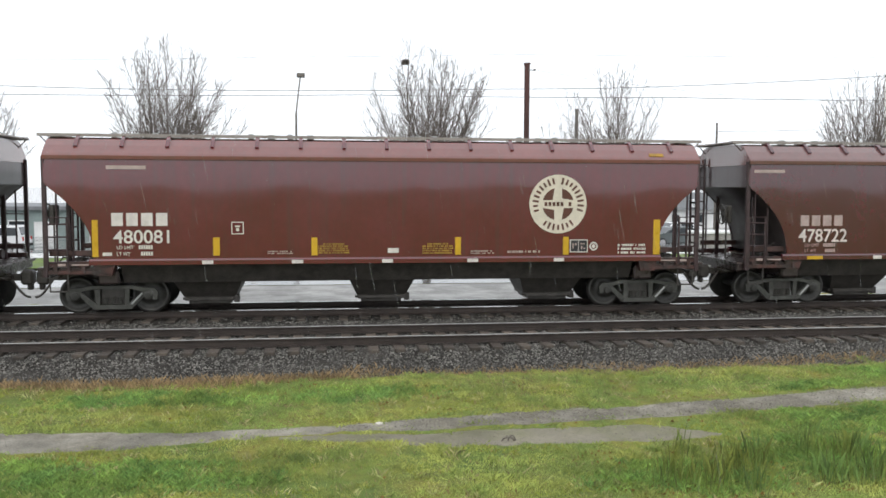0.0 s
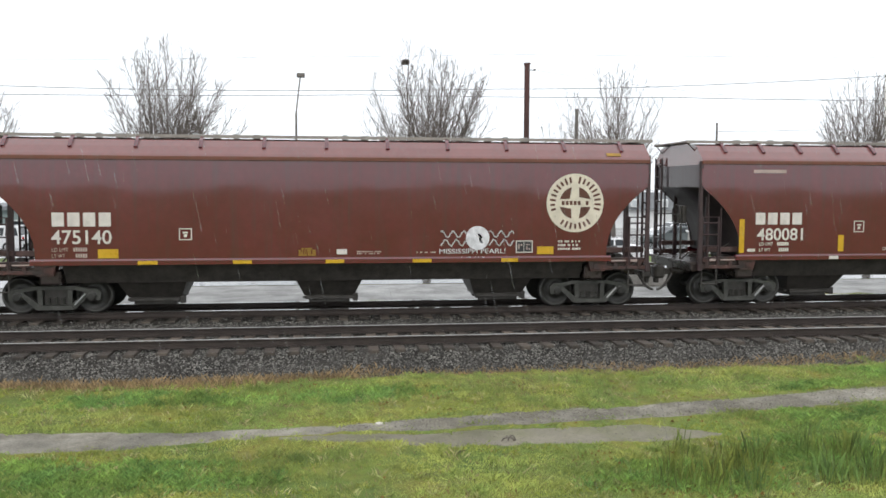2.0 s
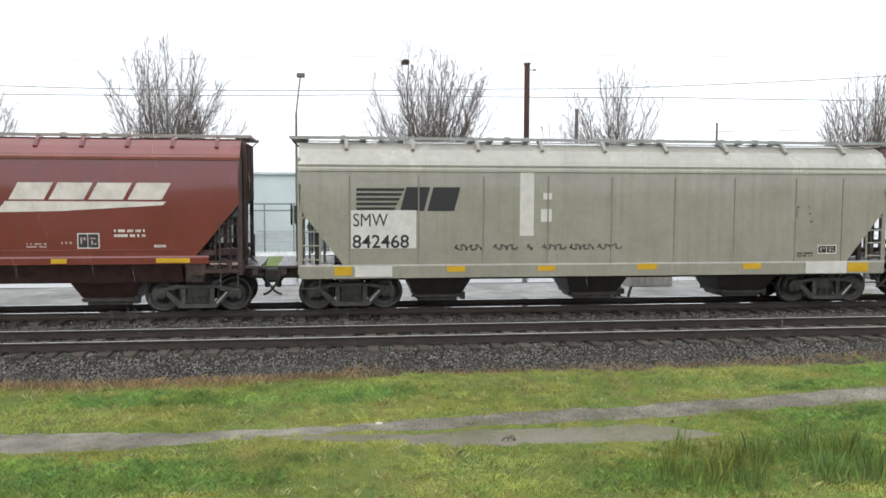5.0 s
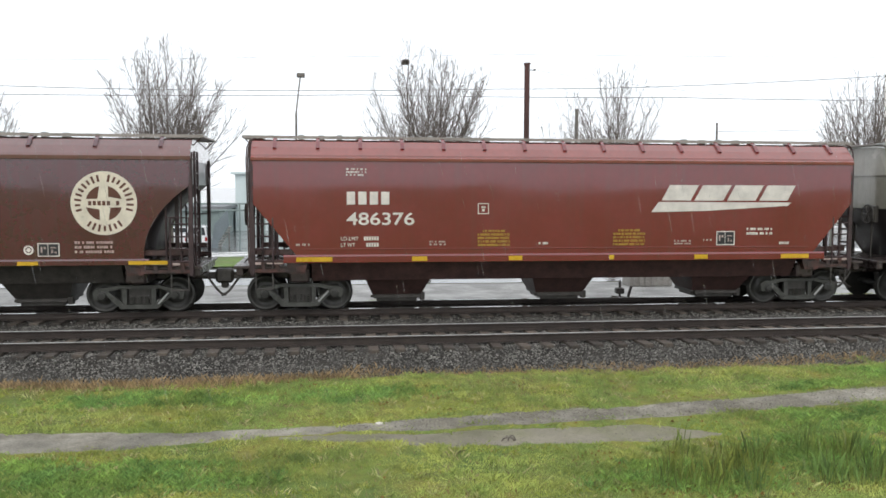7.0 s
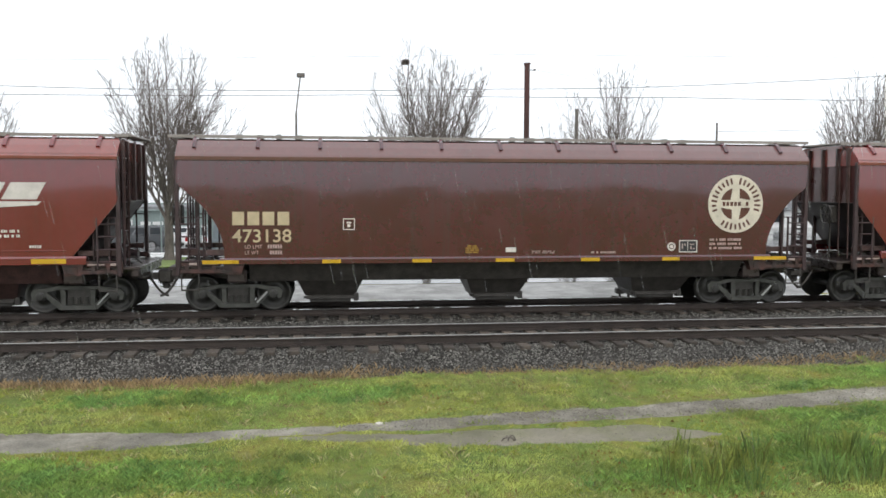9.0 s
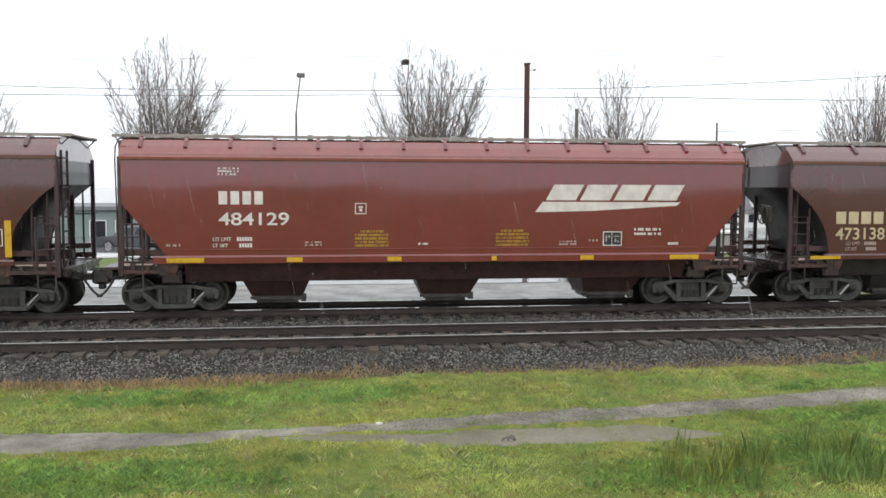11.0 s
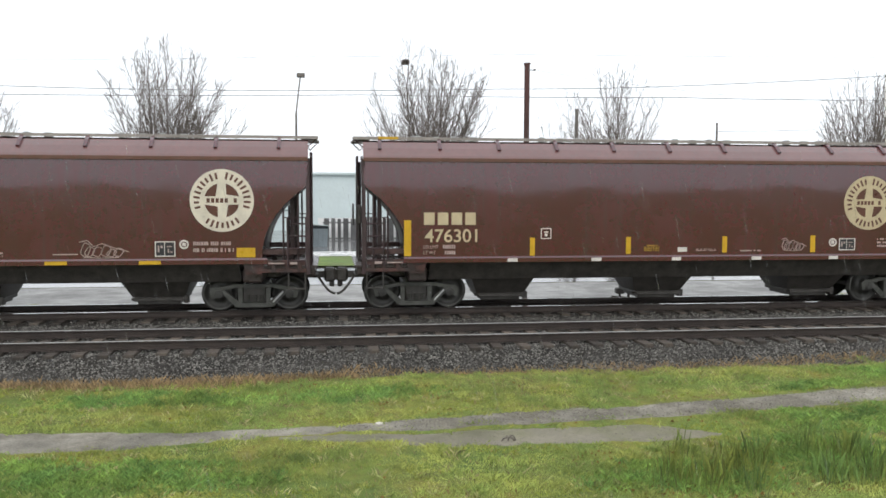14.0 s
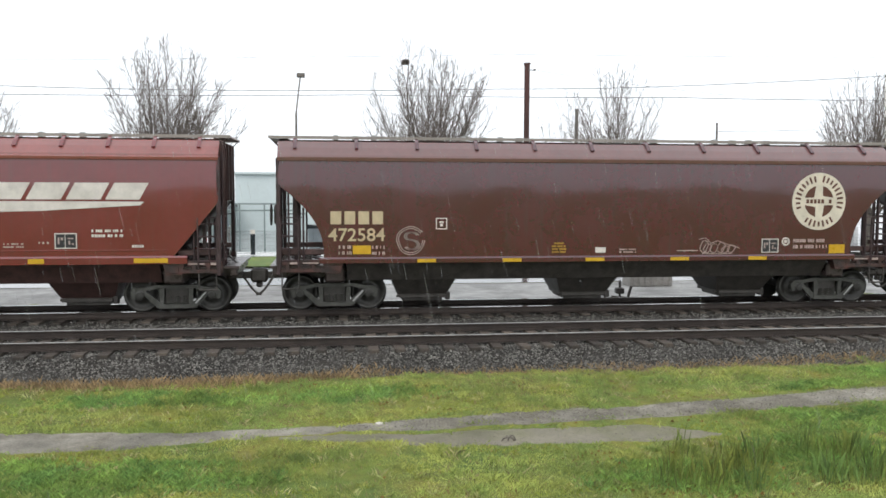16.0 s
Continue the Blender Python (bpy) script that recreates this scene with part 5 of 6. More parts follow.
# ---- the near bank: path, puddle, turf, dead grass, rushes ----
def between(x, table):
    if x <= table[0][0]:
        (a, va), (b, vb) = table[0], table[1]
        return va + (vb - va) * (x - a) / (b - a) * 0.3
    for (a, va), (b, vb) in zip(table[:-1], table[1:]):
        if x <= b:
            return va + (vb - va) * (x - a) / (b - a)
    (a, va), (b, vb) = table[-2], table[-1]
    return vb + (vb - va) * (x - b) / (b - a)


PATH_FAR = ((-9, 13.5), (-5, 13.45), (-1.6, 13.25), (0.1, 13.35), (2, 13.65), (3.9, 13.85), (6.1, 14.2), (8.4, 14.54), (10.5, 14.82), (20, 16.1))
PATH_NEAR = ((-9, 12.3), (-4.6, 12.34), (-3.1, 12.36), (-1.5, 12.70), (0.1, 12.92), (1.9, 12.9), (3.8, 13.02), (5.8, 13.2), (8.0, 13.5), (9.9, 13.75), (20, 15.0))
LOBE_FAR = ((-0.8, 12.72), (-0.2, 12.84), (1.0, 12.80), (1.9, 12.80), (3.7, 12.86), (5.0, 12.80), (5.75, 12.45), (6.0, 12.2))
LOBE_NEAR = ((-0.8, 12.68), (-0.2, 12.50), (0.9, 12.25), (1.75, 11.95), (3.4, 11.86), (4.7, 11.88), (5.6, 12.02), (6.0, 12.15))


def wob(x, s):
    return 0.13 * noise.noise(Vector((x * 1.1, s, 0))) + 0.11 * noise.noise(Vector((x * 3.7, s, 4)))


def on_path(x, y, pad=0.0):
    if between(x, PATH_NEAR) + wob(x, 1) - pad < y < between(x, PATH_FAR) + wob(x, 2) + pad:
        return True
    return -0.8 < x < 6.0 and between(x, LOBE_NEAR) + wob(x, 3) - pad < y < between(x, LOBE_FAR) + wob(x, 4) + pad


def worn_strip(name, xs, near, far, s0, s1, mat, label, lift):
    bm = bmesh.new()
    rows = 9
    grid = []
    for x in xs:
        a, b = between(x, near) + wob(x, s0), between(x, far) + wob(x, s1)
        grid.append([bm.verts.new((x, a + (b - a) * k / rows, ground_z(x, a + (b - a) * k / rows) + (lift if 0 < k < rows else -0.02) + 0.008 * noise.noise(Vector((x * 5, k * 2.1, 7))))) for k in range(rows + 1)])
    for a, b in zip(grid[:-1], grid[1:]):
        for k in range(rows):
            bm.faces.new((a[k], b[k], b[k + 1], a[k + 1]))
    return solo(name, bm, mat, label, "path", kind="structure", smooth=True)


worn_strip("path", steps(-14, 24, 260), PATH_NEAR, PATH_FAR, 1, 2, MUD, "wet grey gravel footpath worn through the turf", 0.012)
worn_strip("muddy_patch", steps(-0.78, 5.98, 60), LOBE_NEAR, LOBE_FAR, 3, 4, MUD_PALE, "smooth wet mud patch beside the path", 0.016)


EDGE = ((-12, 16.4), (-6, 16.3), (-4, 16.0), (-2, 15.98), (0.1, 16.45), (0.7, 16.75), (2.4, 16.55), (4.8, 16.65), (7.2, 16.65), (9.8, 16.75), (12.2, 16.95), (24, 17.0))


def blades(name, mat, label, count, area, height, width, lean, seed, keep):
    rng = np.random.default_rng(seed)
    verts, faces = [], []
    k = 0
    while k < count:
        x, y = rng.uniform(area[0], area[1]), area[2] + (area[3] - area[2]) * rng.random()
        f = keep(x, y, rng)
        if f <= 0:
            continue
        z = max(ground_z(x, y), bed_z(y) if y > 16.35 else -9) - 0.01
        h = height * f * rng.uniform(0.5, 1.25)
        a = rng.uniform(0, math.pi)
        w = width * rng.uniform(0.6, 1.3)
        dx, dy = math.cos(a) * w, math.sin(a) * w * 0.4
        lx, ly = rng.normal(0, lean) * h, rng.normal(0, lean) * h
        verts += [(x - dx, y - dy, z), (x + dx, y + dy, z), (x + lx * 0.4 + dx * 0.7, y + ly * 0.4 + dy * 0.7, z + h * 0.6), (x + lx, y + ly, z + h * rng.uniform(0.85, 1.0))]
        faces += [(4 * k, 4 * k + 1, 4 * k + 2), (4 * k, 4 * k + 2, 4 * k + 3)]
        k += 1
    me = bpy.data.meshes.new(name)
    me.from_pydata(verts, [], faces)
    me.materials.append(mat)
    return tagged(new(name, me), label, "grass", kind="stuff")


def turf_keep(x, y, rng):
    e = between(x, EDGE) + 0.12 * noise.noise(Vector((x * 2, 9, 0)))
    if y > e:
        return 0
    if on_path(x, y, -(0.22 if x < 0 else 0.27) * rng.random() ** 2):
        # thin moss and tufts creep into the path where it is least trodden
        return 0.3 if x > -0.6 and noise.noise(Vector((x * 1.3, y * 2.6, 8))) > 0.12 and rng.random() < 0.35 else 0
    if x > 0.66 * y + 1.5 or x < -0.42 * y - 1.2:
        return 0
    if 0 < x < 6.5 and between(x, LOBE_FAR) < y < between(x, PATH_NEAR) + 0.1 and x < 6:
        return 0.32 if rng.random() < 0.45 else 0
    n = noise.noise(Vector((x * 0.8, y * 0.8, 2)))
    m = noise.noise(Vector((x * 3.0, y * 3.0, 6)))
    return max(0.25, 0.7 + 0.6 * n + 0.8 * m) * (1.35 if m > 0.38 else 1.0)


def straw_keep(x, y, rng):
    e = between(x, EDGE)
    d = abs(y - e)
    thick = 0.27 if x < 1 else 0.18
    if d < thick * rng.random() * 1.6:
        return (1.0 if x < 0.5 else 0.65) * (0.5 + 0.9 * rng.random())
    # dry mossy strip between path and ballast
    if y < e and y > between(x, PATH_FAR) + 0.05 and x > -1.5 and noise.noise(Vector((x * 0.9, y * 1.6, 31))) > -0.15 and rng.random() < 0.10:
        return 0.42
    # scattered dead stems in the turf
    if rng.random() < 0.022 and y < e and not on_path(x, y, 0.05):
        return 0.5
    return 0


CLUMPS = ((4.3, 10.15, 0.40), (4.75, 9.95, 0.45), (5.3, 10.45, 0.45), (5.75, 10.75, 0.35), (6.75, 11.15, 0.32), (7.2, 10.75, 0.5), (7.7, 10.3, 0.5), (4.9, 11.2, 0.25), (5.2, 9.7, 0.3), (6.4, 10.0, 0.4), (6.95, 9.85, 0.45), (7.4, 9.9, 0.4))


def rush_keep(x, y, rng):
    for cx, cy, r in CLUMPS:
        d = math.hypot(x - cx, y - cy) / r
        if d < 1 and rng.random() < 1.1 - d:
            return 1.1 - 0.6 * d
    return 0


LUSH_ZONES = ((-3.5, 11.2, 2.5, 0.95), (-1.6, 10.9, 1.2, 0.5), (-2.8, 15.05, 2.6, 0.55), (0.4, 15.1, 1.8, 0.6), (8.6, 12.7, 2.1, 1.1), (7.0, 11.0, 1.6, 1.2), (9.4, 14.9, 1.2, 0.5), (12.0, 15.6, 2.2, 0.8), (4.6, 10.3, 1.6, 0.9))


def lushness(x, y):
    n = 0.5 * noise.noise(Vector((x * 1.1, y * 1.6, 17))) + 0.35 * noise.noise(Vector((x * 3.3, y * 4.4, 19)))
    return max(1 - ((x - a) / rx) ** 2 - ((y - b) / ry) ** 2 for a, b, rx, ry in LUSH_ZONES) + n


def lush_keep(x, y, rng):
    v = lushness(x, y)
    if v < 0.15 + 0.7 * rng.random() or y > between(x, EDGE) - 0.1 or on_path(x, y, 0.08):
        return 0
    return 0.75 + 0.5 * min(1.0, v) + 0.6 * noise.noise(Vector((x * 4, y * 5, 23)))


def tuft_keep(x, y, rng):
    m = noise.noise(Vector((x * 2.6, y * 3.6, 41)))
    if m < 0.30 * rng.random() or y > between(x, EDGE) - 0.15 or on_path(x, y, 0.1):
        return 0
    return 0.5 + 1.2 * m


def mossy_keep(x, y, rng):
    if on_path(x, y, 0.02) or y > between(x, EDGE) - 0.1:
        return 0
    return 1.0 if noise.noise(Vector((x * 0.75, y * 1.5, 52))) + 0.5 * noise.noise(Vector((x * 3, y * 4, 53))) > 0.22 else 0


blades("grass", BLADES, "short wet green grass on the trackside bank", 220000, (-8.5, 15.0, 9.3, 17.0), 0.068, 0.0055, 0.45, 1, turf_keep)
blades("dead_grass", STRAW, "bleached dead grass along the ballast edge", 20000, (-9, 15.0, 9.6, 17.4), 0.14, 0.005, 0.35, 2, straw_keep)
blades("rushes", RUSH, "green clumps of tall rushes", 1350, (3.7, 8.6, 9.2, 11.8), 0.50, 0.0034, 0.13, 3, rush_keep)
blades("lush_grass", LUSH, "long lush dark green grass in wet hollows", 44000, (-7, 14.5, 9.2, 16.6), 0.085, 0.0055, 0.5, 4, lush_keep)
blades("grass_tufts", TUFT, "coarse pale tufts standing above the turf", 16000, (-7, 14.5, 9.2, 16.6), 0.10, 0.0042, 0.45, 5, tuft_keep)
blades("moss", MOSS, "yellow-green moss between the grass", 15000, (-7, 14.5, 9.2, 16.6), 0.05, 0.009, 0.6, 6, mossy_keep)


def specks(name, mat, label, cat, count, area, size, flat, seed, keep):
    """Small loose bits lying on the ground: grit or dead leaves."""
    rng = np.random.default_rng(seed)
    verts, faces = [], []
    k = 0
    while k < count:
        x, y = rng.uniform(area[0], area[1]), rng.uniform(area[2], area[3])
        if not keep(x, y, rng):
            continue
        z = ground_z(x, y) + 0.012
        r = size * rng.uniform(0.45, 1.5) * (1.6 if rng.random() < 0.06 else 1.0)
        a = rng.uniform(0, 6.28)
        for i in range(4):
            q = r * rng.uniform(0.7, 1.3)
            verts.append((x + q * math.cos(a + i * 1.57), y + q * math.sin(a + i * 1.57), z + flat * r * rng.uniform(-0.3, 0.5)))
        verts.append((x, y, z + flat * r * 1.3))
        b = 5 * k
        faces += [(b, b + 1, b + 4), (b + 1, b + 2, b + 4), (b + 2, b + 3, b + 4), (b + 3, b, b + 4)]
        k += 1
    me = bpy.data.meshes.new(name)
    me.from_pydata(verts, [], faces)
    me.materials.append(mat)
    return tagged(new(name, me), label, cat, kind="stuff")


def leaf_keep(x, y, rng):
    if on_path(x, y) or y > between(x, EDGE) - 0.2:
        return False
    near_rush = 1.0 if 3.6 < x < 8.2 and y < 11.4 else 0.25
    return noise.noise(Vector((x * 0.7, y * 1.1, 12))) + near_rush * 0.5 > 0.25 and rng.random() < near_rush


specks("path_grit", GRIT, "pale and dark grit scattered over the worn path", "gravel", 9000, (-3.0, 14.0, 11.8, 15.6), 0.0085, 0.8, 21, lambda x, y, rng: on_path(x, y, -0.03) and rng.random() < (0.12 if x < 0 else 0.3 if y < 12.85 and x < 6 else 1.0))
specks("fallen_leaves", DEADLEAF, "small brown rotting leaves lying in the grass", "leaves", 700, (-5, 10.5, 9.4, 16.2), 0.019, 0.7, 22, leaf_keep)


def litter():
    bm = bmesh.new()
    bmesh.ops.create_icosphere(bm, subdivisions=1, radius=0.05)
    for v in bm.verts:
        v.co = Vector((v.co.x * 1.3 + 0.75, v.co.y + 13.25, v.co.z * 0.6 + GROUND + 0.03))
    solo("pale_stone", bm, WHITE, "small pale stone lying on the path", "stone")
    bm = bmesh.new()
    path_tube(bm, [(2.60 + 0.10 * math.cos(a), 12.1 + 0.03 * math.sin(3 * a), GROUND - 0.01 + 0.10 * math.sin(a)) for a in [i * math.pi / 9 for i in range(10)]], 0.012, 5)
    path_tube(bm, [(2.66 + 0.06 * math.cos(a), 12.14, GROUND - 0.01 + 0.11 * math.sin(a)) for a in [i * math.pi / 7 for i in range(8)]], 0.010, 5)
    solo("bent_twig", bm, BARK, "dark bent twig arching out of the mud", "twig")


litter()


# ---- beyond the road: poles, wires, parked cars, buildings ----
GLASS = material("dark_window_glass", (0.02, 0.025, 0.03), 0.06, 0, 0.1, 1, 5, 0)
PALE_GLASS = material("curtained_window_glass", (0.55, 0.58, 0.60), 0.1, 0, 0.1, 1, 5, 0)
CARWHITE = material("white_car_paint", (0.78, 0.79, 0.80), 0.15, 0, 0.04, 1, 5, 0, coat=0.6)
CARGREY = material("grey_car_paint", (0.13, 0.14, 0.15), 0.15, 0.4, 0.04, 1, 5, 0, coat=0.6)
CARDARK = material("grey_green_car_paint", (0.11, 0.13, 0.13), 0.15, 0.2, 0.04, 1, 5, 0, coat=0.6)
TYRE = material("tyre_rubber", (0.02, 0.02, 0.02), 0.7, 0, 0.2, 4, 30, 0.2)
ALLOY = material("alloy_wheel", (0.45, 0.45, 0.46), 0.3, 0.8, 0.1, 4, 30, 0)
LAMPRED = material("red_tail_lens", (0.45, 0.02, 0.02), 0.2, 0, 0.1, 4, 30, 0)
ROOFDARK = material("grey_shingle", (0.20, 0.21, 0.22), 0.7, 0, 0.2, 1, 10, 0.2)
STUCCO = material("off_white_wall", (0.80, 0.81, 0.80), 0.7, 0, 0.08, 0.5, 6, 0.1)
TEAL = material("pale_green_trim", (0.24, 0.30, 0.29), 0.5, 0.1, 0.1, 1, 8, 0)
SLAT = material("weathered_dark_slats", (0.10, 0.10, 0.10), 0.7, 0, 0.25, 1.5, 12, 0.3, island=0.25)
BIN = material("grey_blue_steel_bin", (0.22, 0.26, 0.28), 0.5, 0.2, 0.15, 1, 10, 0.1)
CLAY = material("weathered_concrete", (0.30, 0.29, 0.27), 0.7, 0, 0.25, 1.5, 14, 0.4)


def utility_pole(x, y, top, r, label, mat=TIMBER, fittings=True):
    z = ground_z(x, y)
    root = thing("utility_pole", label, "pole", "poles", at=pose(x, y, z))
    bm = bmesh.new()
    tube(bm, (0, 0, -0.3), (0, 0, top - z), r * 1.12, 14, r)
    part("shaft", bm, mat, root)
    if fittings:
        bm = bmesh.new()
        tube(bm, (0, -r, top - z - 0.35), (0.34, -r - 0.05, top - z - 0.38), 0.02, 6)
        lathe(bm, [(-r - 0.13, 0.03), (-r - 0.1, 0.06), (-r - 0.02, 0.06), (-r + 0.02, 0.03)], (0.36, top - z - 0.36), 8)
        part("insulator", bm, STEEL_POLE, root)
        bm = bmesh.new()
        box(bm, -r - 0.02, r + 0.02, -r - 0.02, r + 0.02, top - z - 0.06, top - z + 0.03, 0.02)
        part("pole_cap", bm, mat, root)
    return root


utility_pole(10.5, 45, 9.85, 0.145, "tall brown wooden utility pole with insulator")
utility_pole(17.7, 60, 8.9, 0.13, "grey timber pole behind the trees", STEEL_POLE, False)
utility_pole(28.4, 60, 8.05, 0.075, "slim dark pole beyond the road", STEEL_POLE, False)


def street_lamp(x, y):
    z = ground_z(x, y)
    root = thing("street_lamp", "brown steel parking lot lamp with box head", "lamp", at=pose(x, y, z))
    bm = bmesh.new()
    tube(bm, (0, 0, -0.2), (0, 0, 9.6), 0.10, 10, 0.075)
    tube(bm, (0, 0, 9.55), (0.30, 0, 12.05), 0.05, 8, 0.045)
    part("pole", bm, STEEL_POLE, root)
    bm = bmesh.new()
    box(bm, 0.06, 0.62, -0.25, 0.25, 12.02, 12.30, 0.04)
    part("lamp_head", bm, STEEL_POLE, root, "box-shaped lamp head")


street_lamp(-2.3, 60)


def wire(pts, r, label="thin dark overhead wire against the sky", end=None):
    bm = bmesh.new()
    out = [end] if end else []
    for (x0, z0), (x1, z1) in zip(pts[:-1], pts[1:]):
        for i in range(8):
            u = i / 8
            out.append((x0 + (x1 - x0) * u, 50, z0 + (z1 - z0) * u - 0.12 * 4 * u * (1 - u) * abs(x1 - x0) / 40))
    out.append((pts[-1][0], 50, pts[-1][1]))
    path_tube(bm, out, r, 5)
    return solo("overhead_wire", bm, WIRE, label, "wire", "overhead wires")


utility_pole(-60, 50, 11.0, 0.15, "wooden utility pole holding the wires", TIMBER, False)
utility_pole(60, 50, 13.0, 0.15, "wooden utility pole holding the wires", TIMBER, False)
wire(((-60, 9.2), (-18, 8.71), (-6.5, 8.68), (9.9, 9.05), (18.6, 9.31), (34.8, 10.33), (60, 12.5)), 0.018)
wire(((-60, 8.1), (-18, 8.25), (1.85, 8.57), (21.1, 8.75), (34.9, 8.81), (60, 8.9)), 0.018)
wire(((-60, 9.6), (-18, 10.12), (-2.7, 10.64), (10.5, 11.1), (60, 12.2)), 0.007)
wire(((23.65, 6.72), (31.4, 6.95), (60, 7.4)), 0.011, end=(28.4, 60.0, 7.95))
wire(((16.1, 9.67), (24.8, 8.91), (34.9, 8.65), (60, 8.5)), 0.007, end=(10.85, 44.8, 9.49))


def nest():
    bm = bmesh.new()
    rng = random.Random(2)
    for i in range(160):
        a, b = rng.uniform(0, 6.28), rng.uniform(-0.7, 0.7)
        p = Vector((3.85 + 0.11 * math.cos(a) * math.cos(b), 43.9 + 0.11 * math.sin(a) * math.cos(b), 9.62 + 0.13 * math.sin(b)))
        d = Vector((rng.gauss(0, 1), rng.gauss(0, 1), rng.gauss(0, 0.5))).normalized() * 0.13
        tube(bm, p - d, p + d, 0.012, 3)
    solo("bird_nest", bm, BARK, "round twig nest high in the bare tree", "nest")


nest()


ROAD_WHEELS = []


def parked_car(at, paint, label, length=4.7, height=1.75, boxy=True, name="parked_car"):
    """Nose towards -x, wheels on the ground."""
    root = thing(name, label, "car", "parked cars" if name == "parked_car" else "", at=at)
    L, W = length / 2, 0.92
    bm = bmesh.new()
    low = [(-L, 0.38), (-L + 0.02, 0.72), (-L + 0.25, 0.92), (-L + 1.25, 1.04), (L - 0.12, 1.06), (L, 0.80), (L, 0.42), (L - 0.2, 0.30), (-L + 0.2, 0.30)]
    slab(bm, low, -W, W)
    bmesh.ops.bevel(bm, geom=bm.edges[:], offset=0.05, segments=2, affect="EDGES")
    part("body", bm, paint, root)
    bm = bmesh.new()
    back = L - 0.10 if boxy else L - 0.75
    base = [(-L + 1.15, 1.03), (back, 1.03)]
    top = [(-L + 1.95, height), (back - 0.28, height)]
    vs = [bm.verts.new((x, s * w, z)) for s in (-1, 1) for (x, z), w in ((base[0], 0.88), (base[1], 0.88), (top[1], 0.72), (top[0], 0.72))]
    for q in ((0, 1, 2, 3), (7, 6, 5, 4), (0, 4, 5, 1), (1, 5, 6, 2), (2, 6, 7, 3), (3, 7, 4, 0)):
        bm.faces.new([vs[i] for i in q])
    bmesh.ops.bevel(bm, geom=bm.edges[:], offset=0.06, segments=2, affect="EDGES")
    cab = part("cabin", bm, paint, root)
    for s in (-1, 1):
        for u0, u1 in ((0.06, 0.36), (0.40, 0.68), (0.72, 0.95)):
            bm = bmesh.new()
            def pt(u, v):
                xa = base[0][0] + (base[1][0] - base[0][0]) * u
                xb = top[0][0] + (top[1][0] - top[0][0]) * u
                return Vector((xa + (xb - xa) * v, s * (0.885 + (0.725 - 0.885) * v + 0.012), 1.03 + (height - 1.03) * v))
            slabv = [bm.verts.new(pt(u, v)) for u, v in ((u0, 0.14), (u1, 0.14), (u1, 0.82), (u0, 0.82))]
            bm.faces.new(slabv)
            ext = bmesh.ops.extrude_face_region(bm, geom=bm.faces[:])
            for v in ext["geom"]:
                if isinstance(v, bmesh.types.BMVert):
                    v.co.y -= s * 0.03
            part("side_window", bm, GLASS, cab)
    for xa, xb, nm in ((base[1][0], top[1][0], "rear_window"), (base[0][0], top[0][0], "windscreen")):
        sg = 1 if nm == "rear_window" else -1
        bm = bmesh.new()
        q = [Vector((xa + (xb - xa) * v + sg * 0.015, y, 1.03 + (height - 1.03) * v)) for y, v in ((-0.72, 0.18), (0.72, 0.18), (0.60, 0.85), (-0.60, 0.85))]
        bm.faces.new([bm.verts.new(p) for p in q])
        ext = bmesh.ops.extrude_face_region(bm, geom=bm.faces[:])
        for v in ext["geom"]:
            if isinstance(v, bmesh.types.BMVert):
                v.co.x -= sg * 0.03
        part(nm, bm, GLASS, cab)
    for s in (-1, 1):
        for x in (-L + 0.92, L - 0.95):
            bm = bmesh.new()
            a, b = s * 0.72, s * 0.94
            lathe(bm, [(a, 0.2), (a, 0.34), (a + s * 0.03, 0.36), (b - s * 0.03, 0.36), (b, 0.34), (b, 0.24)], (0, 0), 18)
            wh = part("wheel", bm, TYRE, root)
            wh.matrix_basis = pose(x, 0, 0.36)
            bm = bmesh.new()
            lathe(bm, [(b - s * 0.02, 0.24), (b + s * 0.005, 0.22), (b + s * 0.008, 0.06), (b + s * 0.015, 0.02)], (0, 0), 12)
            for k in range(5):
                c = k * 2 * math.pi / 5
                box(bm, 0.05, 0.23, min(b, b + s * 0.018), max(b, b + s * 0.018), -0.03, 0.03, 0, Matrix.Rotation(c, 4, "Y"))
            part("rim", bm, ALLOY, wh)
            if name == "white_car":
                ROAD_WHEELS.append((wh, x))
        bm = bmesh.new()
        box(bm, L - 0.06, L + 0.015, s * 0.78 - 0.09, s * 0.78 + 0.09, 0.78, 1.04, 0.02)
        part("tail_light", bm, LAMPRED, root, "red tail light")
    bm = bmesh.new()
    box(bm, L - 0.02, L + 0.08, -0.85, 0.85, 0.40, 0.58, 0.03)
    part("bumper", bm, TYRE if boxy else paint, root)
    return root


parked_car(pose(11.4, 63, ground_z(11, 64) + 0.06, 0, 0, 14), CARWHITE, "white estate SUV parked by the slatted fence", 5.0, 1.92)
JEEP = parked_car(pose(-8.95, 60, ground_z(0, 60) + 0.06, 0, 0, -88) @ Matrix.Diagonal((0.85, 0.82, 1, 1)), CARWHITE, "small white four-wheel drive with spare wheel, tail to the road", 4.4, 1.8)
spare = bmesh.new()
lathe(spare, [(-0.1, 0.1), (-0.1, 0.28), (-0.07, 0.33), (0.07, 0.33), (0.1, 0.28), (0.1, 0.1)], (0, 0), 16)
for v in spare.verts:
    v.co = Vector((2.32 + v.co.y, v.co.x, 0.98 + v.co.z))
part("spare_wheel", spare, ALLOY, JEEP, "covered spare wheel")
parked_car(pose(-13.6, 61.5, ground_z(0, 61.5) + 0.06, 0, 0, -4), CARGREY, "dark grey minivan parked outside the shop", 4.8, 1.7)
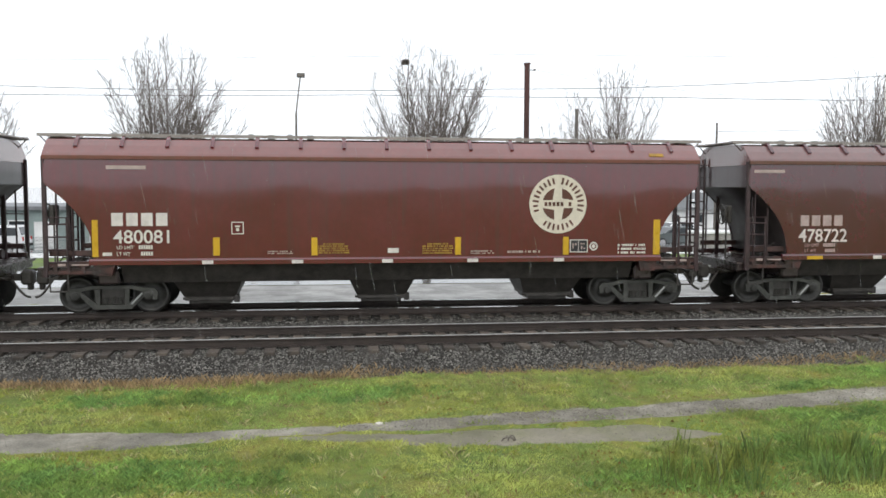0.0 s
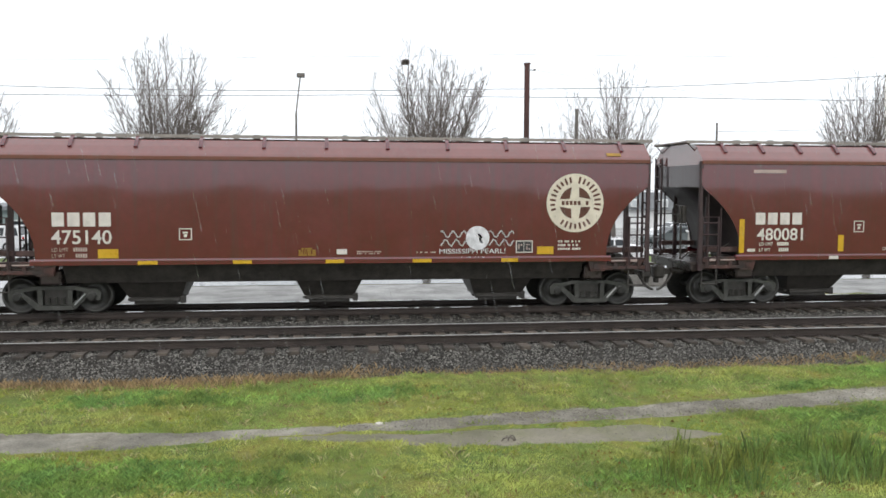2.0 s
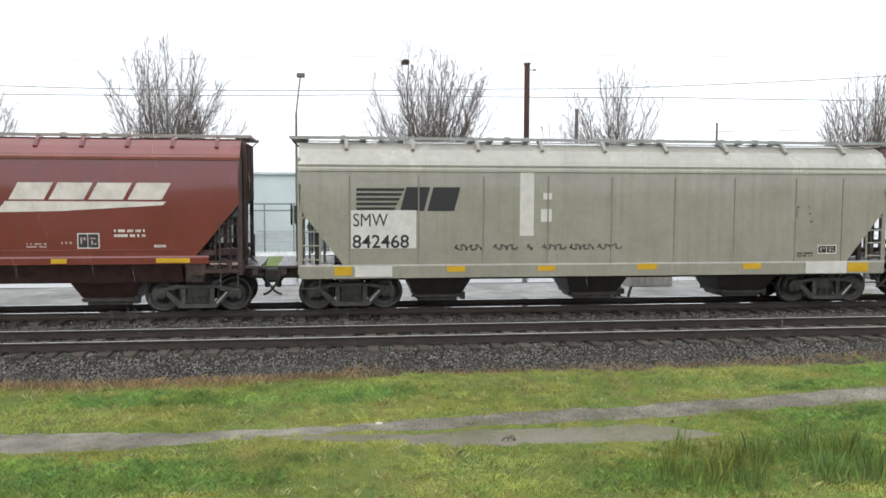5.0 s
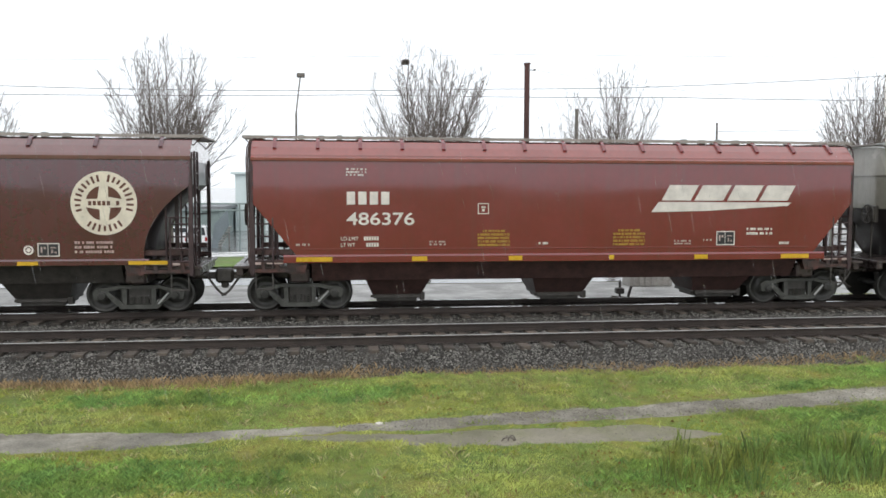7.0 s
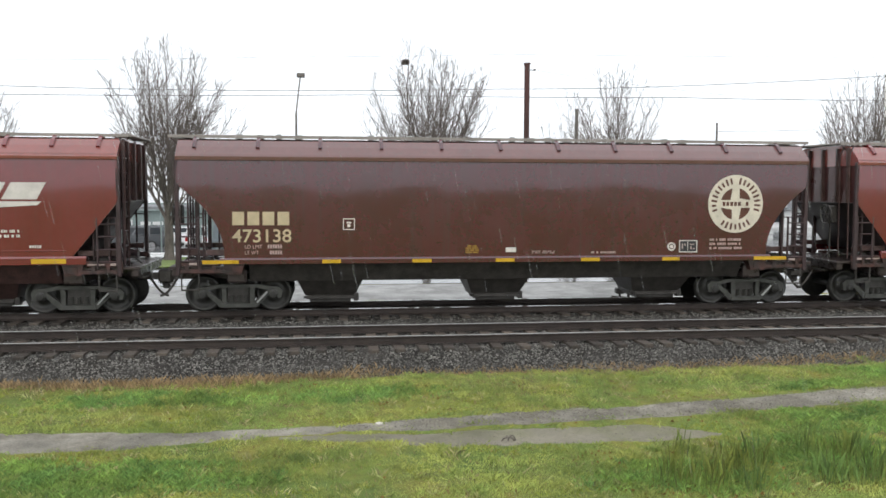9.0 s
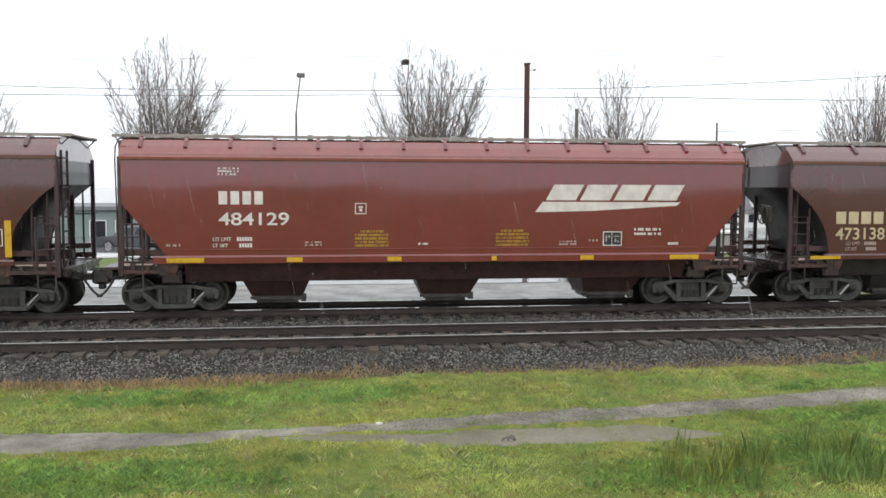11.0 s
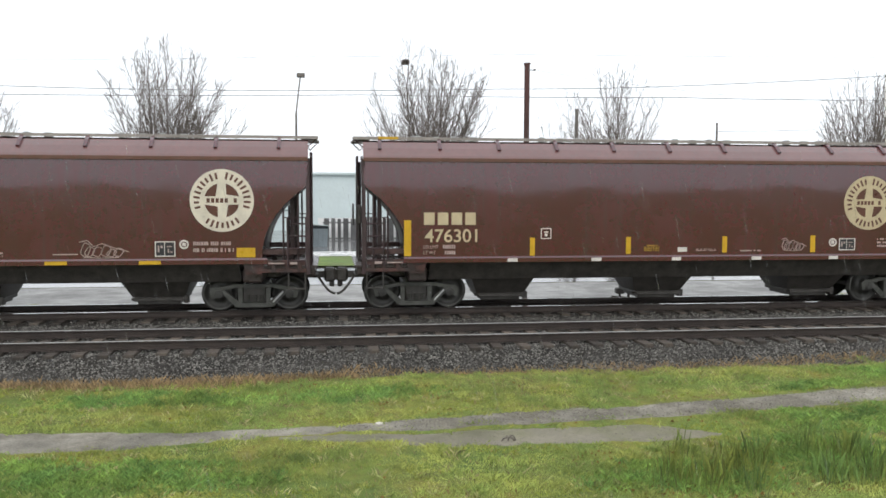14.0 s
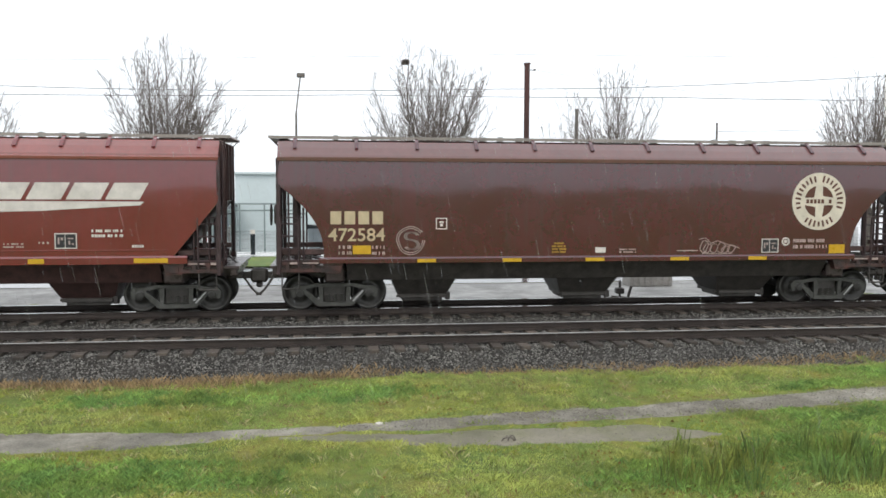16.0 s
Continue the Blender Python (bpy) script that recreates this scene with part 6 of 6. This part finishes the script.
parked_car(pose(-11.3, 64.5, ground_z(0, 64) + 0.06, 0, 0, -70), CARWHITE, "white saloon car parked outside the shop", 4.5, 1.5, False)
parked_car(pose(-22.6, 60, ground_z(0, 60) + 0.06, 0, 0, 0), CARWHITE, "white van parked outside the shop", 4.9, 1.8)
parked_car(pose(17.6, 66, ground_z(17, 66) + 0.06, 0, 0, 20), CARDARK, "grey car parked before the warehouse", 4.4, 1.55, False)
parked_car(pose(26.0, 62, ground_z(26, 62) + 0.06, 0, 0, 8), CARDARK, "grey car parked near the white house", 4.6, 1.5, False)
parked_car(pose(29.5, 70, ground_z(29, 70) + 0.06, 0, 0, 8), CARWHITE, "white car parked near the white house", 4.6, 1.5, False)


ROAD_Z = GROUND + 0.03
PASSING_CAR = parked_car(pose(36.3, 38.65, ROAD_Z), CARWHITE, "white saloon car driving along the wet road", 4.6, 1.42, False, "white_car")


def slat_fence():
    z = ground_z(0, 68)
    root = thing("slatted_fence", "dark slatted fence with pale gaps and rails", "fence", at=pose(0, 68, z))
    bm = bmesh.new()
    for h in (0.35, 1.6):
        box(bm, -0.6, 9.3, 0.03, 0.10, h, h + 0.10)
    part("rail", bm, SLAT, root)
    x = -0.5
    rng = random.Random(6)
    while x < 9.2:
        w = rng.choice((0.26, 0.30, 0.40))
        bm = bmesh.new()
        box(bm, x, x + w, -0.02, 0.03, 0.02, 1.98 + rng.uniform(-0.03, 0.03), 0.008)
        part("slat", bm, SLAT, root)
        x += w + 0.19


slat_fence()


def skip_bin():
    z = ground_z(0, 60)
    root = thing("waste_container", "grey-blue steel waste container with lid", "container", at=pose(-0.85, 60, z + 0.06))
    bm = bmesh.new()
    slab(bm, [(-0.62, 0.12), (0.62, 0.12), (0.70, 1.55), (-0.70, 1.55)], -0.7, 0.7)
    part("body", bm, BIN, root)
    for x in (-0.35, 0.0, 0.35):
        bm = bmesh.new()
        box(bm, x - 0.04, x + 0.04, -0.74, -0.70, 0.15, 1.5, 0.01)
        part("rib", bm, BIN, root)
    bm = bmesh.new()
    slab(bm, [(-0.75, 1.55), (0.75, 1.55), (0.72, 1.72), (-0.72, 1.82)], -0.75, 0.75)
    part("lid", bm, GLASS, root, "dark hinged lid")
    for x in (-0.5, 0.5):
        bm = bmesh.new()
        tube(bm, (x - 0.03, -0.55, 0.08), (x + 0.03, -0.55, 0.08), 0.08, 10)
        part("castor", bm, TYRE, root)


skip_bin()


def bollard(x, y):
    z = ground_z(x, y) + 0.12
    root = thing("bollard", "dark post bollard with white top", "bollard", at=pose(x, y, z))
    bm = bmesh.new()
    tube(bm, (0, 0, -0.15), (0, 0, 1.15), 0.13, 12)
    part("post", bm, GLASS, root)
    bm = bmesh.new()
    tube(bm, (0, 0, 1.15), (0, 0, 1.38), 0.135, 12)
    part("cap", bm, WHITE, root, "white painted top")


bollard(-4.2, 47.2)


def stair_side():
    root = thing("stair", "pale grey stair flank beside the pipe railing", "stair", at=pose(0, 58.4, 0))
    bm = bmesh.new()
    slab(bm, [(-8.0, -1.3), (-7.5, -1.3), (-7.5, -0.6), (-6.76, 0.62), (-6.85, 1.68), (-7.72, 0.66)], 0.0, 0.12)
    part("stringer", bm, BIN, root)
    for i in range(9):
        bm = bmesh.new()
        box(bm, -7.75 + 0.1 * i, -7.45 + 0.1 * i, 0.12, 1.3, -1.0 + 0.18 * i, -0.96 + 0.18 * i)
        part("tread", bm, CLAY, root)
    bm = bmesh.new()
    for x, z in ((-6.9, 0.45), (-7.5, -0.7)):
        box(bm, x - 0.05, x + 0.05, 1.2, 1.3, -1.3, z)
    part("leg", bm, CLAY, root)


stair_side()


def guard_rail():
    z = ground_z(0, 57)
    root = thing("pipe_railing", "pale green steel pipe railing with two bars", "railing", at=pose(-7.5, 57, z))
    for h in (2.78, 3.22):
        bm = bmesh.new()
        tube(bm, (-6.0, 0, h), (5.2, 0, h), 0.055, 8)
        part("bar", bm, TEAL, root)
    for x in (-5.9, -3.4, -0.9, 1.6, 3.2, 5.1):
        bm = bmesh.new()
        tube(bm, (x, 0, -0.1), (x, 0, 3.24 if x != -0.9 else 4.0), 0.05, 8)
        part("post", bm, TEAL, root)


guard_rail()


def shed(x0, x1, y, top, label):
    z = ground_z(x0, y)
    root = thing("utility_shed", label, "shed", at=pose((x0 + x1) / 2, y, z))
    w = (x1 - x0) / 2
    bm = bmesh.new()
    box(bm, -w, w, 0, 1.8, 0, top - z - 0.12, 0.02)
    part("wall", bm, CLAY, root)
    bm = bmesh.new()
    box(bm, -w - 0.1, w + 0.1, -0.1, 1.9, top - z - 0.12, top - z, 0.02)
    part("roof", bm, STUCCO, root, "white flat lid")
    bm = bmesh.new()
    box(bm, -w * 0.5, w * 0.1, -0.03, 0.0, 0.1, top - z - 0.3, 0.01)
    d = part("door", bm, CLAY, root)
    bm = bmesh.new()
    tube(bm, (-w * 0.0, -0.06, 0.6), (-w * 0.0, -0.06, 0.75), 0.015, 6)
    part("handle", bm, STEEL_POLE, d)


shed(21.2, 23.7, 46.5, 0.72, "grey utility shed with white flat lid")


def house(name, label, x0, x1, y0, y1, eave, ridge, wall_mat, roof_mat, openings, base=None):
    """A long low building; openings are (x, z0, z1, width, kind)."""
    z = ground_z(0, y0) if base is None else base
    root = thing(name, label, "building", at=pose(0, 0, 0))
    bm = bmesh.new()
    box(bm, x0, x1, y0, y1, z - 0.3, eave)
    part("wall", bm, wall_mat, root)
    bm = bmesh.new()
    slab(bm, [(y0 - 0.5, eave), (y1 + 0.5, eave), (y1 + 0.3, eave + 0.2), ((y0 + y1) / 2 + 0.4, ridge), ((y0 + y1) / 2 - 0.4, ridge), (y0 - 0.3, eave + 0.2)] if ridge - eave > 0.6 else [(y0 - 0.4, eave), (y1 + 0.4, eave), (y1 + 0.4, ridge), (y0 - 0.4, ridge)], x0 - 0.4, x1 + 0.4, "x")
    part("roof", bm, roof_mat, root)
    for x, za, zb, w, kind in openings:
        bm = bmesh.new()
        for a, b, c, d in ((x - w / 2, x + w / 2, za, za + 0.08), (x - w / 2, x + w / 2, zb - 0.08, zb), (x - w / 2, x - w / 2 + 0.08, za + 0.08, zb - 0.08), (x + w / 2 - 0.08, x + w / 2, za + 0.08, zb - 0.08)):
            box(bm, a, b, y0 - 0.10, y0, c, d)
        fr = part(kind, bm, STUCCO, root, "white framed " + kind)
        bm = bmesh.new()
        box(bm, x - w / 2 + 0.08, x + w / 2 - 0.08, y0 - 0.04, y0, za + 0.08, zb - 0.08)
        part("pane" if kind == "window" else "leaf", bm, GLASS if kind == "window" else STUCCO, fr)
    return root


house("warehouse", "long pale blue-grey metal warehouse", -9.3, 19.0, 86, 104, 4.45, 4.65, SIDING, SIDING, [], -1.25)


def low_wall():
    bm = bmesh.new()
    box(bm, -1.0, 10.0, 69.2, 69.4, -1.6, 0.7)
    solo("white_wall", bm, STUCCO, "low white wall behind the slatted fence", "wall", kind="structure")


low_wall()
house("shop_building", "low grey shop building with white doors", -40, -9.5, 75, 90, 1.2, 1.5, TEAL, ROOFDARK,
      [(x, -1.15, 0.35, 1.4, "window") for x in (-34, -31.5, -28.5, -26, -19.5, -17.4)] + [(x, -1.2, 0.2, 0.85, "door") for x in (-24.2, -23.2, -15.6, -14.6)])


def mansard():
    root = thing("mansard_house", "white house with dark mansard roof and dormer windows", "building", at=pose(0, 0, 0))
    bm = bmesh.new()
    box(bm, 20.6, 60, 90, 102, -1.6, 0.85)
    part("wall", bm, STUCCO, root)
    bm = bmesh.new()
    slab(bm, [(89.4, 0.85), (102.6, 0.85), (101.4, 2.7), (90.6, 2.7)], 20.2, 60.4, "x")
    part("roof", bm, ROOFDARK, root)
    for x in (22.4, 24.2, 26.0, 29.5, 33, 36.5, 40, 43.5, 47, 50.5, 54):
        bm = bmesh.new()
        box(bm, x - 0.36, x + 0.36, 89.3, 90.5, 1.1, 2.0, 0.03)
        d = part("dormer", bm, STUCCO, root, "white dormer")
        bm = bmesh.new()
        box(bm, x - 0.24, x + 0.24, 89.26, 89.3, 1.25, 1.85)
        part("pane", bm, PALE_GLASS, d)
    for x in range(38, 60, 3):
        bm = bmesh.new()
        box(bm, x - 0.5, x + 0.5, 89.93, 90.0, -0.7, 0.4, 0.02)
        w = part("window", bm, STUCCO, root)
        bm = bmesh.new()
        box(bm, x - 0.4, x + 0.4, 89.9, 89.93, -0.6, 0.3)
        part("pane", bm, GLASS, w)


mansard()


# ---- lineside bits just beyond the train ----
def lineside():
    z = GROUND
    root = thing("concrete_vault", "low grey concrete vault with slatted side", "vault", at=pose(12.3, 31.4, z))
    bm = bmesh.new()
    box(bm, -0.95, 0.75, -0.4, 0.5, 0.0, 0.62, 0.03)
    part("body", bm, CLAY, root)
    for i in range(7):
        bm = bmesh.new()
        box(bm, -0.85 + i * 0.24, -0.73 + i * 0.24, -0.44, -0.4, 0.05, 0.58, 0.01)
        part("slat", bm, CLAY, root)
    root = thing("switch_stand", "small dark switch stand with lever", "switch stand", at=pose(9.75, 27.2, bed_z(27.2)))
    bm = bmesh.new()
    box(bm, -0.3, 0.3, -0.15, 0.15, 0, 0.16, 0.02)
    part("base", bm, BLACK, root)
    bm = bmesh.new()
    tube(bm, (-0.15, 0, 0.1), (-0.15, 0, 0.75), 0.04, 8)
    tube(bm, (0.12, 0, 0.1), (0.25, 0, 0.55), 0.05, 8)
    tube(bm, (-0.45, -0.05, 0.2), (0.5, -0.05, 0.12), 0.045, 8)
    box(bm, -0.3, -0.02, -0.12, 0.12, 0.3, 0.5, 0.03)
    part("lever", bm, BLACK, root)
    for x, y, r in ((10.9, 26.6, 0.16), (11.25, 26.65, 0.11), (14.6, 26.7, 0.2)):
        bm = bmesh.new()
        bmesh.ops.create_icosphere(bm, subdivisions=2, radius=r)
        for v in bm.verts:
            v.co = Vector((x + v.co.x * 1.5, y + v.co.y, bed_z(26.3) + r * 0.4 + v.co.z * 0.8)) + 0.03 * noise.noise_vector(v.co * 9)
        solo("pale_rock", bm, STUCCO, "pale lump of rock beside the rail", "rock", "pale rocks")


lineside()


# ---- ties and fastenings ----
def ties():
    bm = bmesh.new()
    box(bm, -0.115, 0.115, -1.3, 1.3, -0.345, -0.172, 0.012)
    tie = finish(bm, "tie", TIE)
    bm = bmesh.new()
    box(bm, -0.10, 0.10, -0.17, 0.17, -0.172, -0.16)
    for a in (-0.05, 0.05):
        for b in (-0.09, 0.09):
            box(bm, a - 0.012, a + 0.012, b - 0.02, b + 0.02, -0.165, -0.135)
    tp = finish(bm, "tie_plate", RAIL)
    rng = random.Random(9)
    for tr in TRACKS:
        x = -34.0
        while x < 56:
            o = new("tie", tie)
            o.parent = tr
            o.matrix_basis = pose(x + rng.uniform(-0.03, 0.03), rng.uniform(-0.06, 0.06), rng.uniform(-0.004, 0.0), 0, 0, rng.uniform(-1.5, 1.5))
            if -16 < x < 26:
                for s in (-0.7525, 0.7525):
                    q = new("tie_plate", tp)
                    q.parent = tr
                    q.matrix_basis = pose(x, s, 0)
            x += 0.545
        bm = bmesh.new()
        for a, b in ((-300, -34.5), (56.5, 300)):
            x = a
            while x < b:
                box(bm, x - 0.115, x + 0.115, -1.3, 1.3, -0.345, -0.174)
                x += 0.545
        o = part("far_ties", bm, TIE, tr, "wooden ties running on into the distance")
        tagged(o, kind="stuff")


ties()


# ---- rain: thin falling drops between the camera and the train ----
def rain():
    m = bpy.data.materials.new("falling_water")
    m.use_nodes = True
    b = m.node_tree.nodes["Principled BSDF"]
    b.inputs["Base Color"].default_value = (0.85, 0.87, 0.9, 1)
    b.inputs["Roughness"].default_value = 0.3
    b.inputs["Alpha"].default_value = 0.065
    rng = np.random.default_rng(12)
    n = 8200
    z = rng.uniform(-0.5, 138, n)
    y = rng.uniform(5, 19.5, n)
    x = rng.uniform(-0.50, 0.75, n) * y - RAIN_DRIFT / RAIN_FALL * z
    w = rng.uniform(0.0018, 0.0046, n) * (0.4 + y / 14)
    h = rng.uniform(0.10, 0.30, n)
    a = np.array([(1, 0), (-0.5, 0.87), (-0.5, -0.87)])
    pts = np.zeros((n, 6, 3))
    for k in range(3):
        for e, s in ((0, 0.0), (3, 1.0)):
            pts[:, k + e, 0] = x + w * a[k, 0] - s * h * RAIN_DRIFT / RAIN_FALL
            pts[:, k + e, 1] = y + w * a[k, 1]
            pts[:, k + e, 2] = z + s * h
    quads = np.array([(0, 1, 4, 3), (1, 2, 5, 4), (2, 0, 3, 5)])
    faces = (quads[None] + 6 * np.arange(n)[:, None, None]).reshape(-1, 4)
    me = bpy.data.meshes.new("rain")
    me.from_pydata(pts.reshape(-1, 3).tolist(), [], faces.tolist())
    me.materials.append(m)
    return tagged(new("rain", me), "thin pale streaks of falling rain", "rain", kind="stuff")


RAIN_FALL, RAIN_DRIFT = 7.6, 1.5
RAIN = rain()


# ---- movement: the train rolls past, losing a little speed ----
def rolled(t):
    return 8.4 * t - 0.01617 * t * t + 0.0000521 * t ** 3


def driven(t):
    """The white car keeps an even speed towards -x."""
    return 36.3 - 12.0 * t


def motions():
    for car, x0 in TRAIN:
        walk(car, [(t, pose(x0 + rolled(t), TRACK_Y, 0)) for t in even(0.0, 16.0, 33)])
    for axle, x in WHEELSETS:
        walk(axle, [(t, pose(x, 0, 0.457, 0, math.degrees(rolled(t) / 0.457), 0)) for t in even(0.0, 16.0, 241)])
    walk(PASSING_CAR, [(t, pose(driven(t), 38.65, ROAD_Z)) for t in even(0.0, 16.0, 17)])
    for wheel, x in ROAD_WHEELS:
        walk(wheel, [(t, pose(x, 0, 0.36, 0, math.degrees((driven(t) - 36.3) / 0.36), 0)) for t in even(0.0, 16.0, 481)])
    walk(RAIN, [(t, pose(RAIN_DRIFT * t, 0, -RAIN_FALL * t)) for t in even(0.0, 16.0, 17)])


motions()
